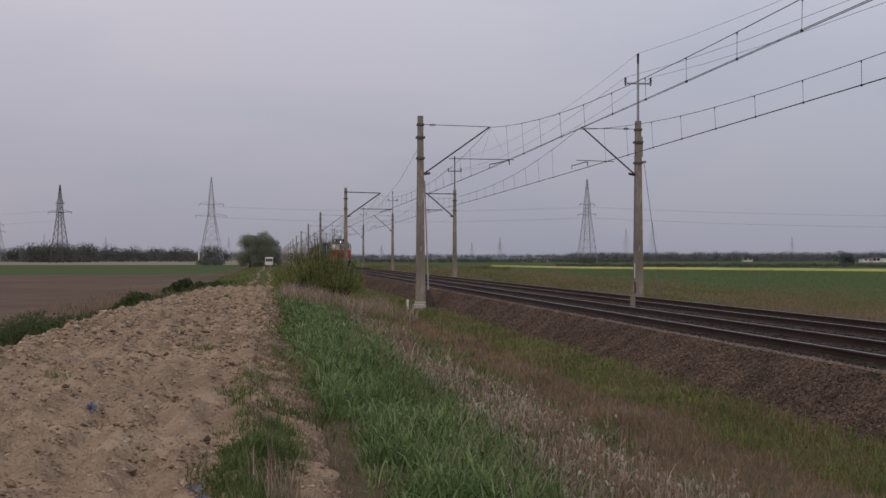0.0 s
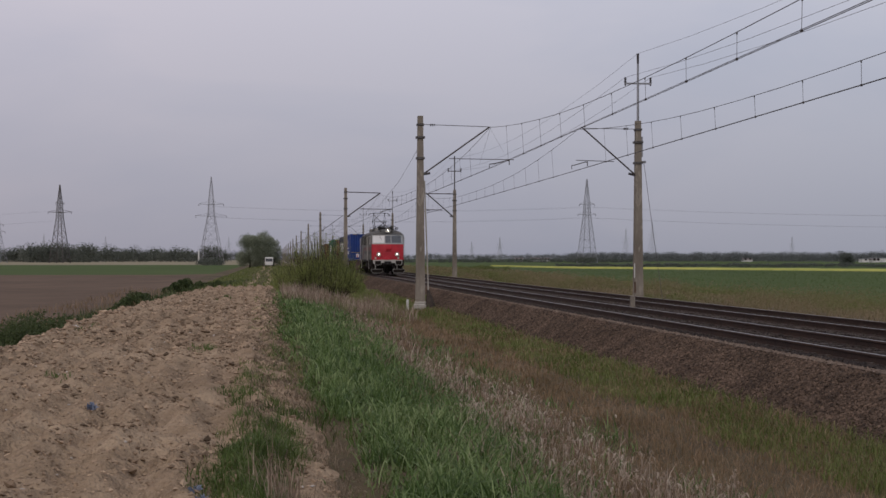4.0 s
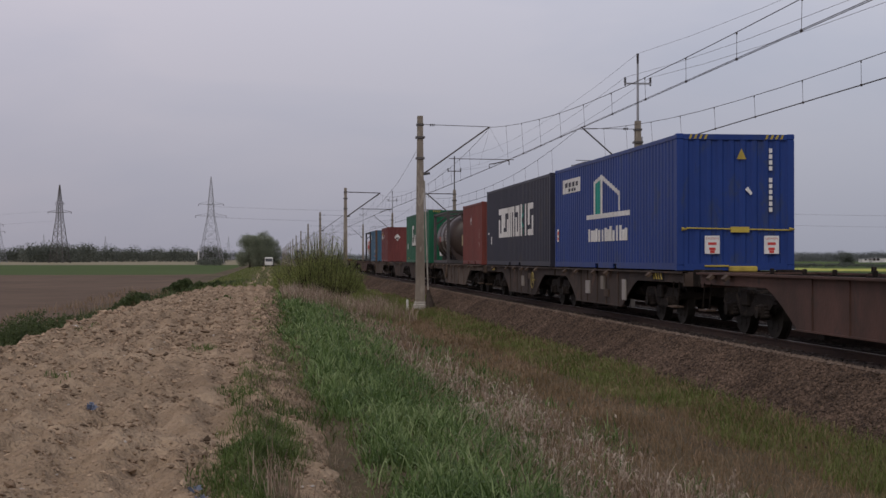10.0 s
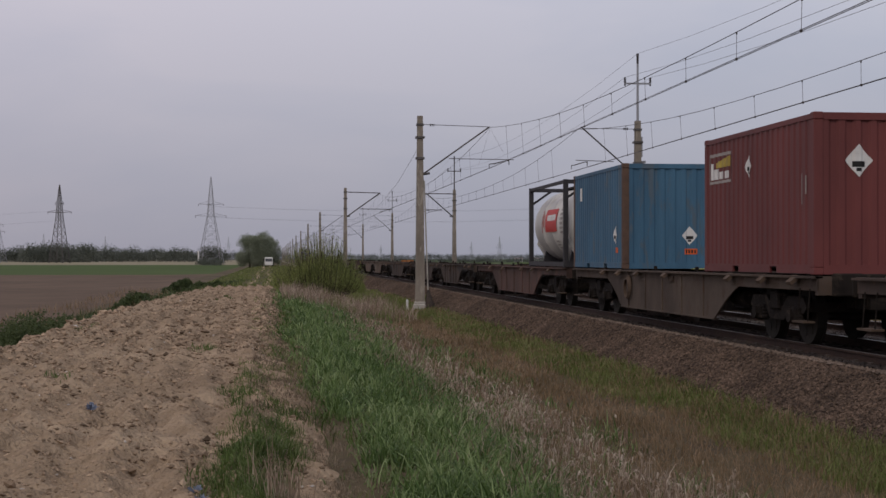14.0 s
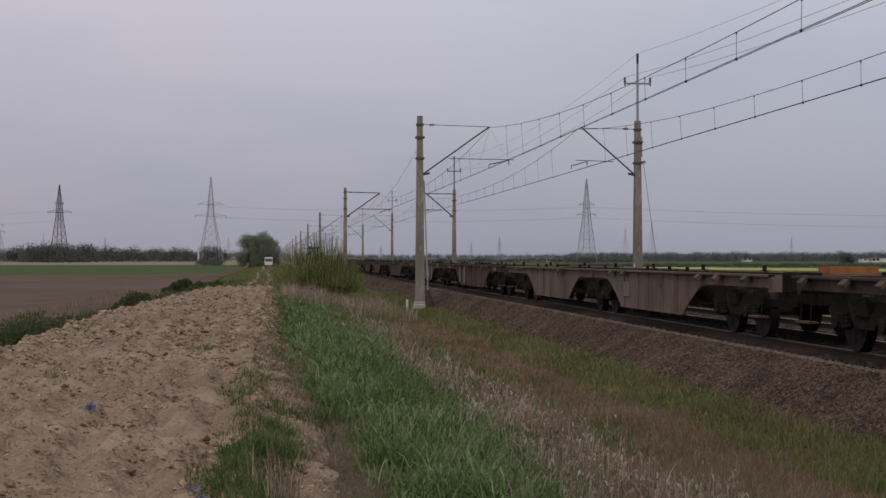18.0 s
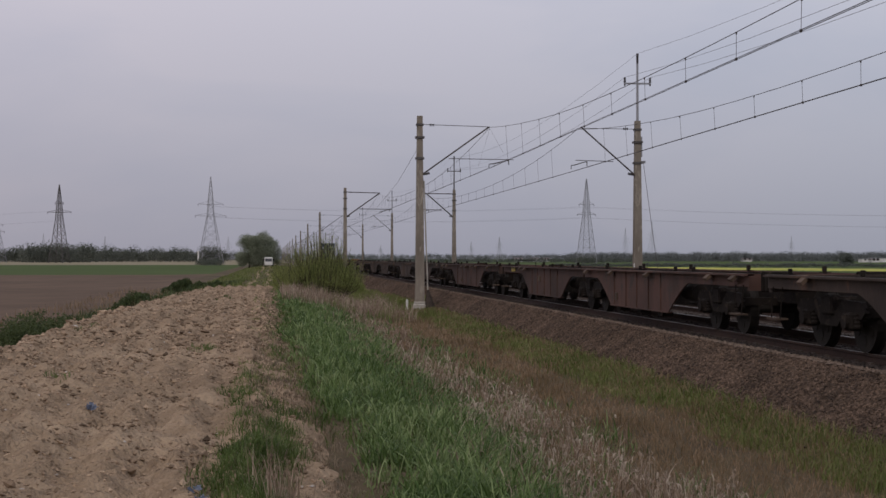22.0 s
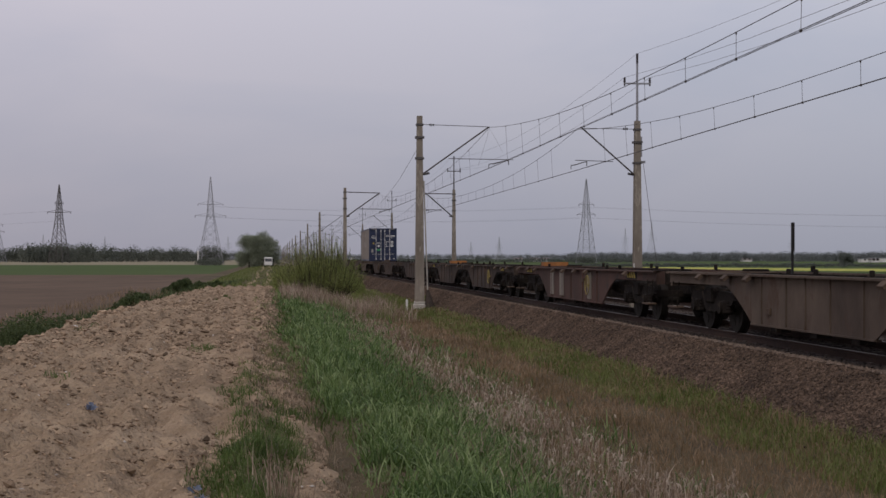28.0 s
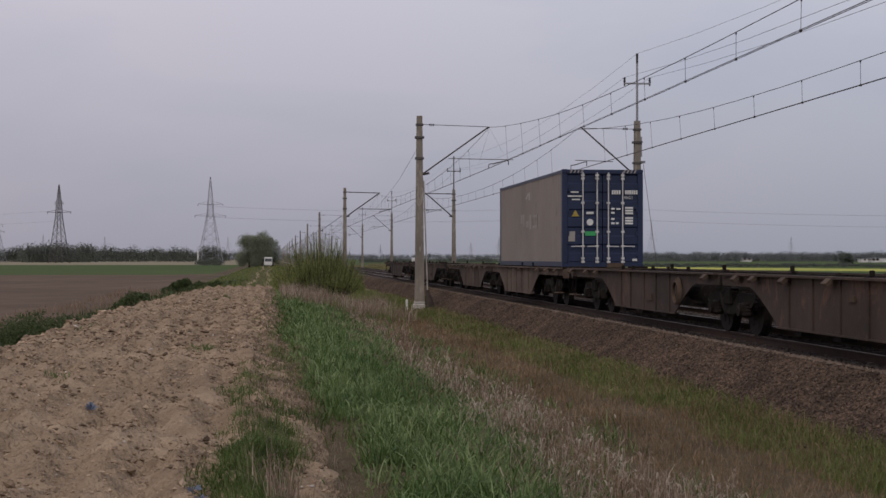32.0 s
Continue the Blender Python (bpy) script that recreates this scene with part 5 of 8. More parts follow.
def make_pylon(x, y, h, turn, name="pylon", r=0.10, foot=0.13, arms=((0.565, 0.155), (0.69, 0.12)), mat=M_GALV):
    t = thing(name, "grey steel lattice pylon with crossarms in the fields", "pylon", "pylons", at=pose(x, y, -1.3, 0, 0, turn))
    bm = B()
    lattice(bm, h * foot, h * 0.036, 0, h * 0.56, 6, r)
    part("leg_section", bm, mat, t)
    bm = B()
    lattice(bm, h * 0.036, h * 0.026, h * 0.56, h * 0.74, 4, r * 0.9)
    lattice(bm, h * 0.026, h * 0.003, h * 0.74, h, 6, r * 0.8)
    part("upper_section", bm, mat, t)
    for z, w in arms:
        bm = B()
        for s in (-1, 1):
            for k in (-1, 1):
                rod(bm, (0, k * h * 0.035, h * z), (s * h * w, 0, h * z + 0.2), r, 4, None, False)
            rod(bm, (s * h * 0.03, 0, h * (z + 0.035)), (s * h * w, 0, h * z + 0.2), r * 0.8, 4, None, False)
        part("crossarm", bm, mat, t)
        for s in (-1, 1):
            bm = B()
            rod(bm, (s * h * w * 0.96, 0, h * z + 0.2), (s * h * w * 0.96, 0, h * z - 0.9), 0.10, 5)
            part("insulator", bm, M_INSUL, t)
    return t


PYLON1, PYLON2, PYLON3 = (-32.1, 800), (166.8, 790), (-118.2, 860)
make_pylon(*PYLON1, 45.5, 12, r=0.11, arms=((0.545, 0.185), (0.68, 0.15)))
make_pylon(*PYLON2, 45.0, 12, r=0.12, foot=0.095, arms=((0.575, 0.12), (0.695, 0.10)))
make_pylon(*PYLON3, 43.8, -20, r=0.15, foot=0.10, arms=((0.645, 0.17), (0.76, 0.06)), mat=M_STEEL)
make_pylon(-160.0, 905, 32.0, -20)
for u, d, h in ((78, 1500, 20), (187, 1600, 19), (52, 1500, 11), (405, 1900, 22), (675, 1900, 12), (885, 1500, 18), (835, 2200, 18), (1108, 2000, 34), (1155, 1800, 38), (1402, 2300, 26)):
    a = bearing(u)
    make_pylon(d * math.sin(a), d * math.cos(a), h + d * 0.004, 20, r=0.08, mat=M_FARSTEEL)


def power_lines():
    def wire(p, q, s):
        bm = B()
        pts = []
        for k in range(21):
            u = k / 20
            v = Vector(p).lerp(Vector(q), u)
            v.z -= s * 4 * u * (1 - u)
            pts.append(v)
        chain(bm, pts, 0.028, 4)
        tagged(part("power_line", bm, M_FARWIRE), "thin grey power line sagging between pylons", "wire", "power lines")
    for z in (24.3, 30.0):
        for o in (-6, 6):
            a = (PYLON1[0] + o * 0.3, PYLON1[1] + o, z - 1.3)
            b = (PYLON2[0] + o * 0.3, PYLON2[1] + o, z - 1.3)
            wire(a, b, 2.4)
            wire(b, (480 + o, 640, z - 6), 4)
            wire(PYLON3 + (z - 2,), (-420, 980, z - 4), 4)


power_lines()


def make_house(u, d, w, h, roof, flat=False):
    a = bearing(u)
    t = thing("house", "pale far-off building with a low roof", "building", "far buildings", at=pose(d * math.sin(a), d * math.cos(a), -1.3, 0, 0, -6))
    bm = B()
    bx(bm, -w / 2, w / 2, -4, 4, 0, h)
    part("wall", bm, M_WALL, t)
    bm = B()
    if flat:
        bx(bm, -w / 2 - 0.3, w / 2 + 0.3, -4.3, 4.3, h, h + 0.5)
    else:
        slab(bm, [(-4.6, h), (4.6, h), (0, h + roof)], -w / 2 - 0.4, w / 2 + 0.4, "x")
    part("roof", bm, M_TILE if not flat else M_GALV, t)
    for k in range(max(2, int(w // 5))):
        bm = B()
        x = -w / 2 + (k + 0.5) * w / max(2, int(w // 5))
        bx(bm, x - 0.7, x + 0.7, -4.05, -3.98, 1.2, 2.6)
        part("window", bm, M_GRILLE, t)


for u, d, w, h, rf, fl in ((918, 1250, 10, 3.2, 2.2, False), (945, 1280, 8, 3.2, 2.4, False), (958, 1260, 6, 3.0, 2.0, False), (968, 1300, 7, 3.2, 2.2, False), (1322, 1350, 12, 2.6, 2.0, False),
                           (1536, 1150, 16, 3.4, 0, True), (1560, 1170, 22, 4.2, 0, True), (1548, 1120, 8, 2.6, 1.8, False)):
    make_house(u, d * 0.88, w * 0.6, h * 0.6, rf * 0.5, fl)


def make_van():
    """A white van standing on the field track."""
    t = thing("van", "white van parked on the field track", "van", at=pose(-0.85, 358, -0.62))
    bm = B()
    bx(bm, -0.95, 0.95, 0, 4.6, 0.35, 2.25, 0.12)
    part("body", bm, M_WHITE, t)
    bm = B()
    bx(bm, -0.8, 0.8, -0.02, 0.05, 1.25, 1.95)
    part("windscreen", bm, M_GLASS, t)
    for sx in (-0.85, 0.85):
        for sy in (0.8, 3.7):
            bm = B()
            rod(bm, (sx - 0.1, sy, 0.33), (sx + 0.1, sy, 0.33), 0.33, 12)
            part("wheel", bm, M_BLACK, t)
    for sx in (-1.15, 1.15):
        bm = B()
        bx(bm, sx - 0.14, sx + 0.14, 0.3, 0.5, 1.2, 1.9)
        part("mirror", bm, M_BLACK, t)


make_van()


def make_field_track():
    """Two pale worn wheel tracks that go on from the end of the soil bank."""
    for side, c0 in ((-1, -1.75), (1, -0.45)):
        v, f = [], []
        ys = [94 + 4.0 * i for i in range(86)]
        for y in ys:
            for k in range(5):
                x = c0 + 0.25 * math.sin(y * 0.05) + (k - 2) * 0.13 + 0.12 * noise.noise(Vector((y * 0.2, k, side)))
                v.append((x, y, float(ground_z(np.array(x), np.array(y))) + 0.03 - 0.02 * abs(k - 2)))
        for j in range(len(ys) - 1):
            for k in range(4):
                f.append((j * 5 + k, j * 5 + k + 1, j * 5 + k + 6, j * 5 + k + 5))
        tagged(soup("wheel_track", v, f, M_DIRT), "pale worn wheel track of the field path", "path", kind="structure")
    a = bearing(352)
    bm = B()
    rod(bm, (0, 0, 0), (0, 0, 6.5), 0.42, 10, 0.3)
    p = part("white_mast", bm, M_WHITE)
    p.matrix_basis = pose(775 * math.sin(a), 775 * math.cos(a), -1.3)
    tagged(p, "slim white post near a pylon's foot", "post")


make_field_track()


# ---- the train: every piece has its origin at rail level or at its own base, y pointing back along the train ----
SPEED = 22.22
DECK = 1.17
MOVERS = []


def along(q, t):
    """Where a place q metres behind the train's mark stands on the line at t seconds."""
    return q + SPEED * (10.0 - t)


def coupled(ob, q, z=0.0):
    MOVERS.append((ob, q, z))
    ob.matrix_basis = pose(NEAR, along(q, 0), z)
    return ob


def folds(a, b, pitch, depth, flat=0.34, slope=0.16):
    """Break points of a corrugated sheet from a to b: place and depth."""
    n = max(1, round((b - a) / pitch))
    p = (b - a) / n
    pts = []
    for i in range(n):
        s = a + i * p
        pts += [(s, 0.0), (s + flat * p, 0.0), (s + (flat + slope) * p, depth), (s + (1 - slope) * p, depth)]
    pts.append((b, 0.0))
    return pts


def sheet(bm, pts, place, z0, z1):
    lo = [bm.verts.new(place(t, o, z0)) for t, o in pts]
    hi = [bm.verts.new(place(t, o, z1)) for t, o in pts]
    for i in range(len(pts) - 1):
        bm.faces.new((lo[i], lo[i + 1], hi[i + 1], hi[i]))


def paint(bm, pts, place, t0, t1, zb0, zt0, zb1=None, zt1=None, proud=0.006):
    """A painted mark from t0 to t1 that follows the folds of the sheet."""
    zb1 = zb0 if zb1 is None else zb1
    zt1 = zt0 if zt1 is None else zt1
    if t0 > t1:
        t0, t1, zb0, zb1, zt0, zt1 = t1, t0, zb1, zb0, zt1, zt0
    T = [p[0] for p in pts]
    O = [p[1] for p in pts]
    ts = [t0] + [t for t in T if t0 + 1e-4 < t < t1 - 1e-4] + [t1]
    lo, hi = [], []
    for t in ts:
        o = float(np.interp(t, T, O)) - proud
        s = (t - t0) / (t1 - t0)
        lo.append(bm.verts.new(place(t, o, zb0 + (zb1 - zb0) * s)))
        hi.append(bm.verts.new(place(t, o, zt0 + (zt1 - zt0) * s)))
    for i in range(len(ts) - 1):
        bm.faces.new((lo[i], lo[i + 1], hi[i + 1], hi[i]))


def container(label, L, H, mat, side_mat=None, post_mat=None, doors=False, wide=2.438, pitch=0.278):
    """A freight container on its base; gives the thing and the sheets its marks are painted on."""
    t = thing("shipping_container", label, "container", "containers on the train")
    w = wide / 2
    side_mat = side_mat or mat
    post_mat = post_mat or mat
    left = lambda s, o, z: (-w + 0.012 + o, s, z)
    right = lambda s, o, z: (w - 0.012 - o, s, z)
    front = lambda s, o, z: (s, -L / 2 + 0.02 + o, z)
    back = lambda s, o, z: (s, L / 2 - 0.02 - o, z)
    ps = folds(-L / 2 + 0.16, L / 2 - 0.16, pitch, 0.022)
    pe = folds(-w + 0.16, w - 0.16, 0.25, 0.032)
    for place in (left, right):
        bm = B()
        sheet(bm, ps, place, 0.16, H - 0.1)
        part("side_wall", bm, side_mat, t)
    bm = B()
    sheet(bm, pe, back, 0.15, H - 0.12)
    part("end_wall", bm, mat, t)
    if not doors:
        bm = B()
        sheet(bm, pe, front, 0.15, H - 0.12)
        part("end_wall", bm, mat, t)
    bm = B()
    pr = folds(-L / 2 + 0.1, L / 2 - 0.1, 0.56, 0.02)
    lo = [bm.verts.new((-w + 0.05, s, H - 0.03 - o)) for s, o in pr]
    hi = [bm.verts.new((w - 0.05, s, H - 0.03 - o)) for s, o in pr]
    for i in range(len(pr) - 1):
        bm.faces.new((lo[i], lo[i + 1], hi[i + 1], hi[i]))
    part("roof", bm, mat, t)
    bm = B()
    bx(bm, -w + 0.05, w - 0.05, -L / 2 + 0.1, L / 2 - 0.1, 0.10, 0.16)
    part("floor", bm, M_GRIME, t)
    for sx in (-1, 1):
        for sy in (-1, 1):
            bm = B()
            x0, x1 = sorted((sx * w, sx * (w - 0.16)))
            y0, y1 = sorted((sy * L / 2, sy * (L / 2 - 0.165)))
            bx(bm, x0, x1, y0, y1, 0.118, H - 0.118, 0.012)
            p = part("corner_post", bm, post_mat, t)
            for z0 in (0.0, H - 0.118):
                bm = B()
                bx(bm, x0 - 0.003, x1 + 0.003, y0 - 0.006, y1 + 0.006, z0, z0 + 0.118, 0.014)
                part("corner_casting", bm, post_mat, p)
        bm = B()
        x0, x1 = sorted((sx * (w - 0.004), sx * (w - 0.06)))
        bx(bm, x0, x1, -L / 2 + 0.165, L / 2 - 0.165, H - 0.105, H - 0.02)
        part("top_rail", bm, mat, t)
        bm = B()
        x0, x1 = sorted((sx * (w - 0.004), sx * (w - 0.05)))
        gaps = (-1.05, 1.05)
        for a, b in ((-L / 2 + 0.165, -1.23), (-0.87, 0.87), (1.23, L / 2 - 0.165)):
            bx(bm, x0, x1, a, b, 0.02, 0.165)
        for g in gaps:
            bx(bm, x0, x1, g - 0.18, g + 0.18, 0.13, 0.165)
        part("bottom_rail", bm, mat, t)
    for sy in (-1, 1):
        bm = B()
        y0, y1 = sorted((sy * (L / 2 - 0.004), sy * (L / 2 - 0.1)))
        bx(bm, -w + 0.16, w - 0.16, y0, y1, H - 0.125, H - 0.01)
        part("header", bm, mat, t)
        bm = B()
        bx(bm, -w + 0.16, w - 0.16, y0, y1, 0.01, 0.155)
        part("sill", bm, mat, t)
    return t, (ps, left), (pe, front)


COATS = {}


def marks(name, mat, t, jobs, label=""):
    """Painted marks of one colour: jobs are (sheet, t0, t1, zb0, zt0[, zb1, zt1]); each coat lies over the one before."""
    bm = B()
    for (pts, place), *a in jobs:
        COATS[t.name] = COATS.get(t.name, 0.005) + 0.0004
        paint(bm, pts, place, *a, proud=COATS[t.name])
    return part(name, bm, mat, t, label)


def hazard_stripes(t, L, H, w, mat=M_YELLOW):
    """Slanted stripes on the upper corners of an end."""
    bm = B()
    for s in (-1, 1):
        for k in range(4):
            a = s * (w - 0.42) + (k - 1.5) * 0.11
            v = [bm.verts.new((a + dx, -L / 2 - 0.004, z)) for dx, z in ((-0.03, H - 0.11), (0.02, H - 0.11), (0.06, H - 0.02), (0.01, H - 0.02))]
            bm.faces.new(v)
    part("hazard_stripes", bm, mat, t)


def words(t, text, x, y, z, size, mat, label, wall="front"):
    """Legible characters, standing on an end wall."""
    cu = bpy.data.curves.new("lettering", "FONT")
    cu.body, cu.size, cu.align_x, cu.align_y, cu.extrude = text, size, "CENTER", "CENTER", 0.001
    tmp = bpy.data.objects.new("lettering", cu)
    me = bpy.data.meshes.new_from_object(tmp)
    bpy.data.objects.remove(tmp)
    me.materials.append(mat)
    ob = new("lettering", me)
    ob.parent = t
    ob["label"] = label
    ob.matrix_basis = pose(x, y, z, 90, 0, 0) if wall == "front" else pose(x, y, z, 90, 0, -90)
    return ob


def block_glyph(S, c, w, z0, z1, k):
    """One blocky painted shape of bars, centred at c, reading away from the locomotive's side."""
    th = 0.34 * w
    a, b = c + w / 2, c - w / 2
    out = []
    if k == 0:
        out = [(S, a, b, z1 - 0.2, z1), (S, a, b, z0, z0 + 0.2), (S, a, a - th, z0 + 0.35, z1), (S, b, b + th, z0, z1 - 0.42)]
    elif k == 1:
        out = [(S, a, b, z1 - 0.22, z1), (S, a, a - th, z0, z1 - 0.4), (S, b, b + th, z0, z1), (S, a, b, z0, z0 + 0.16)]
    elif k == 2:
        out = [(S, a, b, z1 - 0.2, z1), (S, a, a - th * 0.7, z0, z1), (S, c + th * 0.35, c - th * 0.35, z0, z1), (S, b, b + th * 0.7, z0, z1)]
    elif k == 3:
        out = [(S, a, a - th * 1.2, z0, z1)]
    else:
        out = [(S, a, a - th, z0, z1), (S, a, b, z1 - 0.2, z1), (S, b, b + th, z0 + 0.45, z1), (S, a, b, z0 + 0.42, z0 + 0.6)]
    return out


def text_bars(S, t0, t1, z0, z1, n, gap=0.3, tall=()):
    """A run of plain upright bars that stands for a line of small writing."""
    p = (t1 - t0) / n
    out = []
    for i in range(n):
        top = z1 + (0.25 * (z1 - z0) if i in tall else 0) - (0.0 if i % 3 else 0.12 * (z1 - z0))
        out.append((S, t0 + p * i, t0 + p * (i + 1 - gap), z0, top))
    return out


# blue 45-foot container with a house-shaped emblem
blue, S, E = container("bright blue corrugated container with a house-shaped emblem", 13.716, 2.896, M_BLUE, wide=2.56)
coupled(blue, 37.76, DECK)
marks("emblem", M_WHITE, blue, [(S, 1.42, 1.24, 1.42, 2.22, 1.42, 2.27), (S, 1.42, 0.5, 2.20, 2.29, 2.31, 2.43), (S, 0.5, -1.5, 2.31, 2.43, 1.80, 1.92), (S, 0.58, 0.42, 1.42, 2.38),
                                (S, -1.42, -1.56, 1.44, 1.90), (S, 2.41, -2.56, 1.30, 1.42)], "white outline emblem with a long base bar")
marks("emblem_panel", M_TEALGREEN, blue, [(S, 1.24, 0.58, 1.42, 2.21, 1.42, 2.31)], "teal green panel of the emblem")
marks("name_bars", M_WHITE, blue, text_bars(S, 2.18, -2.48, 0.70, 1.0, 14, 0.22, (0, 3, 6, 8, 10, 11)), "white bars of faded writing")
marks("sticker", M_WHITE, blue, [(S, 5.64, 3.19, 2.13, 2.53)], "white rectangular sticker")
marks("sticker_bars", M_NAVY, blue, text_bars(S, 5.3, 3.5, 2.30, 2.44, 10) + text_bars(S, 4.9, 3.8, 2.17, 2.26, 7), "dark bars of small writing")
marks("side_plate", M_WHITE, blue, [(S, 6.48, 6.2, 0.75, 1.12)], "small white plate")
marks("side_stencil", M_REDPAINT, blue, [(S, 6.42, 6.26, 0.8, 0.88), (S, 6.42, 6.26, 0.95, 1.06)])
hazard_stripes(blue, 13.716, 2.896, 1.25)
bm = B()
rod(bm, (-1.08, -6.87, 0.90), (1.2, -6.87, 0.86), 0.016, 8)
for s in (-1.12, 1.22):
    rod(bm, (s - 0.06, -6.868, 0.88), (s + 0.06, -6.868, 0.88), 0.045, 6, 0.01)
part("end_band", bm, M_YELLOW, blue, "long tan-yellow arrow band")
bm = B()
bx(bm, -0.12, 0.28, -6.90, -6.865, 0.81, 0.93)
part("band_plate", bm, M_YELLOW, blue, "yellow plate on the band")
for c in (-0.52, 0.77):
    bm = B()
    bx(bm, c - 0.16, c + 0.16, -6.885, -6.862, 0.36, 0.74)
    n = part("caution_notice", bm, M_WHITE, blue, "white notice with red capitals")
    words(n, "CAUTION", c, -6.887, 0.68, 0.062, M_REDPAINT, "red capital letters")
    bm = B()
    for k, z in enumerate((0.57, 0.46, 0.40)):
        bx(bm, c - 0.09 + 0.02 * k, c + 0.09 - 0.02 * k, -6.889, -6.886, z - 0.025, z + 0.03)
    part("notice_bars", bm, M_REDPAINT, n)
bm = B()
slab(bm, [(0.02, 2.36), (0.22, 2.36), (0.16, 2.5), (0.12, 2.58), (0.08, 2.5)], -6.872, -6.862, "y")
part("warning_triangle", bm, M_YELLOW, blue)
bm = B()
for k in range(11):
    if k != 4:
        bx(bm, 0.72, 0.79, -6.872, -6.862, 2.5 - 0.125 * k, 2.59 - 0.125 * k)
part("number_bars", bm, M_WHITE, blue, "column of white number bars")
bm = B()
slab(bm, [(0.2, 1.72), (0.32, 1.60), (0.36, 1.64), (0.26, 1.78)], -6.872, -6.862, "y")
part("torn_label", bm, M_WHITE, blue, "torn scrap of a white label")
bm = B()
bx(bm, -0.16, 0.45, -6.95, -6.80, -0.02, 0.10, 0.02)
part("yellow_shoe", bm, M_YELLOW, blue, "yellow steel block at the foot")
bm = B()
rod(bm, (-0.68, -6.87, 0.10), (-0.16, -6.87, 0.10), 0.02, 6)
part("yellow_bar", bm, M_YELLOW, blue)

# dark 45-foot container with large blocky white shapes
navy, S, E = container("charcoal navy container with large blocky white shapes", 13.716, 2.896, M_NAVY, wide=2.5)
coupled(navy, 52.45, DECK)
gl = []
for c, w, k in ((3.25, 1.1, 1), (2.05, 1.0, 0), (0.72, 1.35, 2), (-0.6, 0.95, 1), (-2.45, 0.5, 3), (-3.25, 0.95, 0)):
    gl += block_glyph(S, c, w, 1.03, 2.10, k)
gl += [(S, -1.25, -1.5, 1.03, 2.12)]
marks("block_shapes", M_WHITE, navy, gl, "large blocky white painted shapes")
marks("teal_wedge", M_TEALGREEN, navy, [(S, -1.55, -1.95, 1.5, 1.62, 1.9, 2.12), (S, -1.55, -1.95, 1.5, 1.62, 1.03, 1.2)], "teal green wedge between the white shapes")
marks("side_plate", M_WHITE, navy, [(S, 5.75, 5.55, 0.8, 1.1), (S, 6.5, 6.2, 1.18, 1.26)], "small white plates")
hazard_stripes(navy, 13.716, 2.896, 1.25)
marks("number_bars", M_WHITE, navy, [(E, 0.72, 0.79, 1.3, 2.55)])

# red 20-foot container
red, S, E = container("oxide red twenty-foot container with white diamond signs", 6.06, 2.591, M_RED)
coupled(red, 64.1, DECK)


def diamond(t, S, c, z, r, label):
    marks("hazard_diamond", M_WHITE, t, [(S, c - r, c, z, z, z - r * 1.15, z + r * 1.15), (S, c, c + r, z - r * 1.15, z + r * 1.15, z, z)], label)
    marks("diamond_mark", M_BLACK, t, [(S, c - r * 0.45, c + r * 0.45, z - r * 0.45, z - r * 0.05, z - r * 0.45, z - r * 0.05), (S, c - r * 0.2, c + r * 0.2, z - r * 0.75, z - r * 0.5)])


diamond(red, S, 0.35, 1.85, 0.17, "white diamond hazard sign")
diamond(red, E, -0.2, 1.7, 0.2, "white diamond hazard sign")
marks("stencils", M_WHITE, red, [(S, -2.1, -2.16, 1.1, 1.5), (S, -2.1, -2.16, 0.75, 0.95)])
marks("end_stencils", M_WHITE, red, [(E, 0.62, 0.68, 1.2, 2.3), (E, -0.9, -0.6, 0.35, 0.5), (E, -0.9, -0.7, 0.65, 0.75), (E, -0.9, -0.6, 0.85, 0.95)])


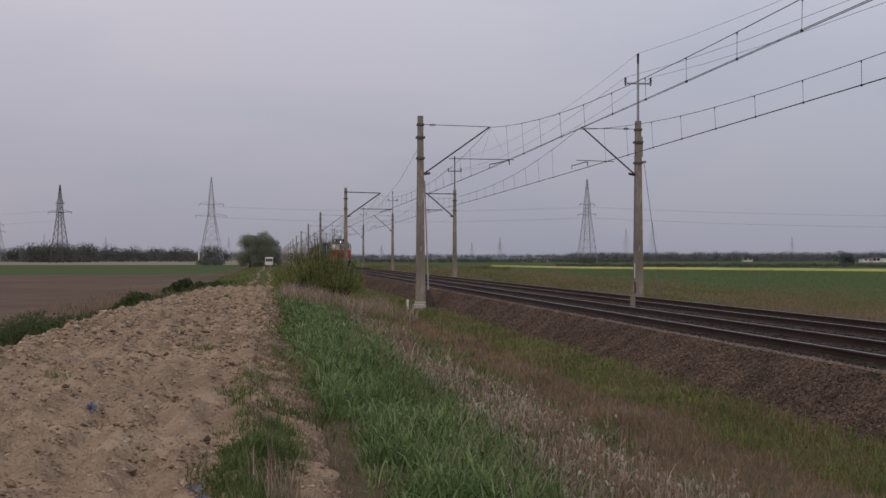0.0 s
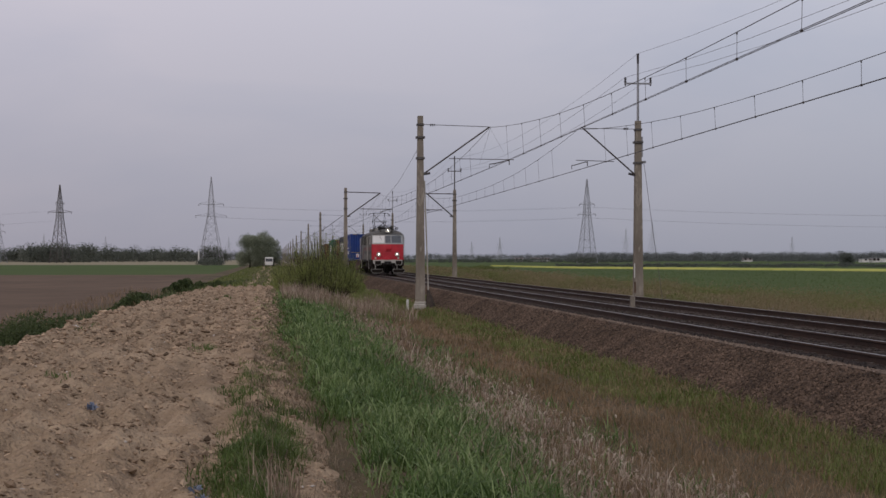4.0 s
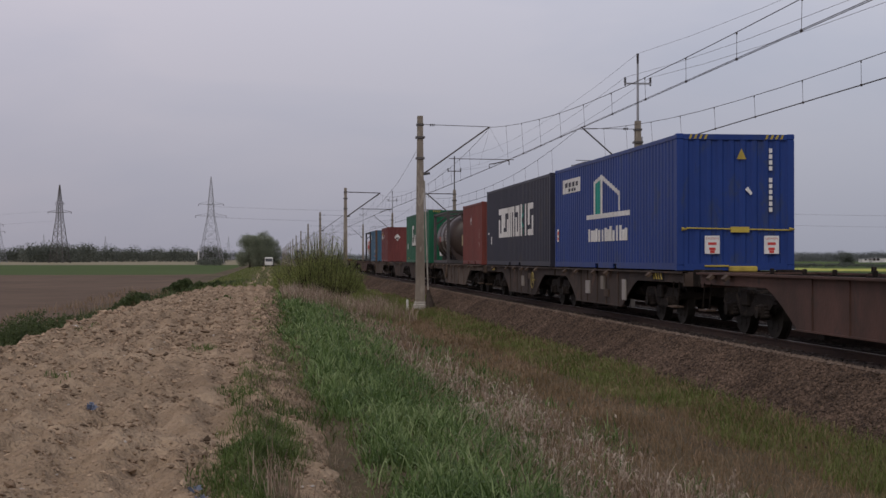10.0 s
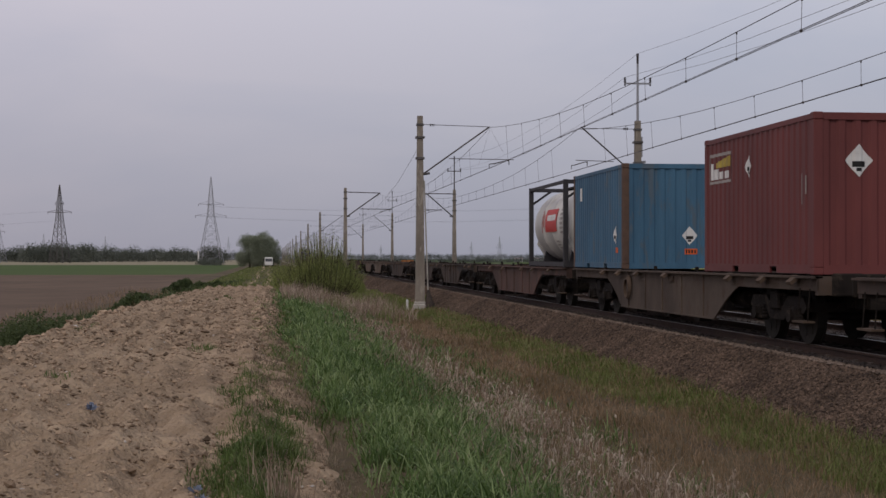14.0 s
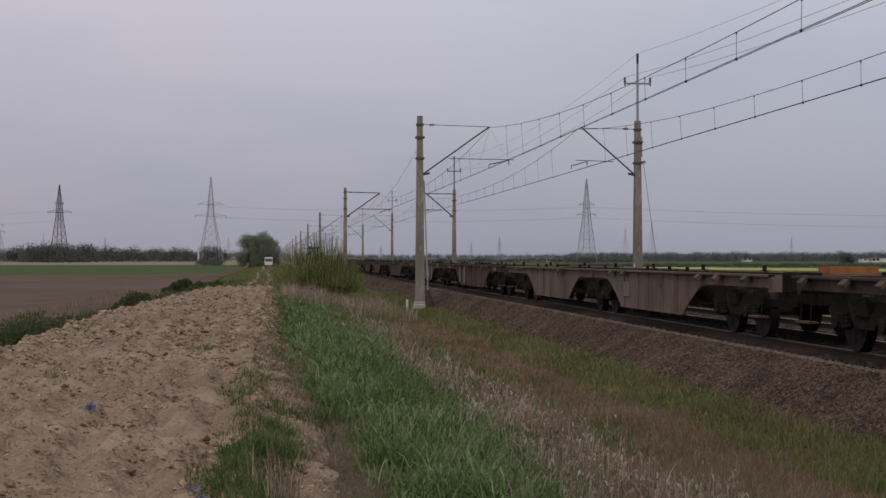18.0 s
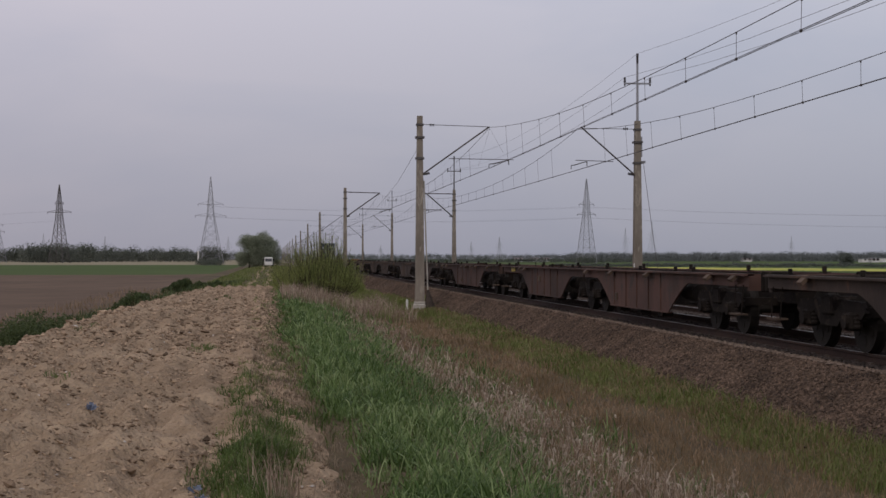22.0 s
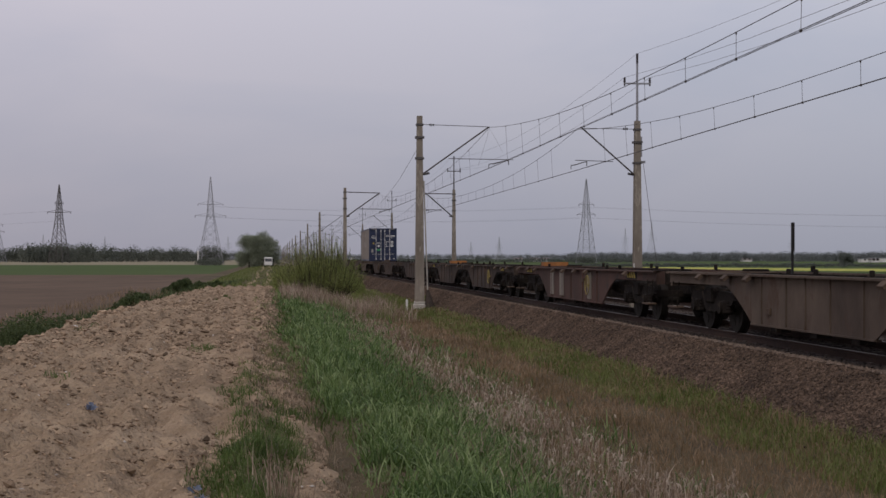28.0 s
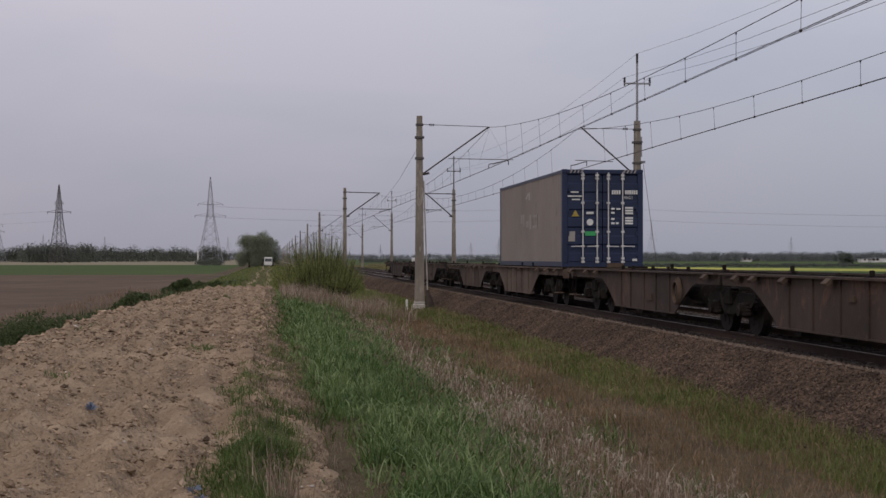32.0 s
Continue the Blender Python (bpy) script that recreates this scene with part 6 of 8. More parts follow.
def tank_container(label, shell, frame, q, logo):
    """A cylindrical tank with dished ends inside a steel frame."""
    t = thing("tank_container", label, "tank container", "containers on the train")
    H, L, w = 2.591, 6.058, 1.219
    bm = B()
    n = 40
    R = 1.14
    ringsv = []
    for y, r in ((-2.93, 0.0), (-2.90, 0.45), (-2.82, 0.78), (-2.66, 1.0), (-2.42, 1.12), (-2.2, R), (-0.7, R), (-0.69, R + 0.012), (-0.64, R + 0.012), (-0.63, R),
                 (0.9, R), (0.91, R + 0.012), (0.96, R + 0.012), (0.97, R), (2.2, R), (2.42, 1.12), (2.66, 1.0), (2.82, 0.78), (2.90, 0.45), (2.93, 0.0)):
        if r == 0:
            ringsv.append([bm.verts.new((0, y, 1.31))])
        else:
            ringsv.append([bm.verts.new((r * math.cos(6.28319 * i / n), y, 1.31 + r * math.sin(6.28319 * i / n))) for i in range(n)])
    for a, b in zip(ringsv, ringsv[1:]):
        for i in range(n):
            if len(a) == 1:
                bm.faces.new((a[0], b[i], b[(i + 1) % n]))
            elif len(b) == 1:
                bm.faces.new((a[i], a[(i + 1) % n], b[0]))
            else:
                bm.faces.new((a[i], a[(i + 1) % n], b[(i + 1) % n], b[i]))
    part("tank_shell", bm, shell, t, smooth=True)
    for sy in (-1, 1):
        y0, y1 = sorted((sy * L / 2, sy * (L / 2 - 0.15)))
        for sx in (-1, 1):
            x0, x1 = sorted((sx * w, sx * (w - 0.14)))
            bm = B()
            bx(bm, x0, x1, y0, y1, 0, H, 0.012)
            p = part("corner_post", bm, frame, t)
        bm = B()
        bx(bm, -w + 0.14, w - 0.14, y0 + 0.02, y1 - 0.02, H - 0.13, H - 0.01)
        part("end_beam", bm, frame, t)
        bm = B()
        bx(bm, -w + 0.14, w - 0.14, y0 + 0.02, y1 - 0.02, 0.01, 0.17)
        part("end_beam", bm, frame, t)
        for sx in (-1, 1):
            bm = B()
            rod(bm, (sx * (w - 0.1), sy * (L / 2 - 0.08), H - 0.55), (sx * 0.45, sy * (L / 2 - 0.08), H - 0.08), 0.04, 6)
            part("corner_brace", bm, frame, t)
    for sx in (-1, 1):
        x0, x1 = sorted((sx * (w - 0.01), sx * (w - 0.1)))
        bm = B()
        bx(bm, x0, x1, -L / 2 + 0.15, L / 2 - 0.15, 0.03, 0.16)
        part("bottom_rail", bm, frame, t)
        bm = B()
        bx(bm, x0, x1, -L / 2 + 0.15, L / 2 - 0.15, H - 0.11, H - 0.02)
        part("top_rail", bm, frame, t)
    for sy in (-1, 1):
        bm = B()
        slab(bm, [(-0.9, 0.1), (0.9, 0.1), (0.75, 0.75), (-0.75, 0.75)], sy * 2.15 - 0.04, sy * 2.15 + 0.04, "y")
        part("saddle", bm, frame, t)
        bm = B()
        slab(bm, [(-0.62, 0.12), (0.62, 0.12), (1.02, 0.72), (0.94, 1.0), (-0.94, 1.0), (-1.02, 0.72)], sy * 2.60, sy * 2.52, "y")
        part("end_skirt", bm, shell, t, "flared skirt carrying the tank's end")
    bm = B()
    bx(bm, -0.3, 0.3, -2.6, 2.6, H - 0.10, H - 0.06)
    part("walkway", bm, frame, t)
    bm = B()
    rod(bm, (0, 0, 2.4), (0, 0, H - 0.02), 0.26, 16)
    part("manhole", bm, frame, t)

    def curved(name, y0, y1, a0, a1, mat, lab=""):
        bm = B()
        k = 8
        for i in range(k):
            p, q2 = a0 + (a1 - a0) * i / k, a0 + (a1 - a0) * (i + 1) / k
            v = [bm.verts.new((-(R + 0.018) * math.cos(a), y, 1.31 + (R + 0.018) * math.sin(a))) for a, y in ((p, y0), (p, y1), (q2, y1), (q2, y0))]
            bm.faces.new(v)
        part(name, bm, mat, t, lab)
    if logo == "brown":
        curved("red_emblem", 0.42, 0.75, -0.18, 0.05, M_REDPAINT, "small red emblem on the tank")
        for k in range(5):
            curved("name_bar", 0.36 - 0.28 * k, 0.16 - 0.28 * k, -0.18, 0.02, M_FADED)
        for k in range(5):
            curved("notice_line", -1.75, -2.15, 0.30 - 0.13 * k, 0.22 - 0.13 * k, M_FADED)
        curved("label", 0.2, -0.1, -0.55, -0.4, M_PLATE)
        curved("label", -0.15, -0.45, -0.62, -0.45, M_PLATE)
        curved("label", 2.2, 2.05, -0.3, -0.2, M_PLATE)
        bm = B()
        bx(bm, -0.48, 0.32, -3.0, -2.97, 0.88, 1.40)
        part("notice_board", bm, M_PAPER, t, "blank tan notice board")
        words(t, "22K2", -0.08, -2.93, 2.06, 0.15, M_WHITE, "white stencilled size code")
        bm = B()
        for k in range(8):
            bx(bm, -0.36 + 0.075 * k, -0.31 + 0.075 * k, -2.93, -2.92, 2.17, 2.27)
        part("number_bars", bm, M_WHITE, t)
        bm = B()
        slab(bm, [(0.5, 1.48), (0.82, 1.46), (0.67, 1.78)], -2.90, -2.86, "y")
        part("warning_triangle", bm, M_YELLOW, t)
        bm = B()
        slab(bm, [(-0.45, 2.15), (0.75, 2.1), (0.62, 2.5), (-0.5, 2.52)], -2.90, -2.55, "y")
        part("end_plate", bm, shell, t)
    else:
        curved("red_panel", 0.35, -1.5, -0.2, 0.42, M_REDPAINT, "orange-red rectangle on the tank")
        curved("white_lines", 0.1, -1.3, 0.10, 0.26, M_WHITE)
        curved("red_bar", 0.95, 0.88, -0.2, 0.42, M_REDPAINT)
        curved("red_bar", 0.72, 0.62, -0.05, 0.30, M_REDPAINT)
        curved("red_bar", 0.46, 0.40, -0.2, 0.42, M_REDPAINT)
        for k in range(6):
            curved("stencil_line", -2.0, -2.5, 0.40 - 0.12 * k, 0.34 - 0.12 * k, M_FADED)
        for k in range(3):
            curved("stencil_line", -0.9, -1.4, -0.45 - 0.1 * k, -0.50 - 0.1 * k, M_FADED)
    return coupled(t, q, DECK)


tank_container("brown tank in a grey steel container frame", M_TANK, M_FRAME, 76.4, "brown")

green, S, E = container("green corrugated container with white brush-like emblem", 13.716, 2.896, M_GREEN, wide=2.5)
coupled(green, 88.6, DECK)


def brush_stroke(S, c0, z0, c1, z1, w, n=7):
    """A leaning painted stroke laid down in short level steps."""
    out = []
    for k in range(n):
        c = c0 + (c1 - c0) * (k + 0.5) / n
        out.append((S, c + w / 2, c - w / 2, z0 + (z1 - z0) * k / n, z0 + (z1 - z0) * (k + 1) / n))
    return out


for name, mat, dx, dz, lab in (("emblem_shadow", M_BLACK, -0.05, -0.06, "dark shadow edge of the strokes"), ("brush_emblem", M_WHITE, 0.0, 0.0, "thick white brush-like painted strokes")):
    gs = []
    for c0, z0, c1, z1, w in ((2.75, 1.05, 2.35, 2.2, 0.24), (2.62, 2.0, 1.75, 2.22, 0.0), (2.6, 1.52, 1.95, 1.72, 0.0), (2.75, 1.02, 1.85, 1.2, 0.0), (1.72, 1.1, 1.5, 1.62, 0.19), (1.72, 1.02, 1.25, 1.2, 0.0), (1.28, 1.05, 1.0, 1.66, 0.19),
                              (0.86, 1.05, 0.62, 1.66, 0.19), (0.9, 1.02, 0.3, 1.2, 0.0), (0.36, 1.05, 0.1, 1.62, 0.19), (0.3, 1.5, -0.3, 1.68, 0.0), (-0.12, 1.05, -0.4, 1.62, 0.19), (-0.1, 1.02, -0.6, 1.18, 0.0), (-0.62, 1.05, -0.85, 1.66, 0.19),
                              (-0.85, 1.5, -1.25, 1.66, 0.0), (-1.2, 1.04, -1.42, 1.62, 0.19), (-1.2, 1.02, -1.7, 1.16, 0.0)):
        c0, c1, z0, z1 = c0 + dx, c1 + dx, z0 + dz, z1 + dz
        gs += brush_stroke(S, c0, z0, c1, z1, w) if w else [(S, c0, c1, z0, z1)]
    marks(name, mat, green, gs, lab)
marks("brush_panel", M_WHITE, green, [(S, -1.87, -1.97, 0.99, 1.95, 0.99, 2.0), (S, -3.06, -3.16, 1.30, 2.2, 1.33, 2.23), (S, -1.87, -3.16, 1.85, 1.95, 2.13, 2.23), (S, -1.87, -3.16, 0.99, 1.07, 1.33, 1.40),
                                      (S, -2.1, -2.25, 1.2, 1.75), (S, -2.4, -2.55, 1.25, 1.8), (S, -2.7, -2.85, 1.35, 1.9), (S, -2.0, -3.0, 1.62, 1.80, 1.85, 2.05)], "white framed panel beside the strokes")
marks("side_plate", M_WHITE, green, [(S, 5.4, 5.22, 0.8, 1.17)], "small white plate")
marks("side_stencil", M_YELLOW, green, [(S, 4.9, 4.7, 0.2, 0.3), (S, -6.3, -6.5, 0.2, 0.3)])
hazard_stripes(green, 13.716, 2.896, 1.25)
marks("end_notice", M_WHITE, green, [(E, -0.65, -0.33, 0.4, 0.78)], "white notice on the end wall")
marks("end_notice_bars", M_REDPAINT, green, [(E, -0.6, -0.38, 0.66, 0.73), (E, -0.56, -0.42, 0.5, 0.58)])

red2, S, E = container("dull red twenty-foot container with a small yellow emblem", 6.06, 2.591, M_RED2)
coupled(red2, 114.9, DECK)
marks("emblem_frame", M_PLATE, red2, [(S, 2.72, 1.33, 2.22, 2.28), (S, 2.72, 1.33, 1.70, 1.75), (S, 2.72, 2.66, 1.70, 2.28), (S, 1.39, 1.33, 1.70, 2.28)], "framed emblem on the side wall")
marks("emblem_yellow", M_YELLOW, red2, [(S, 2.3, 1.42, 2.0, 2.1, 2.0, 2.2)])
marks("emblem_bars", M_WHITE, red2, [(S, 2.6, 2.5, 1.78, 2.1), (S, 2.45, 2.1, 1.78, 1.98), (S, 2.05, 1.8, 1.78, 1.92), (S, 1.75, 1.48, 1.78, 1.92)])
diamond(red2, S, 0.3, 1.92, 0.18, "white diamond hazard sign")
diamond(red2, E, -0.47, 1.82, 0.23, "white diamond hazard sign")
marks("end_numbers", M_WHITE, red2, [(E, 0.63, 0.69, 2.3 - 0.13 * k, 2.38 - 0.13 * k) for k in range(11)], "column of white number bars")
marks("side_streaks", M_FADED, red2, [(S, -2.42, -2.45, 1.14, 1.64), (S, -2.62, -2.65, 1.3, 1.6)])

teal, S, E = container("faded steel-blue twenty-foot container with rusty corner posts", 6.06, 2.591, M_TEAL, post_mat=M_RUSTPOST)
coupled(teal, 127.95, DECK)
diamond(teal, S, -2.14, 0.84, 0.2, "black and white diamond hazard sign")
diamond(teal, E, 0.46, 0.82, 0.2, "black and white diamond hazard sign")
marks("orange_plate", M_ORANGE, teal, [(S, -2.15, -2.38, 0.40, 0.53), (E, 0.33, 0.66, 0.36, 0.50)], "orange plate with dark bars")
marks("plate_bars", M_BLACK, teal, [(E, 0.36 + 0.07 * k, 0.40 + 0.07 * k, 0.39, 0.47) for k in range(4)])
marks("side_plate", M_WHITE, teal, [(S, 2.11, 1.85, 1.84, 2.2)], "small white plate")

tank_container("off-white tank with a red panel in a black frame", M_CREAM, M_DFRAME, 135.45, "cream")

# 40-foot container near the train's end, its doors towards the locomotive
dark, S, E = container("dark blue container with grey-beige side and lock rods", 12.192, 2.896, M_DKBLUE, side_mat=M_GREYBEIGE, doors=True, pitch=0.28)
coupled(dark, 538.65, DECK)
DY = -6.096


def container_doors(t):
    for s in (-1, 1):
        bm = B()
        x0, x1 = sorted((s * 0.012, s * 1.06))
        pz = folds(0.17, 2.76, 0.52, 0.035, 0.42, 0.08)
        lo = [bm.verts.new((x0, DY + 0.03 + o, z)) for z, o in pz]
        hi = [bm.verts.new((x1, DY + 0.03 + o, z)) for z, o in pz]
        for i in range(len(pz) - 1):
            bm.faces.new((lo[i], lo[i + 1], hi[i + 1], hi[i]))
        d = part("door", bm, M_DKBLUE, t)
        for x in (s * 0.17, s * 0.60):
            bm = B()
            rod(bm, (x, DY - 0.015, 0.12), (x, DY - 0.015, 2.80), 0.02, 8)
            part("lock_rod", bm, M_ROD, d, "pale galvanised lock rod")
            bm = B()
            for z in (0.16, 0.26, 0.62, 1.05, 1.9, 2.62, 2.72):
                bx(bm, x - 0.05, x + 0.05, DY - 0.035, DY + 0.02, z - 0.03, z + 0.03)
            part("rod_brackets", bm, M_ROD, d)
            bm = B()
            rod(bm, (x, DY - 0.03, 0.62), (x + s * 0.36 if abs(x) > 0.4 else x + s * 0.3, DY - 0.03, 0.61), 0.016, 6)
            part("handle", bm, M_ROD, d)
        bm = B()
        for z in (0.4, 1.0, 1.7, 2.4):
            bx(bm, s * 1.05 - 0.04, s * 1.05 + 0.04, DY - 0.01, DY + 0.03, z - 0.07, z + 0.07)
        part("hinges", bm, M_DKBLUE, d)


container_doors(dark)


def flat_mark(name, mat, t, rects, y, label=""):
    bm = B()
    for x0, x1, z0, z1 in rects:
        bx(bm, x0, x1, y - 0.002, y + 0.004, z0, z1)
    return part(name, bm, mat, t, label)


fy = DY + 0.022
flat_mark("number_bars", M_WHITE, dark, [(0.28 + 0.07 * k, 0.33 + 0.07 * k, 2.16, 2.28) for k in range(4)] + [(0.68 + 0.065 * k, 0.73 + 0.065 * k, 2.16, 2.28) for k in range(6)] + [(1.12, 1.17, 2.16, 2.28)], fy, "white number bars")
words(dark, "45G1", 0.78, fy - 0.004, 2.06, 0.125, M_WHITE, "white stencilled size code")
flat_mark("data_bars", M_WHITE, dark, [(0.26, 0.36, z, z + 0.06) for z in (1.70, 1.58, 1.40, 1.27)] + [(0.42, 0.54, 1.70, 1.75), (0.4, 0.48, 1.27, 1.33)]
          + [(0.68, 0.92, z, z + 0.055) for z in (1.73, 1.65, 1.57, 1.43, 1.35, 1.27)], fy, "white bars of stencilled data")
flat_mark("emblem_bars", M_WHITE, dark, [(-1.05, -0.62, 2.08, 2.12), (-0.95, -0.72, 2.20, 2.24), (-0.92, -0.68, 1.98, 2.02)], fy, "small white emblem bars")
bm = B()
slab(bm, [(-0.93, 1.5), (-0.71, 1.5), (-0.82, 1.70)], fy - 0.003, fy + 0.003, "y")
part("warning_triangle", bm, M_YELLOW, dark)
flat_mark("white_label", M_WHITE, dark, [(-0.49, -0.27, 1.57, 1.64), (0.90, 1.04, 0.18, 0.25)], fy)
bm = B()
rod(bm, (-0.38, fy - 0.003, 1.33), (-0.38, fy + 0.003, 1.33), 0.10, 16)
part("round_label", bm, M_WHITE, dark)
flat_mark("green_label", M_MIDGREEN, dark, [(-0.53, -0.21, 0.93, 1.06)], fy, "green rectangular label")
flat_mark("grey_label", M_FADED, dark, [(-1.03, -0.83, 0.76, 1.06)], fy)
hazard_stripes(dark, 12.192, 2.896, 1.219, M_PLATE)
marks("faded_emblem", M_PLATE, dark, [(S, 0.45, -0.1, 2.2, 2.28, 2.36, 2.46), (S, -0.1, -0.5, 2.2, 2.46)], "faded pale emblem on the grey-beige side")
marks("faded_shapes", M_FADED, dark, [(S, 1.4, 1.1, 1.45, 1.75), (S, 0.9, 0.6, 1.35, 1.75), (S, 0.3, -0.1, 1.3, 1.5), (S, -0.3, -0.6, 1.22, 1.7), (S, -0.9, -1.9, 1.25, 1.34), (S, -0.9, -1.9, 1.6, 1.68), (S, -0.9, -1.05, 1.25, 1.68), (S, -1.75, -1.9, 1.25, 1.68)], "ghost of worn-off lettering shapes")
bm = B()
bx(bm, 0.13, 0.64, DY - 0.02, DY + 0.03, 0.0, 0.12)
part("rusty_plate", bm, M_LOCKS, dark, "rusty plate at the foot of the door")


# ---- wagons ----
WHEEL_R = 0.48
SPINNERS = []


def wheelset(parent, y, radius, tread=0.7525, name="wheelset", mat=M_WHEEL):
    bm = B()
    rod(bm, (-1.0, 0, 0), (1.0, 0, 0), 0.085, 10)
    for s in (-1, 1):
        prof = [(radius, 0.04), (radius - 0.06, 0.065), (radius - 0.09, 0.03), (0.16, 0.02), (0.13, 0.08)]
        rod(bm, (s * tread - 0.065, 0, 0), (s * tread + 0.065, 0, 0), radius, 24)
        rod(bm, (s * (tread - 0.09), 0, 0), (s * (tread - 0.065), 0, 0), radius + 0.028, 24)
        for k in range(6):
            a = k * 1.0472
            c = Vector((s * tread + s * 0.067, 0.6 * radius * math.cos(a), 0.6 * radius * math.sin(a)))
            rod(bm, c, c + Vector((s * 0.008, 0, 0)), 0.09 * radius / 0.48, 8)
    ob = part(name, bm, mat, parent)
    ob.matrix_basis = pose(0, y, radius)
    return ob


def spring_coil(bm, x, y, z, h, r):
    """A stubby coil spring as one ribbed stack."""
    n = 8
    prev = None
    for j in range(9):
        rr = r if j % 2 else r * 0.8
        cur = [bm.verts.new((x + rr * math.cos(6.28319 * i / n), y + rr * math.sin(6.28319 * i / n), z + h * j / 8)) for i in range(n)]
        if prev:
            for i in range(n):
                bm.faces.new((prev[i], prev[(i + 1) % n], cur[(i + 1) % n], cur[i]))
        else:
            bm.faces.new(cur[::-1])
        prev = cur
    bm.faces.new(prev)


def make_bogie(parent, y):
    """A two-axle freight bogie with cast frame, boxes and springs."""
    bm = B()
    for s in (-1, 1):
        slab(bm, [(-1.45, 0.62), (-1.3, 0.78), (-0.55, 0.80), (-0.3, 0.62), (0.3, 0.62), (0.55, 0.80), (1.3, 0.78), (1.45, 0.62), (1.3, 0.52), (0.55, 0.55), (0.35, 0.38), (-0.35, 0.38), (-0.55, 0.55), (-1.3, 0.52)], s * 0.96, s * 1.04, "x")
        bx(bm, s * 1.0 - 0.1, s * 1.0 + 0.1, -0.22, 0.22, 0.55, 0.86, 0.03)
    bx(bm, -1.0, 1.0, -0.28, 0.28, 0.5, 0.84, 0.04)
    for e in (-1.35, 1.35):
        bx(bm, -1.0, 1.0, e - 0.06, e + 0.06, 0.55, 0.70)
    bo = part("bogie", bm, M_GRIME, parent)
    bo.matrix_basis = pose(0, y, 0)
    for a in (-0.9, 0.9):
        for s in (-1, 1):
            bm = B()
            bx(bm, s * 1.0 - 0.11, s * 1.0 + 0.11, a - 0.15, a + 0.15, 0.34, 0.62, 0.04)
            rod(bm, (s * 1.0, a, WHEEL_R), (s * 1.16, a, WHEEL_R), 0.12, 10)
            part("axle_box", bm, M_GRIME, bo)
            for k in (-0.24, 0.24):
                bm = B()
                spring_coil(bm, s * 1.02, a + k, 0.38, 0.24, 0.075)
                part("spring", bm, M_GRIME, bo)
        SPINNERS.append((wheelset(bo, a, WHEEL_R), WHEEL_R, a))
    return bo


def sill_outline(b0, b1, e0, e1, low=0.27):
    """Side outline of a deep sill: shallow over the bogies, deep between b0 and b1, from e0 to e1."""
    pts = [(e0, 1.15), (e0, 0.92)]
    for k in range(6):
        s = k / 5
        pts.append((b0 - 1.55 * (1 - s), 0.92 - (0.92 - low) * (s ** 1.25)))
    for k in range(6):
        s = 1 - k / 5
        pts.append((b1 + 1.55 * (1 - s), 0.92 - (0.92 - low) * (s ** 1.25)))
    pts += [(e1, 0.92), (e1, 1.15)]
    return pts


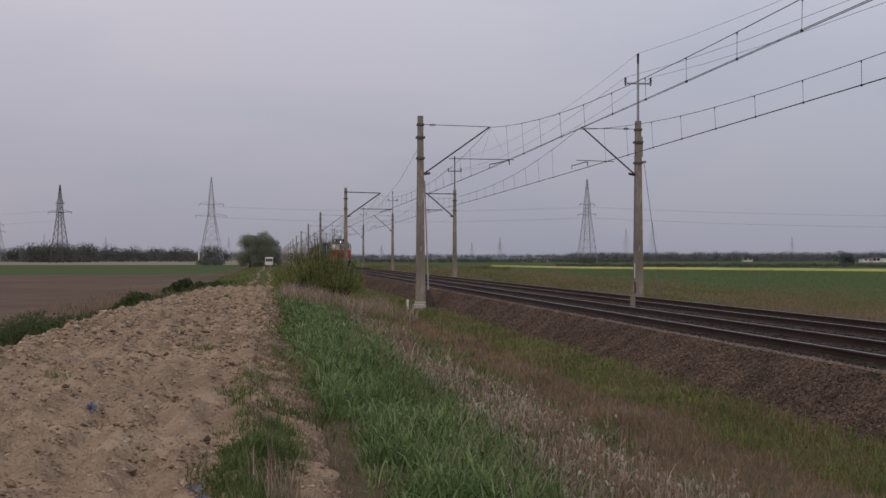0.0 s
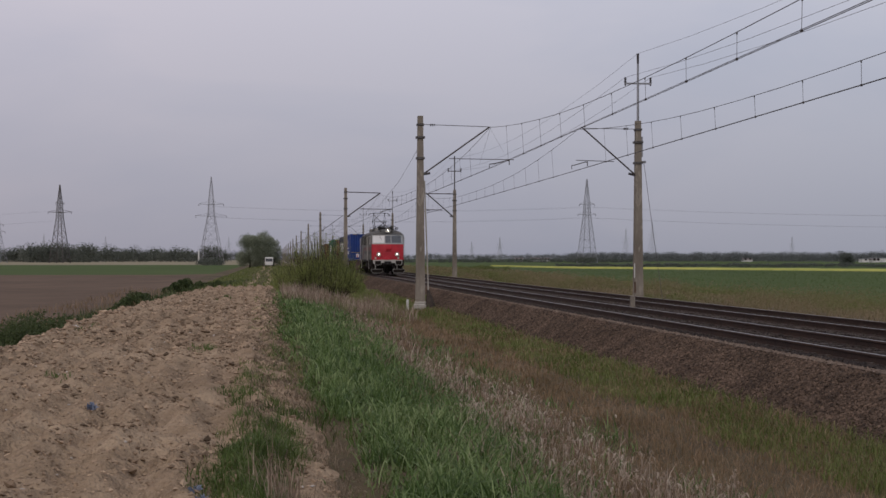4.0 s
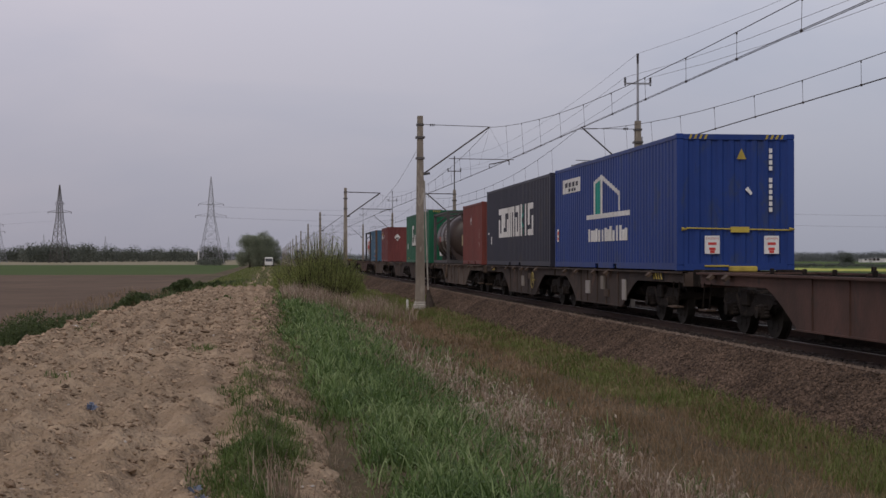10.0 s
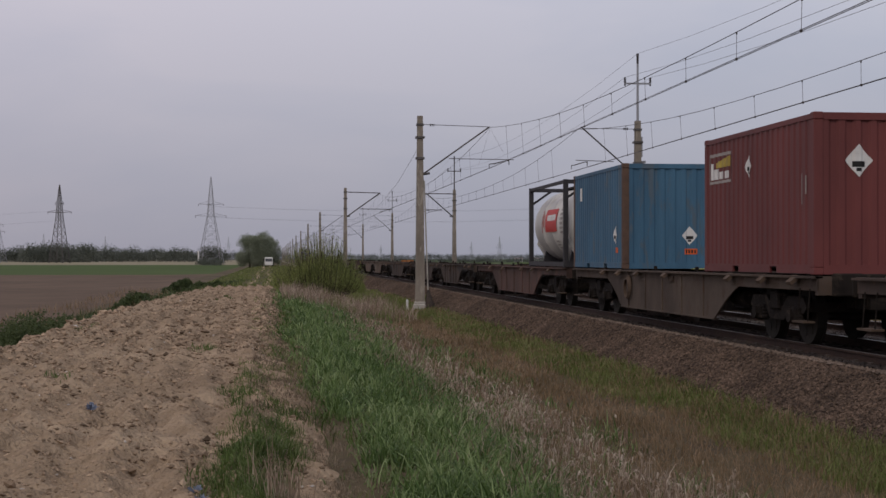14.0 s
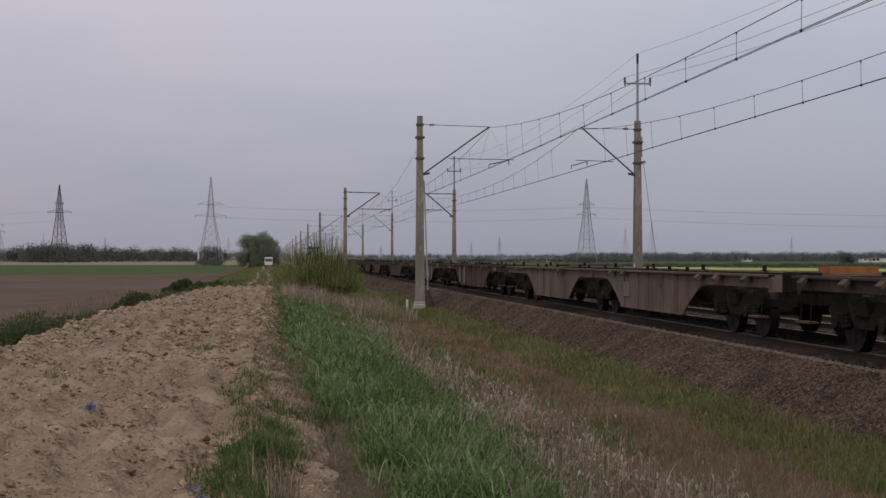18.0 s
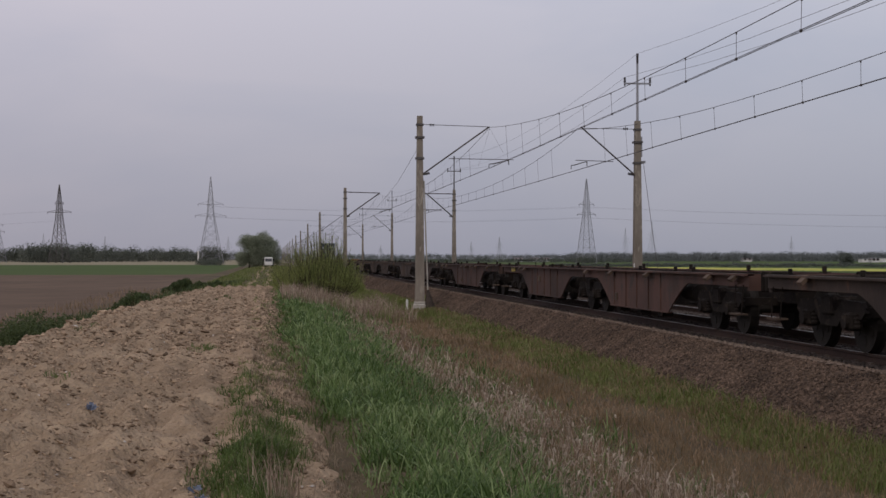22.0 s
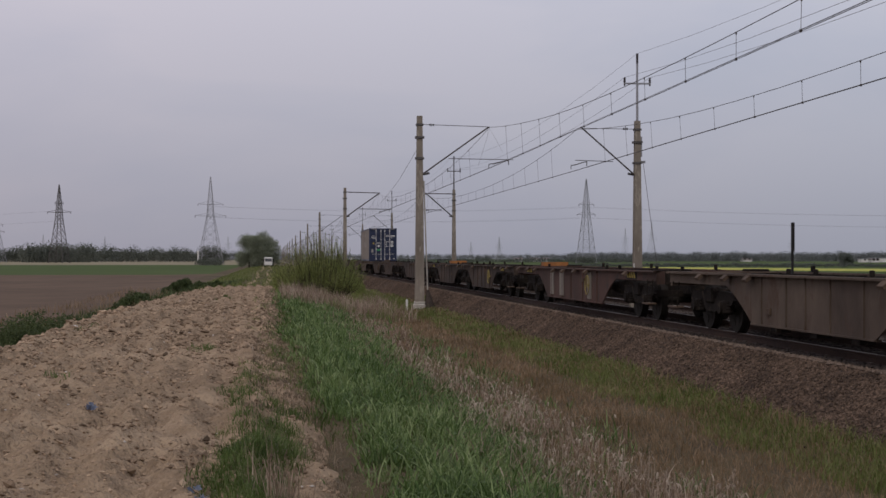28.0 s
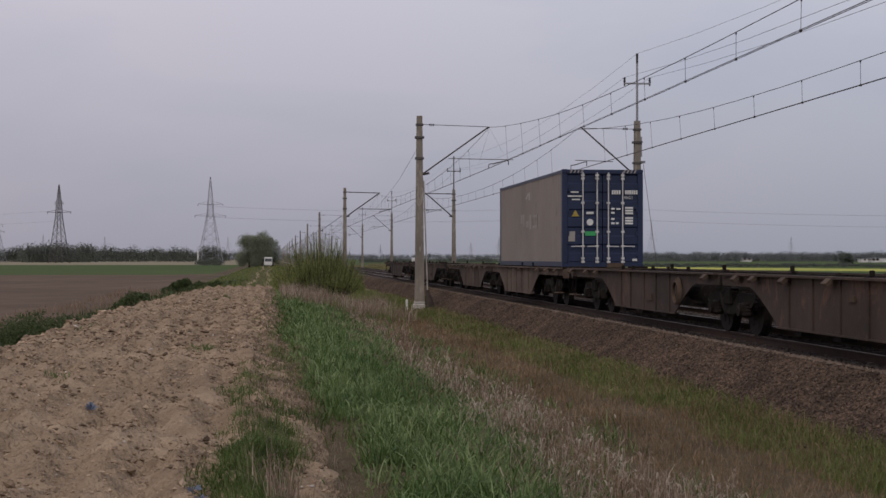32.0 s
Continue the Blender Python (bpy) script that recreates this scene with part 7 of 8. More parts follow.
def half_frame(t, b0, b1, e0, e1, mat, seed):
    """Side sills with flanges and stiffeners, centre sill and cross members between e0 and e1."""
    r = random.Random(seed)
    for s in (-1, 1):
        bm = B()
        slab(bm, sill_outline(b0, b1, e0, e1), s * 1.19, s * 1.215, "x")
        x0, x1 = sorted((s * 1.12, s * 1.24))
        bx(bm, x0, x1 if s > 0 else x1, e0, e1, 1.12, 1.155)
        bx(bm, x0, x1, b0, b1, 0.25, 0.28)
        o0, o1 = sorted((s * 1.2, s * 1.31))
        bx(bm, o0, o1, e0, e1, 1.115, 1.15)
        si = part("side_sill", bm, mat, t)
        for k in range(5):
            y = b0 + (b1 - b0) * (k + 0.5) / 5 + r.uniform(-0.2, 0.2)
            bm = B()
            x0, x1 = sorted((s * 1.215, s * 1.24))
            bx(bm, x0, x1, y - 0.02, y + 0.02, 0.28, 1.12)
            part("stiffener", bm, mat, si)
        for k in range(3):
            y = b0 + (b1 - b0) * (k + 0.35 + r.uniform(0, 0.3)) / 3
            bm = B()
            x0, x1 = sorted((s * 0.95, s * 1.2))
            bx(bm, x0, x1, y - 0.16, y + 0.16, 0.17, 0.25)
            part("foot_bracket", bm, M_GRIME, si)
    bm = B()
    bx(bm, -0.34, 0.34, e0, e1, 0.62, 1.10)
    bx(bm, -0.30, 0.30, b0 - 1.2, b1 + 1.2, 0.36, 0.62)
    n = max(3, int((e1 - e0) / 2.2))
    for k in range(n + 1):
        y = e0 + 0.12 + (e1 - e0 - 0.24) * k / n
        bx(bm, -1.19, 1.19, y - 0.1, y + 0.1, 0.9, 1.12)
    part("cross_frame", bm, M_GRIME, t)
    for c in (b0 - 0.75, b1 + 0.75):
        bm = B()
        rod(bm, (-0.85, c - 0.45, 0.72), (-0.85, c + 0.45, 0.72), 0.17, 12)
        part("air_tank", bm, M_GRIME, t)
        bm = B()
        bx(bm, -0.7, 0.7, c - 0.5, c + 0.5, 0.42, 0.5)
        rod(bm, (-0.5, c - 1.6, 0.45), (-0.5, c + 1.6, 0.45), 0.03, 6)
        part("brake_rigging", bm, M_GRIME, t)
    n = max(5, int((e1 - e0) / 1.55))
    for k in range(n):
        y = e0 + (e1 - e0) * (k + 0.5 + r.uniform(-0.25, 0.25)) / n
        bm = B()
        if r.random() < 0.55:
            slab(bm, [(-1.27, 1.165), (-1.40, 1.05), (-1.37, 1.0), (-1.24, 1.10)], y - 0.11, y + 0.11, "y")
            part("folding_flap", bm, M_LOCKS, t)
        else:
            bx(bm, -1.19, -1.02, y - 0.09, y + 0.09, 1.15, 1.165)
            bx(bm, -1.13, -1.06, y - 0.03, y + 0.03, 1.165, 1.26, 0.01)
            part("container_lock", bm, M_GRIME, t)
    for k in range(3):
        y = e0 + (e1 - e0) * (k + 0.5) / 3
        bm = B()
        bx(bm, 1.02, 1.19, y - 0.09, y + 0.09, 1.15, 1.165)
        bx(bm, 1.05, 1.13, y - 0.04, y + 0.04, 1.165, 1.28, 0.01)
        part("container_lock", bm, M_GRIME, t)


def buffers(t, y, s, mat):
    """Headstock with two buffers, a coupling hook, and a corner step; s: -1 front, 1 rear."""
    bm = B()
    bx(bm, -1.2, 1.2, min(y, y - s * 0.12), max(y, y - s * 0.12), 0.85, 1.15)
    part("headstock", bm, mat, t)
    for x in (-0.875, 0.875):
        bm = B()
        rod(bm, (x, y, 1.02), (x, y + s * 0.38, 1.02), 0.1, 10)
        bx(bm, x - 0.25, x + 0.25, min(y + s * 0.38, y + s * 0.44), max(y + s * 0.38, y + s * 0.44), 0.84, 1.20, 0.02)
        part("buffer", bm, M_GRIME, t)
    bm = B()
    rod(bm, (0, y, 1.0), (0, y + s * 0.4, 0.95), 0.06, 8)
    part("coupling", bm, M_GRIME, t)
    bm = B()
    chain(bm, [(-1.22, y - s * 0.3, 0.95), (-1.26, y - s * 0.3, 0.42), (-1.26, y - s * 0.75, 0.42), (-1.22, y - s * 0.75, 0.95)], 0.012, 6)
    st = part("corner_step", bm, M_GRIME, t)
    bm = B()
    bx(bm, -1.34, -1.14, min(y - s * 0.28, y - s * 0.8), max(y - s * 0.28, y - s * 0.8), 0.40, 0.43)
    part("step_plate", bm, M_LOCKS, st)
    bm = B()
    chain(bm, [(0.3, y - s * 0.02, 0.95), (0.34, y + s * 0.16, 0.72), (0.38, y + s * 0.30, 0.52), (0.42, y + s * 0.40, 0.66)], 0.022, 6)
    part("brake_hose", bm, M_BLACK, t)


def striped_panel(t, y, z0=0.97, z1=1.11):
    bm = B()
    for k in range(4):
        slab(bm, [(y + 0.22 * k, z0), (y + 0.22 * k + 0.1, z0), (y + 0.22 * k + 0.19, z1), (y + 0.22 * k + 0.09, z1)], -1.232, -1.244, "x")
    part("yellow_stripes", bm, M_YELLOW, t, "slanted yellow stripes on black")
    bm = B()
    bx(bm, -1.231, -1.216, y - 0.06, y + 0.95, z0 - 0.02, z1 + 0.015)
    part("stripe_backing", bm, M_BLACK, t)


def hand_wheel(t, y):
    bm = B()
    ring(bm, (-1.30, y, 0.72), 0.26, 0.016)
    for a in (0, 2.09, 4.19):
        rod(bm, (-1.30, y, 0.72), (-1.30, y + 0.26 * math.cos(a + 1.57), 0.72 + 0.26 * math.sin(a + 1.57)), 0.012, 6)
    rod(bm, (-1.21, y, 0.72), (-1.31, y, 0.72), 0.03, 8)
    part("hand_wheel", bm, M_OLDYELLOW, t, "yellow brake hand wheel")


def plates(t, b0, b1, seed, many):
    r = random.Random(seed)
    for k in range(many):
        y = r.uniform(b0 + 0.3, b1 - 0.6)
        h = r.choice([0.10, 0.14, 0.18])
        z = r.uniform(0.4, 1.05 - h)
        bm = B()
        bx(bm, -1.252 - 0.002 * k, -1.216, y, y + r.choice([0.22, 0.35, 0.5]), z, z + h)
        part("data_plate", bm, M_LOCKS, t, "dull data panel on the sill")


def end_loop(t, y):
    """A low hoop of bar standing on the frame."""
    bm = B()
    chain(bm, [(-0.9, y, 1.12), (-0.87, y, 1.36), (-0.25, y, 1.36), (-0.22, y, 1.12)], 0.018, 6)
    part("end_rail", bm, M_BLACK, t)


def flat_wagon(mat, i, label):
    t = thing("container_wagon", label, "flat wagon", "wagons of the train")
    half_frame(t, -3.9, 3.9, -9.45, 9.45, mat, 11 * i + 3)
    for s in (-1, 1):
        buffers(t, 9.45 * s, s, mat)
        make_bogie(t, 7.05 * s)
    decorate(t, ((-3.9, 3.9),), i)
    return t


def joint_wagon(mat, i, label):
    """Two half frames that share the middle bogie."""
    t = thing("articulated_container_wagon", label, "flat wagon", "wagons of the train")
    half_frame(t, -8.85, -3.3, -14.4, -0.12, mat, 11 * i + 3)
    half_frame(t, 3.3, 8.85, 0.12, 14.4, mat, 11 * i + 4)
    for s in (-1, 1):
        buffers(t, 14.4 * s, s, mat)
        make_bogie(t, 11.95 * s)
    make_bogie(t, 0)
    decorate(t, ((-8.85, -3.3), (3.3, 8.85)), i)
    return t


def hose_coil(t, y):
    bm = B()
    for k in range(3):
        ring(bm, (-1.26 - 0.02 * k, y + 0.02 * k, 0.75 - 0.015 * k), 0.27 - 0.02 * k, 0.02)
    part("hose_coil", bm, M_LOCKS, t, "coiled pale hose")


def orange_tray(t, y):
    """An open rusty box at a wagon's end platform."""
    bm = B()
    bx(bm, 0.1, 1.0, y - 0.29, y + 0.29, 1.155, 1.18)
    for a, b in ((-0.29, -0.26), (0.26, 0.29)):
        bx(bm, 0.1, 1.0, y + a, y + b, 1.18, 1.29)
    for x in (0.1, 0.97):
        bx(bm, x, x + 0.03, y - 0.26, y + 0.26, 1.18, 1.29)
    part("orange_tray", bm, M_TRAY, t, "rusty orange tray on the frame")


def pale_plate(t, y, k):
    r = random.Random(k)
    if k // 10 in (9, 10, 17):
        bm = B()
        bx(bm, -1.236, -1.216, y - 0.25, y + r.choice([0.1, 0.25, 0.35]), 0.34, 1.06, 0.004)
        part("pale_panel", bm, M_PANEL, t, "pale grey unpainted sill panel")
        return
    h = r.choice([0.22, 0.35, 0.5])
    z = r.uniform(0.42, 1.02 - h)
    bm = B()
    bx(bm, -1.252, -1.216, y - 0.2, y + r.choice([0.05, 0.15, 0.3]), z, z + h, 0.004)
    part("data_plate", bm, r.choice([M_PANEL, M_PANEL, M_FADED]), t, "pale data panel on the sill")


# what single wagons carry, by their order in the train: places along the wagon
WHEELS = {1: (3.5,), 17: (-2.4,), 18: (-8.7,)}
TRAYS = {8: (-13.5,), 18: (-12.9,), 19: (-8.95,)}
STRIPES = {1: (-12.3, 12.7), 9: (-7.0, 7.7), 10: (-7.1, 7.6), 12: (12.1,), 17: (-7.1, 7.1), 18: (-11.85, 11.85)}
COILS = {2: (3.0,), 4: (3.0,), 10: (2.8,), 20: (2.9,)}
LOOPS = {6: (12.7,), 7: (3.5,), 9: (3.1,), 12: (13.2,), 14: (10.1, 13.7), 18: (13.5,), 19: (8.5,)}
PLATES = {1: (-9.1, -6.7, -4.95, 5.7), 8: (-4.0,), 9: (2.3, 3.9), 10: (-4.1, -2.9, -1.0, 2.75), 17: (-2.35, 1.5, 3.05)}


def decorate(t, bellies, i):
    for table, make in ((WHEELS, hand_wheel), (TRAYS, orange_tray), (COILS, hose_coil), (LOOPS, end_loop)):
        for y in table.get(i, ()):
            make(t, y)
    for y in STRIPES.get(i, ()):
        striped_panel(t, y - 0.45)
    for k, y in enumerate(PLATES.get(i, ())):
        pale_plate(t, y, 10 * i + k)
    for b0, b1 in bellies:
        plates(t, b0, b1, 11 * i + int(b0), 1)


BROWN = "empty rust-brown skeletal container wagon with deep side sills"
DUSTY = "dusty pale-brown skeletal container wagon with deep side sills"
REDDISH = "red-brown skeletal container wagon with deep side sills"
JBROWN = "long two-part brown container wagon sharing a middle bogie"
JDUSTY = "long two-part dusty pale-brown container wagon on three bogies"
TRAIN = [(0, 19.9, M_RUST3, REDDISH), (1, 45.0, M_RUST, JBROWN), (0, 70.1, M_RUST2, DUSTY), (1, 95.7, M_RUST, JBROWN),
         (0, 121.2, M_RUST2, DUSTY), (0, 141.5, M_RUST3, REDDISH), (1, 166.8, M_RUST, JBROWN), (0, 192.1, M_RUST, BROWN),
         (1, 217.3, M_RUST4, JDUSTY), (0, 242.1, M_RUST3, REDDISH), (0, 262.4, M_RUST2, DUSTY), (0, 282.4, M_RUST, BROWN),
         (1, 307.3, M_RUST3, JBROWN), (0, 332.4, M_RUST3, REDDISH), (1, 357.3, M_RUST, JBROWN), (1, 387.4, M_RUST, JBROWN),
         (1, 417.2, M_RUST2, JDUSTY), (0, 442.2, M_RUST3, REDDISH), (1, 467.1, M_RUST, JBROWN), (0, 491.9, M_RUST, BROWN),
         (1, 516.8, M_RUST, JBROWN), (1, 546.8, M_RUST2, JDUSTY), (0, 572.0, M_RUST, BROWN), (0, 592.1, M_RUST, BROWN)]
WAGONS = []
for i, (joint, q, mat, label) in enumerate(TRAIN):
    if i == 1 or (i > 2 and q < 132):
        label = label.replace("empty ", "")
    w = (joint_wagon if joint else flat_wagon)(mat, i, label)
    WAGONS.append((coupled(w, q), q))


def last_details():
    """A dark stanchion on one wagon and the tail lamp on the last."""
    t = WAGONS[16][0]
    bm = B()
    bx(bm, -0.02, 0.02, 10.14, 10.18, 1.1, 1.58)
    bx(bm, -0.018, 0.038, 10.13, 10.19, 1.56, 2.11, 0.008)
    part("stanchion", bm, M_BLACK, t, "upright dark stanchion")
    t = WAGONS[23][0]
    bm = B()
    bx(bm, 0.75, 1.0, 9.75, 9.85, 1.16, 1.48, 0.03)
    part("tail_disc", bm, M_WHITE, t, "white tail signal")


last_details()


# ---- locomotive ----
def front_y(x):
    """Nose line in plan: a shallow V with a flat middle."""
    a = abs(x)
    return -7.06 + 0.22 * max(0.0, (a - 0.30)) / 1.12 if a < 1.42 else -6.84 + (a - 1.42) / 0.08 * 0.08


def lamp_face(la, x, y, z, r):
    """A rim, a dished reflector and a small bulb, facing ahead."""
    bm = B()
    ring(bm, (x, y - 0.012, z), r, 0.018, 28, "y")
    part("rim", bm, M_SILVER, la, "bright metal rim")
    bm = B()
    n = 24
    rows = [[bm.verts.new((x + r * k * math.cos(6.2832 * i / n), y - 0.004 - 0.02 * k * k, z + r * k * math.sin(6.2832 * i / n))) for i in range(n)] for k in (0.25, 0.5, 0.75, 1.0)]
    for a, b in zip(rows, rows[1:]):
        for i in range(n):
            bm.faces.new((a[i], a[(i + 1) % n], b[(i + 1) % n], b[i]))
    bm.faces.new(rows[0])
    part("lens", bm, M_LENS, la)
    bm = B()
    rod(bm, (x, y, z), (x, y - 0.035, z), 0.042, 14, 0.03)
    part("bulb", bm, M_LAMP, la, "lit lamp")
    bm = B()
    rod(bm, (x, y, z - 0.45 * r), (x, y - 0.035, z - 0.45 * r), 0.03, 10)
    part("marker_bulb", bm, M_BLACK, la)


def make_loco():
    t = thing("electric_locomotive", "olive-grey electric locomotive with bright red front", "locomotive")
    # cross-section from the sill over the roof
    sec = [(1.5, 1.30), (1.5, 2.60), (1.49, 3.30), (1.45, 3.44), (1.34, 3.58), (1.1, 3.72), (0.7, 3.84), (0.3, 3.90)]
    sec = sec + [(-x, z) for x, z in reversed(sec)]

    def body_part(name, lo, hi, mat, label=""):
        bm = B()
        use = [p for p in sec if lo - 1e-6 <= p[1] <= hi + 1e-6]
        rows = []
        for y in (-6.77, -5.1, -3, 0, 3, 5.1, 6.77):
            rows.append([bm.verts.new((x, y, z)) for x, z in use])
        for a, b in zip(rows, rows[1:]):
            for i in range(len(use) - 1):
                if lo < 2 and use[i][0] > 0 > use[i + 1][0]:
                    continue
                bm.faces.new((a[i], a[i + 1], b[i + 1], b[i]))
        return part(name, bm, mat, t, label)
    body_part("side_body", 1.30, 3.44, M_LOCO)
    bm = B()
    # roof shell with sloped ends
    def roof_row(y, sx, dz):
        return [bm.verts.new((x * sx, y, z + dz)) for x, z in sec if z >= 3.43]
    rows = [roof_row(y, 1.0, 0) for y in (-6.0, -5.1, 0, 5.1, 6.0)]
    for a, b in zip(rows, rows[1:]):
        for i in range(len(a) - 1):
            bm.faces.new((a[i], a[i + 1], b[i + 1], b[i]))
    part("roof", bm, M_ROOF, t, "sooty grey curved roof")
    xs = [-1.5, -1.485, -1.46, -1.42, -1.33, -1.2, -1.0, -0.8, -0.6, -0.45, -0.3, -0.15, 0.0, 0.15, 0.3, 0.45, 0.6, 0.8, 1.0, 1.2, 1.33, 1.42, 1.46, 1.485, 1.5]
    for sgn, tag in ((1, ""), (-1, "rear")):
        def face(name, z0, z1, mat, out, label="", lim=1.5):
            bm = B()
            cols = [x for x in xs if abs(x) <= lim + 1e-6]
            tilt = lambda z: 0.10 * max(0, (z - 2.6))
            lo = [bm.verts.new((x, sgn * (front_y(x) - out + tilt(z0)), z0)) for x in cols]
            hi = [bm.verts.new((x, sgn * (front_y(x) - out + tilt(z1)), z1)) for x in cols]
            for i in range(len(cols) - 1):
                bm.faces.new((lo[i], lo[i + 1], hi[i + 1], hi[i]))
            return part(name, bm, mat, t, label, smooth=True)
        red = sgn > 0
        face("cab_front_lower", 1.30, 2.62, M_LRED if red else M_LOCO, 0.0, "bright red lower cab front" if red else "olive-grey rear cab front")
        face("cab_front_upper", 2.62, 3.40, M_SILVER if red else M_LOCO, 0.0)
        face("cab_brow", 3.40, 3.47, M_SILVER if red else M_LOCO, 0.03)
        bm = B()
        top = [p for p in sec if p[1] >= 3.43 and p[0] >= 0][::-1]
        nose = []
        for k in range(6):
            u = k / 5
            line = []
            for m in range(-10, 11):
                x0 = 1.43 * m / 10
                zs = float(np.interp(abs(1.45 * m / 10), [p[0] for p in top], [p[1] for p in top]))
                x = x0 + (1.45 * m / 10 - x0) * u
                z = 3.45 + (zs - 3.45) * math.sin(u * math.pi / 2) ** 0.8
                line.append(bm.verts.new((x, sgn * (front_y(x0) - 0.02 + (-5.98 - front_y(x0)) * u), z)))
            nose.append(line)
        for r0, r1 in zip(nose, nose[1:]):
            for m in range(20):
                bm.faces.new((r0[m], r0[m + 1], r1[m + 1], r1[m]))
        part("roof_nose", bm, M_ROOF, t, smooth=True)
        face("apron", 0.95, 1.29, M_GRIME, -0.05)
        if red:
            for e in (-1, 1):
                bm = B()
                v = [bm.verts.new((e * x, front_y(x) + 0.03 - o, z)) for o in (0.0, 0.04) for x, z in ((0.98, 1.29), (1.36, 1.29), (1.36, 1.02), (1.25, 0.93), (1.06, 0.95))]
                bm.faces.new(v[5:])
                for i in range(5):
                    bm.faces.new((v[i], v[(i + 1) % 5], v[5 + (i + 1) % 5], v[5 + i]))
                part("apron_corner", bm, M_APRON, t, "dirty white corner of the front apron")
            bm = B()
            bx(bm, -0.98, 0.98, -7.02, -6.9, 1.03, 1.295)
            part("apron_strip", bm, M_APRON, t, "dirty white strip under the red front")
        if not red:
            continue

        def pane(x0, x1, z0, z1, mat, name, out, label=""):
            bm = B()
            v = [bm.verts.new((x, front_y(x) - out + 0.10 * max(0, z - 2.6), z)) for x, z in ((x0, z0), (x1, z0), (x1, z1), (x0, z1))]
            f = bm.faces.new(v)
            g = bmesh.ops.extrude_face_region(bm, geom=[f])
            for e in g["geom"]:
                if isinstance(e, bmesh.types.BMVert):
                    e.co.y += 0.03
            return part(name, bm, mat, t, label)
        for k, (x0, x1, gm, lab) in enumerate(((-1.38, -0.31, M_GLASSB, "cab window painted white for the bright sky's reflection"), (-0.25, 0.27, M_GLASS, "dark middle cab window"), (0.33, 1.27, M_GLASS, "dark cab window"))):
            fr = pane(x0 - 0.035, x1 + 0.035, 2.66, 3.40, M_SILVER, "window_frame", 0.015, "pale metal window frame")
            pane(x0 + 0.015, x1 - 0.015, 2.73, 3.34, gm, "windscreen", 0.035, lab)
        bm = B()
        rod(bm, (-0.80, -6.98, 3.42), (-0.62, -6.97, 3.05), 0.012, 6)
        rod(bm, (-0.75, -6.99, 3.25), (-0.50, -7.0, 2.95), 0.014, 6)
        part("wiper", bm, M_BLACK, t)
        bm = B()
        rod(bm, (0.95, -6.90, 3.42), (1.15, -6.86, 3.05), 0.012, 6)
        part("wiper", bm, M_BLACK, t)
        for x in (-0.78, 0.78):
            y = front_y(x)
            bm = B()
            rod(bm, (x, y + 0.1, 1.77), (x, y - 0.09, 1.77), 0.215, 24, 0.20)
            la = part("headlamp", bm, M_LRED, t, "round headlamp in a red housing")
            lamp_face(la, x, y - 0.095, 1.77, 0.165)
        bm = B()
        rod(bm, (0, -6.75, 3.80), (0, -7.10, 3.80), 0.225, 24, 0.21)
        la = part("roof_headlamp", bm, M_ROOF, t, "large round headlamp on the roof edge")
        lamp_face(la, 0, -7.105, 3.80, 0.19)
        for x in (-0.62, 0.36):
            bm = B()
            rod(bm, (x, -6.6, 3.78), (x, -6.95, 3.76), 0.06, 10, 0.09)
            part("horn", bm, M_ROOF, t)
        bm = B()
        bx(bm, -0.24, 0.32, -7.12, -7.03, 1.99, 2.57, 0.02)
        pl = part("socket_panel", bm, M_LRED, t, "raised red panel with sockets")
        for x, z in ((-0.06, 2.2), (0.10, 2.18), (0.26, 2.24)):
            bm = B()
            rod(bm, (x, -7.11, z), (x, -7.20, z - 0.03), 0.06, 10, 0.075)
            part("socket", bm, M_LRED, pl)
        bm = B()
        for x in (-0.42, 0.55):
            bx(bm, x - 0.13, x + 0.13, -7.06, -6.99, 1.68, 1.74)
            bx(bm, x - 0.05, x + 0.05, -7.07, -6.99, 1.58, 1.68)
        part("lamp_brackets", bm, M_LRED, t)
        for x in (-1.12, 0.98):
            bm = B()
            bx(bm, x - 0.09, x + 0.09, front_y(x) - 0.012, front_y(x) + 0.04, 1.37, 1.53)
            part("number_plate", bm, M_APRON, t, "small pale plate")
    # buffers, ploughs
    for s in (-1, 1):
        for x in (-0.875, 0.875):
            bm = B()
            rod(bm, (x, s * 6.8, 1.05), (x, s * 7.5, 1.05), 0.12, 12)
            bx(bm, x - 0.27, x + 0.27, min(s * 7.5, s * 7.58), max(s * 7.5, s * 7.58), 0.88, 1.22, 0.03)
            b = part("buffer", bm, M_GRIME, t)
            if s < 0:
                bm = B()
                for a in ((-0.28, -0.255, 0.90, 1.20), (0.255, 0.28, 0.90, 1.20), (-0.25, 0.25, 1.215, 1.235), (-0.25, 0.25, 0.865, 0.885)):
                    bx(bm, x + a[0], x + a[1], -7.592, -7.55, a[2], a[3])
                part("buffer_rim", bm, M_APRON, b, "white painted buffer rim")
            bm = B()
            c = 0.92 * (1 if x > 0 else -1)
            slab(bm, [(c - 0.50, 0.50), (c + 0.50, 0.50), (c + 0.50, 0.30), (c + 0.38, 0.17), (c - 0.38, 0.17), (c - 0.50, 0.30)], s * 7.2, s * 7.24, "y")
            p = part("snow_plough", bm, M_GRIME, t)
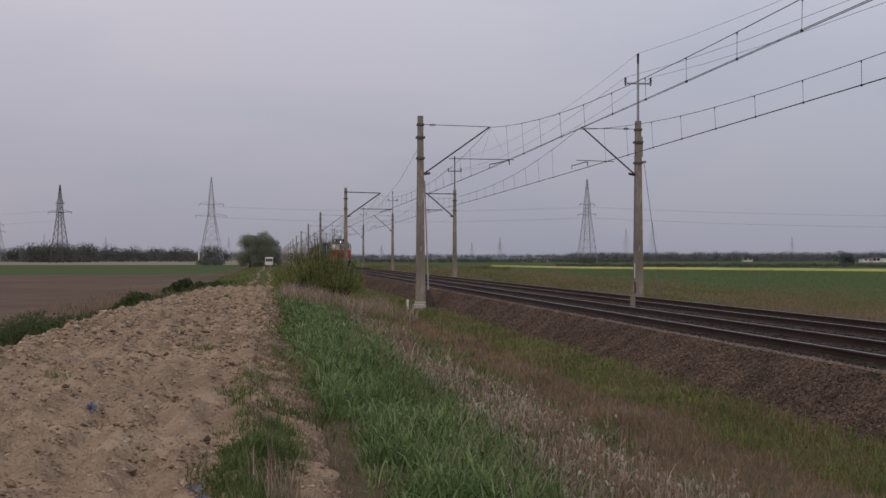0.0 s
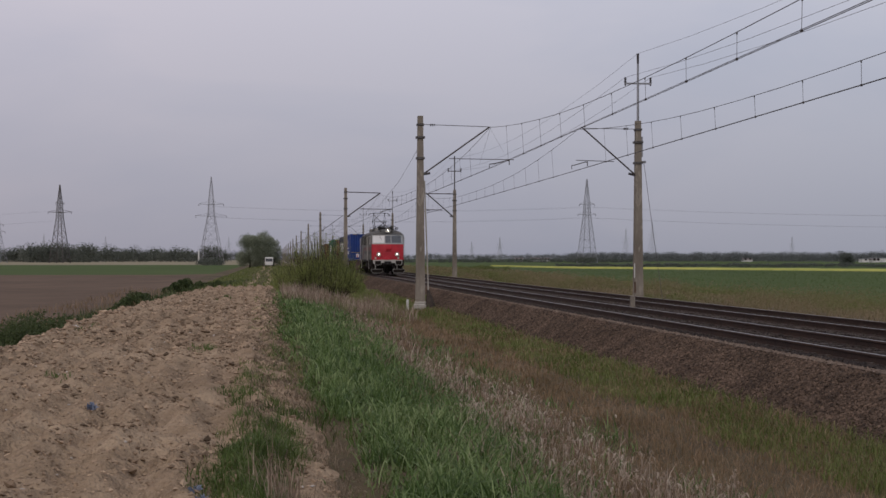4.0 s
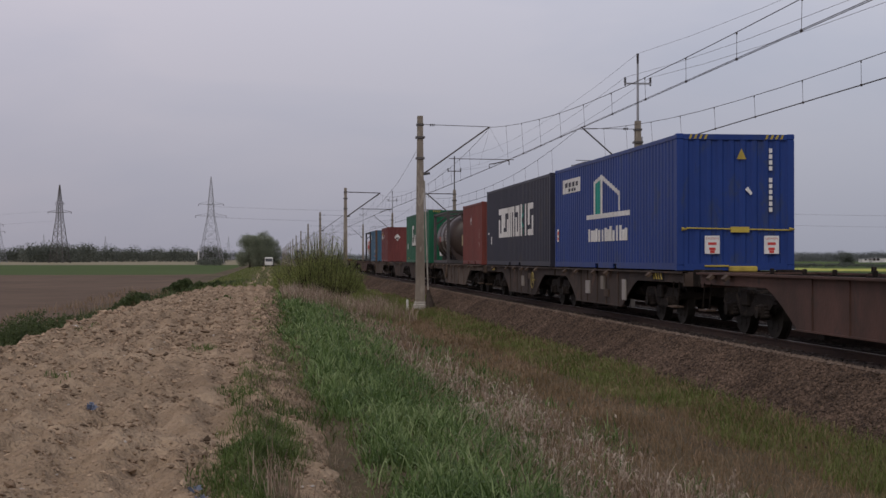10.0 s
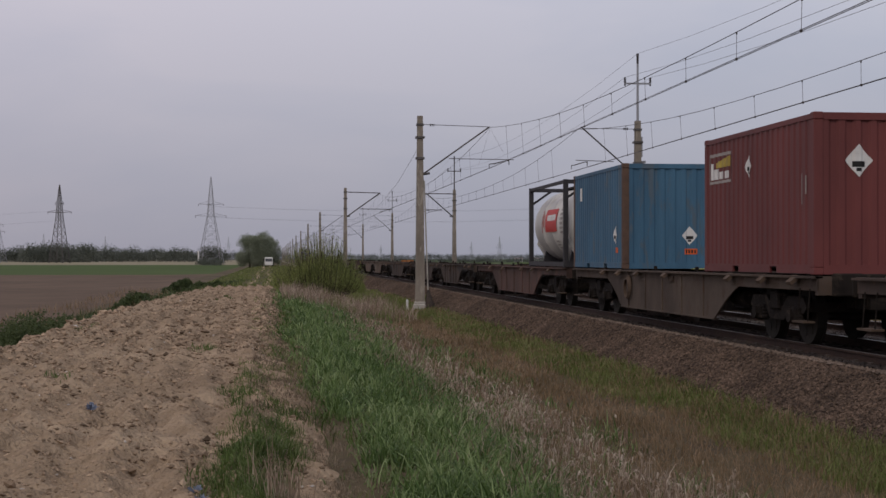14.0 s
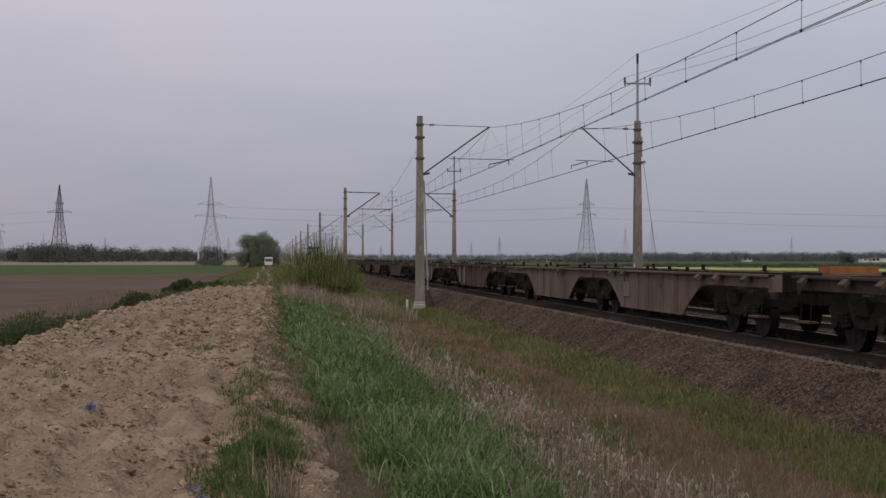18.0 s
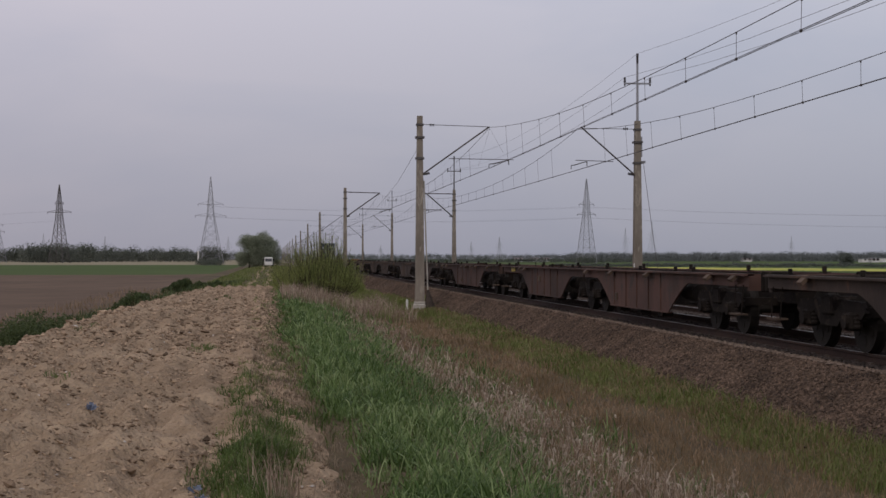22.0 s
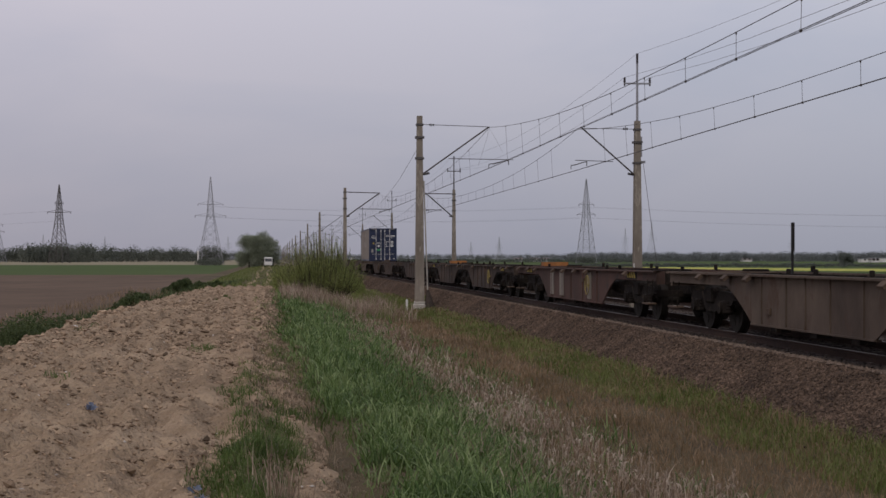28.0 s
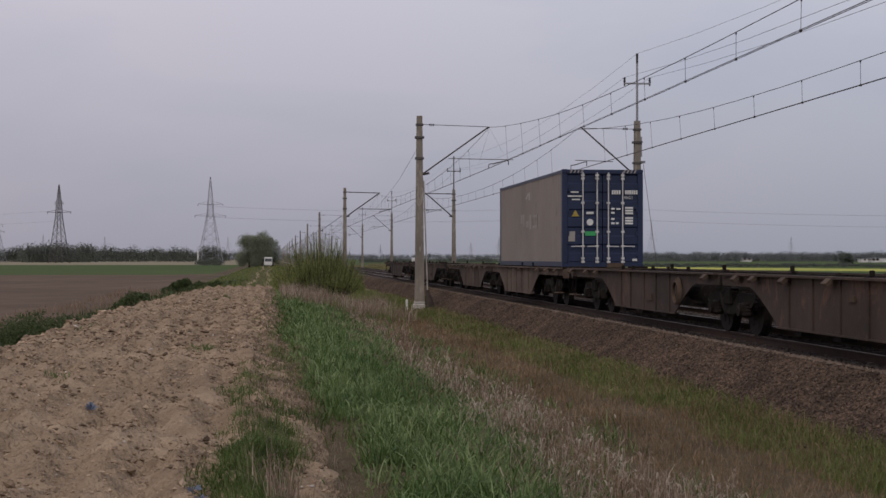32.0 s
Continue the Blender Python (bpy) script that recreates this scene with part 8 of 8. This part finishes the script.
            if s < 0:
                bm = B()
                chain(bm, [(c - 0.50, -7.245, 0.50), (c + 0.50, -7.245, 0.50), (c + 0.50, -7.245, 0.30), (c + 0.38, -7.245, 0.17), (c - 0.38, -7.245, 0.17), (c - 0.50, -7.245, 0.30), (c - 0.50, -7.245, 0.50)], 0.013, 6)
                part("plough_edge", bm, M_APRON, p, "white painted plough edge")
                bm = B()
                rod(bm, (c - 0.15, -7.15, 0.5), (c - 0.15, -7.05, 0.98), 0.025, 8)
                part("plough_strut", bm, M_APRON, p)
        bm = B()
        rod(bm, (0, s * 6.9, 1.0), (0, s * 7.45, 0.92), 0.08, 8)
        bx(bm, -0.3, 0.3, min(s * 6.8, s * 7.1), max(s * 6.8, s * 7.1), 0.9, 1.17)
        part("draw_hook", bm, M_BLACK, t)
        bm = B()
        bx(bm, -1.4, 1.4, min(s * 6.3, s * 6.75), max(s * 6.3, s * 6.75), 0.75, 1.29)
        part("headstock", bm, M_GRIME, t)
        for x in (-0.35, 0.4):
            bm = B()
            chain(bm, [(x, s * 7.0, 0.95), (x, s * 7.22, 0.7), (x + 0.08, s * 7.2, 0.55), (x + 0.16, s * 7.05, 0.8)], 0.025, 6)
            part("brake_hose", bm, M_BLACK, t)
    # sides: windows with bars, doors, rails, stripes
    c = 1.4
    for s in (-1, 1):
        out = s * 1.506
        for q0, q1, z0, z1, n in ((4.14, 5.28, 2.62, 3.36, 4), (1.42, 2.62, 2.60, 3.36, 4), (-0.24, 0.98, 2.60, 3.38, 4), (-3.05, -1.62, 2.58, 3.38, 4)):
            bm = B()
            bx(bm, min(out, out - s * 0.03), max(out, out - s * 0.03), q0 - c, q1 - c, z0, z1)
            w = part("grille_window", bm, M_GRILLE, t, "dark barred side window")
            bm = B()
            for k in range(1, n):
                y = q0 - c + (q1 - q0) * k / n
                bx(bm, min(out, out + s * 0.025), max(out, out + s * 0.025), y - 0.014, y + 0.014, z0, z1)
            part("window_bar", bm, M_DGREY, w)
            bm = B()
            for a in ((q0 - c - 0.05, q0 - c, z0 - 0.05, z1 + 0.05), (q1 - c, q1 - c + 0.05, z0 - 0.05, z1 + 0.05), (q0 - c, q1 - c, z1, z1 + 0.05), (q0 - c, q1 - c, z0 - 0.05, z0)):
                bx(bm, min(s * 1.49, s * 1.525), max(s * 1.49, s * 1.525), *a)
            part("window_frame", bm, M_LOCO, w)
        for y0, y1 in ((-4.95, -4.2), (5.55, 6.2)):
            bm = B()
            bx(bm, min(s * 1.49, s * 1.512), max(s * 1.49, s * 1.512), y0, y1, 1.36, 3.36)
            d = part("cab_door", bm, M_LOCO, t)
            bm = B()
            bx(bm, min(s * 1.505, s * 1.518), max(s * 1.505, s * 1.518), y0 + 0.16, y1 - 0.16, 2.62, 3.2)
            part("door_window", bm, M_GLASS, d)
            for y in (y0 - 0.02, y1 + 0.02):
                bm = B()
                chain(bm, [(s * 1.5, y, 3.32), (s * 1.585, y, 3.28), (s * 1.585, y, 1.25), (s * 1.5, y, 1.2)], 0.017, 8)
                part("handrail", bm, M_APRON, t, "pale handrail beside the cab door")
            bm = B()
            bx(bm, min(s * 1.47, s * 1.50), max(s * 1.47, s * 1.50), y0 + 0.05, y0 + 0.12, 0.5, 1.3)
            part("ladder_post", bm, M_APRON, t, "pale post of the entry ladder")
            bm = B()
            for z in (0.52, 0.8, 1.08):
                bx(bm, min(s * 1.35, s * 1.5), max(s * 1.35, s * 1.5), y0 + 0.1, y1 - 0.1, z - 0.02, z + 0.02)
            part("entry_ladder", bm, M_GRIME, t)
        bm = B()
        bx(bm, min(s * 1.49, s * 1.512), max(s * 1.49, s * 1.512), -6.5 + 0.0 + 0.25, -5.62, 2.62, 3.34)
        w = part("cab_side_window", bm, M_SILVER, t)
        bm = B()
        bx(bm, min(s * 1.5, s * 1.52), max(s * 1.5, s * 1.52), -6.18, -5.7, 2.70, 3.28)
        part("pane", bm, M_PLATE, w, "pale half-open cab side pane")
        bm = B()
        bx(bm, min(s * 1.515, s * 1.528), max(s * 1.515, s * 1.528), -5.98, -5.78, 3.1, 3.27)
        part("window_gap", bm, M_GRILLE, w)

        def band(name, mat, jobs, lab):
            bm = B()
            for y0, a0, b0, y1, a1, b1 in jobs:
                off = s * (1.505)
                v = [bm.verts.new((off, y, z)) for y, z in ((y0, a0), (y1, a1), (y1, b1), (y0, b0))]
                bm.faces.new(v)
            part(name, bm, mat, t, lab)
        band("red_stripe", M_STRIPE, [(-6.75, 2.09, 2.40, -5.1, 2.097, 2.395), (-5.1, 2.097, 2.395, 1.2, 2.12, 2.38), (1.2, 2.12, 2.38, 1.75, 2.0, 2.32), (1.75, 2.0, 2.32, 2.3, 1.72, 2.12), (2.3, 1.72, 2.12, 3.3, 1.34, 1.62), (3.3, 1.34, 1.62, 3.8, 1.34, 1.36)], "faded red stripe that dips at one end")
        band("grey_stripe", M_FADEGREY, [(-6.75, 1.76, 2.06, -5.1, 1.773, 2.06), (-5.1, 1.773, 2.06, 0.9, 1.82, 2.06), (0.9, 1.82, 2.06, 1.3, 1.9, 2.02)], "dark grey stripe")
        band("grey_curve", M_FADEGREY, [(2.0, 2.26, 2.42, 2.6, 1.98, 2.24), (2.6, 1.98, 2.24, 3.2, 1.6, 1.88), (3.2, 1.6, 1.88, 3.9, 1.42, 1.62), (3.9, 1.42, 1.62, 4.7, 1.5, 1.62), (4.7, 1.5, 1.62, 5.2, 1.68, 1.74)], "dark grey curved stripe")
        for y in (3.6, -0.1, -2.5):
            bm = B()
            bx(bm, min(s * 1.495, s * 1.515), max(s * 1.495, s * 1.515), y - 0.16, y + 0.16, 2.66, 3.3)
            part("body_panel", bm, M_LOCO, t)
        bm = B()
        for y0, y1 in ((-6.74, -5.1), (-5.1, 5.1), (5.1, 6.74)):
            bx(bm, min(s * 1.46, s * 1.515), max(s * 1.46, s * 1.515), y0, y1, 1.27, 1.33)
        part("sill_band", bm, M_DGREY, t)
        bm = B()
        chain(bm, [(s * 1.44, -6.7, 3.47), (s * 1.46, -5.1, 3.47), (s * 1.46, 5.1, 3.47), (s * 1.44, 6.7, 3.47)], 0.025, 6)
        part("rain_gutter", bm, M_LOCO, t)
        bm = B()
        bx(bm, min(s * 0.9, s * 1.38), max(s * 0.9, s * 1.38), -1.5, 0.5, 0.62, 1.28, 0.04)
        part("battery_box", bm, M_GRIME, t)
        bm = B()
        rod(bm, (s * 1.15, 0.8, 0.85), (s * 1.15, 2.0, 0.85), 0.2, 12)
        part("air_tank", bm, M_GRIME, t)
        bm = B()
        bx(bm, min(s * 1.5, s * 1.58), max(s * 1.5, s * 1.58), 6.5, 6.6, 2.55, 3.1)
        part("mirror", bm, M_BLACK, t)
    bm = B()
    bx(bm, -1.3, 1.3, -6.3, 6.3, 1.1, 1.29)
    part("underframe", bm, M_BLACK, t)
    # both cabs narrow towards their fronts
    shell = ("side_body", "roof", "cab_", "roof_nose", "window_frame", "windscreen", "wiper", "apron", "red_stripe", "grey_stripe", "sill_band", "rain_gutter", "pane", "window_gap", "mirror", "number_plate")
    for ob in list(t.children_recursive):
        if ob.type == "MESH" and ob.name.startswith(shell) and not ob.name.startswith(("roof_headlamp", "cab_door")):
            for v in ob.data.vertices:
                v.co.x *= 1 - 0.085 * min(1.0, max(0.0, (abs(v.co.y) - 5.1) / 1.65))
    # bogies
    for y in (-4.25, 4.25):
        bm = B()
        for s in (-1, 1):
            slab(bm, [(-2.5, 0.75), (-2.3, 0.95), (-0.9, 1.0), (-0.6, 0.75), (0.6, 0.75), (0.9, 1.0), (2.3, 0.95), (2.5, 0.75), (2.3, 0.66), (0.9, 0.70), (0.6, 0.50), (-0.6, 0.50), (-0.9, 0.70), (-2.3, 0.66)], s * 1.1, s * 1.2, "x")
        bx(bm, -1.1, 1.1, -0.4, 0.4, 0.55, 0.95)
        bo = part("bogie", bm, M_GRIME, t)
        bo.matrix_basis = pose(0, y, 0)
        for a in (-1.525, 1.525):
            for s in (-1, 1):
                bm = B()
                bx(bm, s * 1.15 - 0.14, s * 1.15 + 0.14, a - 0.22, a + 0.22, 0.42, 0.84, 0.05)
                rod(bm, (s * 1.2, a, 0.625), (s * 1.33, a, 0.625), 0.15, 12)
                slab(bm, [(a - 0.35, 0.42), (a + 0.35, 0.42), (a + 0.12, 0.22), (a - 0.12, 0.22)], s * 1.16, s * 1.2, "x")
                part("axle_box", bm, M_GRIME, bo)
                for k in (-0.42, 0.42):
                    bm = B()
                    spring_coil(bm, s * 1.18, a + k, 0.5, 0.36, 0.11)
                    part("spring", bm, M_GRIME, bo)
                bm = B()
                bx(bm, min(s * 1.05, s * 1.22), max(s * 1.05, s * 1.22), a - 0.75, a - 0.55, 0.45, 1.05)
                part("sand_box", bm, M_GRIME, bo)
                bm = B()
                chain(bm, [(s * 1.26, a - 0.7, 0.95), (s * 1.28, a - 0.66, 0.35), (s * 1.2, a - 0.6, 0.25)], 0.03, 6)
                part("sand_pipe", bm, M_GRIME, bo)
            SPINNERS.append((wheelset(bo, a, 0.625, name="driving_wheelset"), 0.625, a))
    # roof gear
    bm = B()
    bx(bm, -0.95, 0.95, -2.4, -0.2, 3.78, 4.05, 0.08)
    v = part("roof_vent", bm, M_ROOF, t)
    for k in range(2):
        bm = B()
        bx(bm, -0.98, 0.98, 0.2 + 1.0 * k, 1.1 + 1.0 * k, 3.76, 4.06, 0.05)
        b = part("resistor_box", bm, M_PLATE, t, "pale louvred box on the roof")
        for j in range(5):
            bm = B()
            bx(bm, -1.0, -0.97, 0.27 + 1.0 * k, 1.03 + 1.0 * k, 3.80 + 0.048 * j, 3.822 + 0.048 * j)
            part("louvre", bm, M_GRILLE, b)

    def pantograph(y, up):
        base, head = 3.98, (5.57 if up else 4.24)
        knee_z, knee_y = (4.80, 1.40) if up else (4.12, 1.75)
        p = new("pantograph")
        p.parent = t
        p["label"] = "raised diamond pantograph" if up else "folded pantograph"
        bm = B()
        for s in (-1, 1):
            bx(bm, s * 0.55 - 0.04, s * 0.55 + 0.04, y - 0.8, y + 0.8, base - 0.04, base + 0.05)
            for k in (-0.6, 0.6):
                rod(bm, (s * 0.55, y + k, 3.8), (s * 0.55, y + k, base), 0.07, 8)
            bx(bm, -0.6, 0.6, y + s * 0.35 - 0.05, y + s * 0.35 + 0.05, base - 0.02, base + 0.08)
        part("base_frame", bm, M_BLACK, p)
        for k in (-1, 1):
            bm = B()
            for s in (-1, 1):
                rod(bm, (s * 0.35, y + k * 0.35, base + 0.05), (s * 0.55, y + k * knee_y, knee_z), 0.027, 6, 0.022)
            rod(bm, (-0.35, y + k * 0.35, base + 0.05), (0.55, y + k * knee_y, knee_z), 0.018, 6)
            rod(bm, (-0.58, y + k * knee_y, knee_z), (0.58, y + k * knee_y, knee_z), 0.013, 6)
            part("lower_arm", bm, M_BLACK, p)
            bm = B()
            for s in (-1, 1):
                rod(bm, (s * 0.56, y + k * knee_y, knee_z), (s * 0.48, y, head - 0.06), 0.016, 6)
            rod(bm, (-0.56, y + k * knee_y, knee_z), (0.1, y, head - 0.08), 0.013, 6)
            part("upper_arm", bm, M_BLACK, p)
        bm = B()
        for k in (-0.17, 0.17):
            chain(bm, [(-0.98, y + k, head - 0.22), (-0.88, y + k, head - 0.07), (-0.62, y + k, head), (0.62, y + k, head), (0.88, y + k, head - 0.07), (0.98, y + k, head - 0.22), (0.86, y + k, head - 0.27)], 0.017, 6)
        for s in (-1, 1):
            bx(bm, s * 0.5 - 0.05, s * 0.5 + 0.05, y - 0.2, y + 0.2, head - 0.1, head - 0.03)
            rod(bm, (s * 0.9, y - 0.17, head - 0.1), (s * 0.9, y + 0.17, head - 0.1), 0.015, 6)
        part("collector_head", bm, M_BLACK, p)
    pantograph(3.45, True)
    pantograph(-4.35, False)
    bm = B()
    chain(bm, [(-0.3, -3.2, 4.1), (-0.3, -1, 4.25), (-0.3, 1.5, 4.2), (-0.3, 2.5, 4.1)], 0.02, 6)
    for y in (-3.0, -1.0, 1.2):
        rod(bm, (-0.3, y, 3.85), (-0.3, y, 4.2), 0.05, 8)
    part("roof_cable", bm, M_BLACK, t)
    bm = B()
    for x in (-0.95, 0.95):
        chain(bm, [(x, -5.9, 3.95), (x, -5.8, 4.08), (x, -3.0, 4.08), (x, -2.9, 3.9)], 0.02, 6)
        for y in (-5.2, -4.4, -3.6):
            rod(bm, (x, y, 3.74), (x, y, 4.08), 0.015, 6)
    part("roof_rail", bm, M_BLACK, t)
    for y in (-5.4, -2.7):
        bm = B()
        rod(bm, (-0.8, y, 3.78), (-0.8, y, 4.0), 0.09, 10)
        part("roof_insulator", bm, M_APRON, t)
    return t


coupled(make_loco(), 1.4)


# ---- what moves ----
def motions():
    for ob, q, z in MOVERS:
        walk(ob, [(t, pose(NEAR, along(q, t), z)) for t in (0, 8, 16, 24, 32)])
    # wheels turn, one row for each frame while they pass close by
    step = SPEED / FPS
    for ob, r, a in SPINNERS:
        top = ob
        while top.parent:
            top = top.parent
        q = next(m[1] for m in MOVERS if m[0] == top) + ob.parent.matrix_basis.translation.y
        k0 = max(1, int((10 + (q - 125) / SPEED) * FPS))
        k1 = min(32 * FPS - 1, int((10 + (q - 14) / SPEED) * FPS))
        rows = [(k / FPS, Matrix.Translation((0, a, r)) @ Matrix.Rotation(step * k / r, 4, "X")) for k in range(k0, k1 + 1)]
        if len(rows) > 1:
            walk(ob, [(0, rows[0][1])] + rows + [(32, rows[-1][1])])


motions()
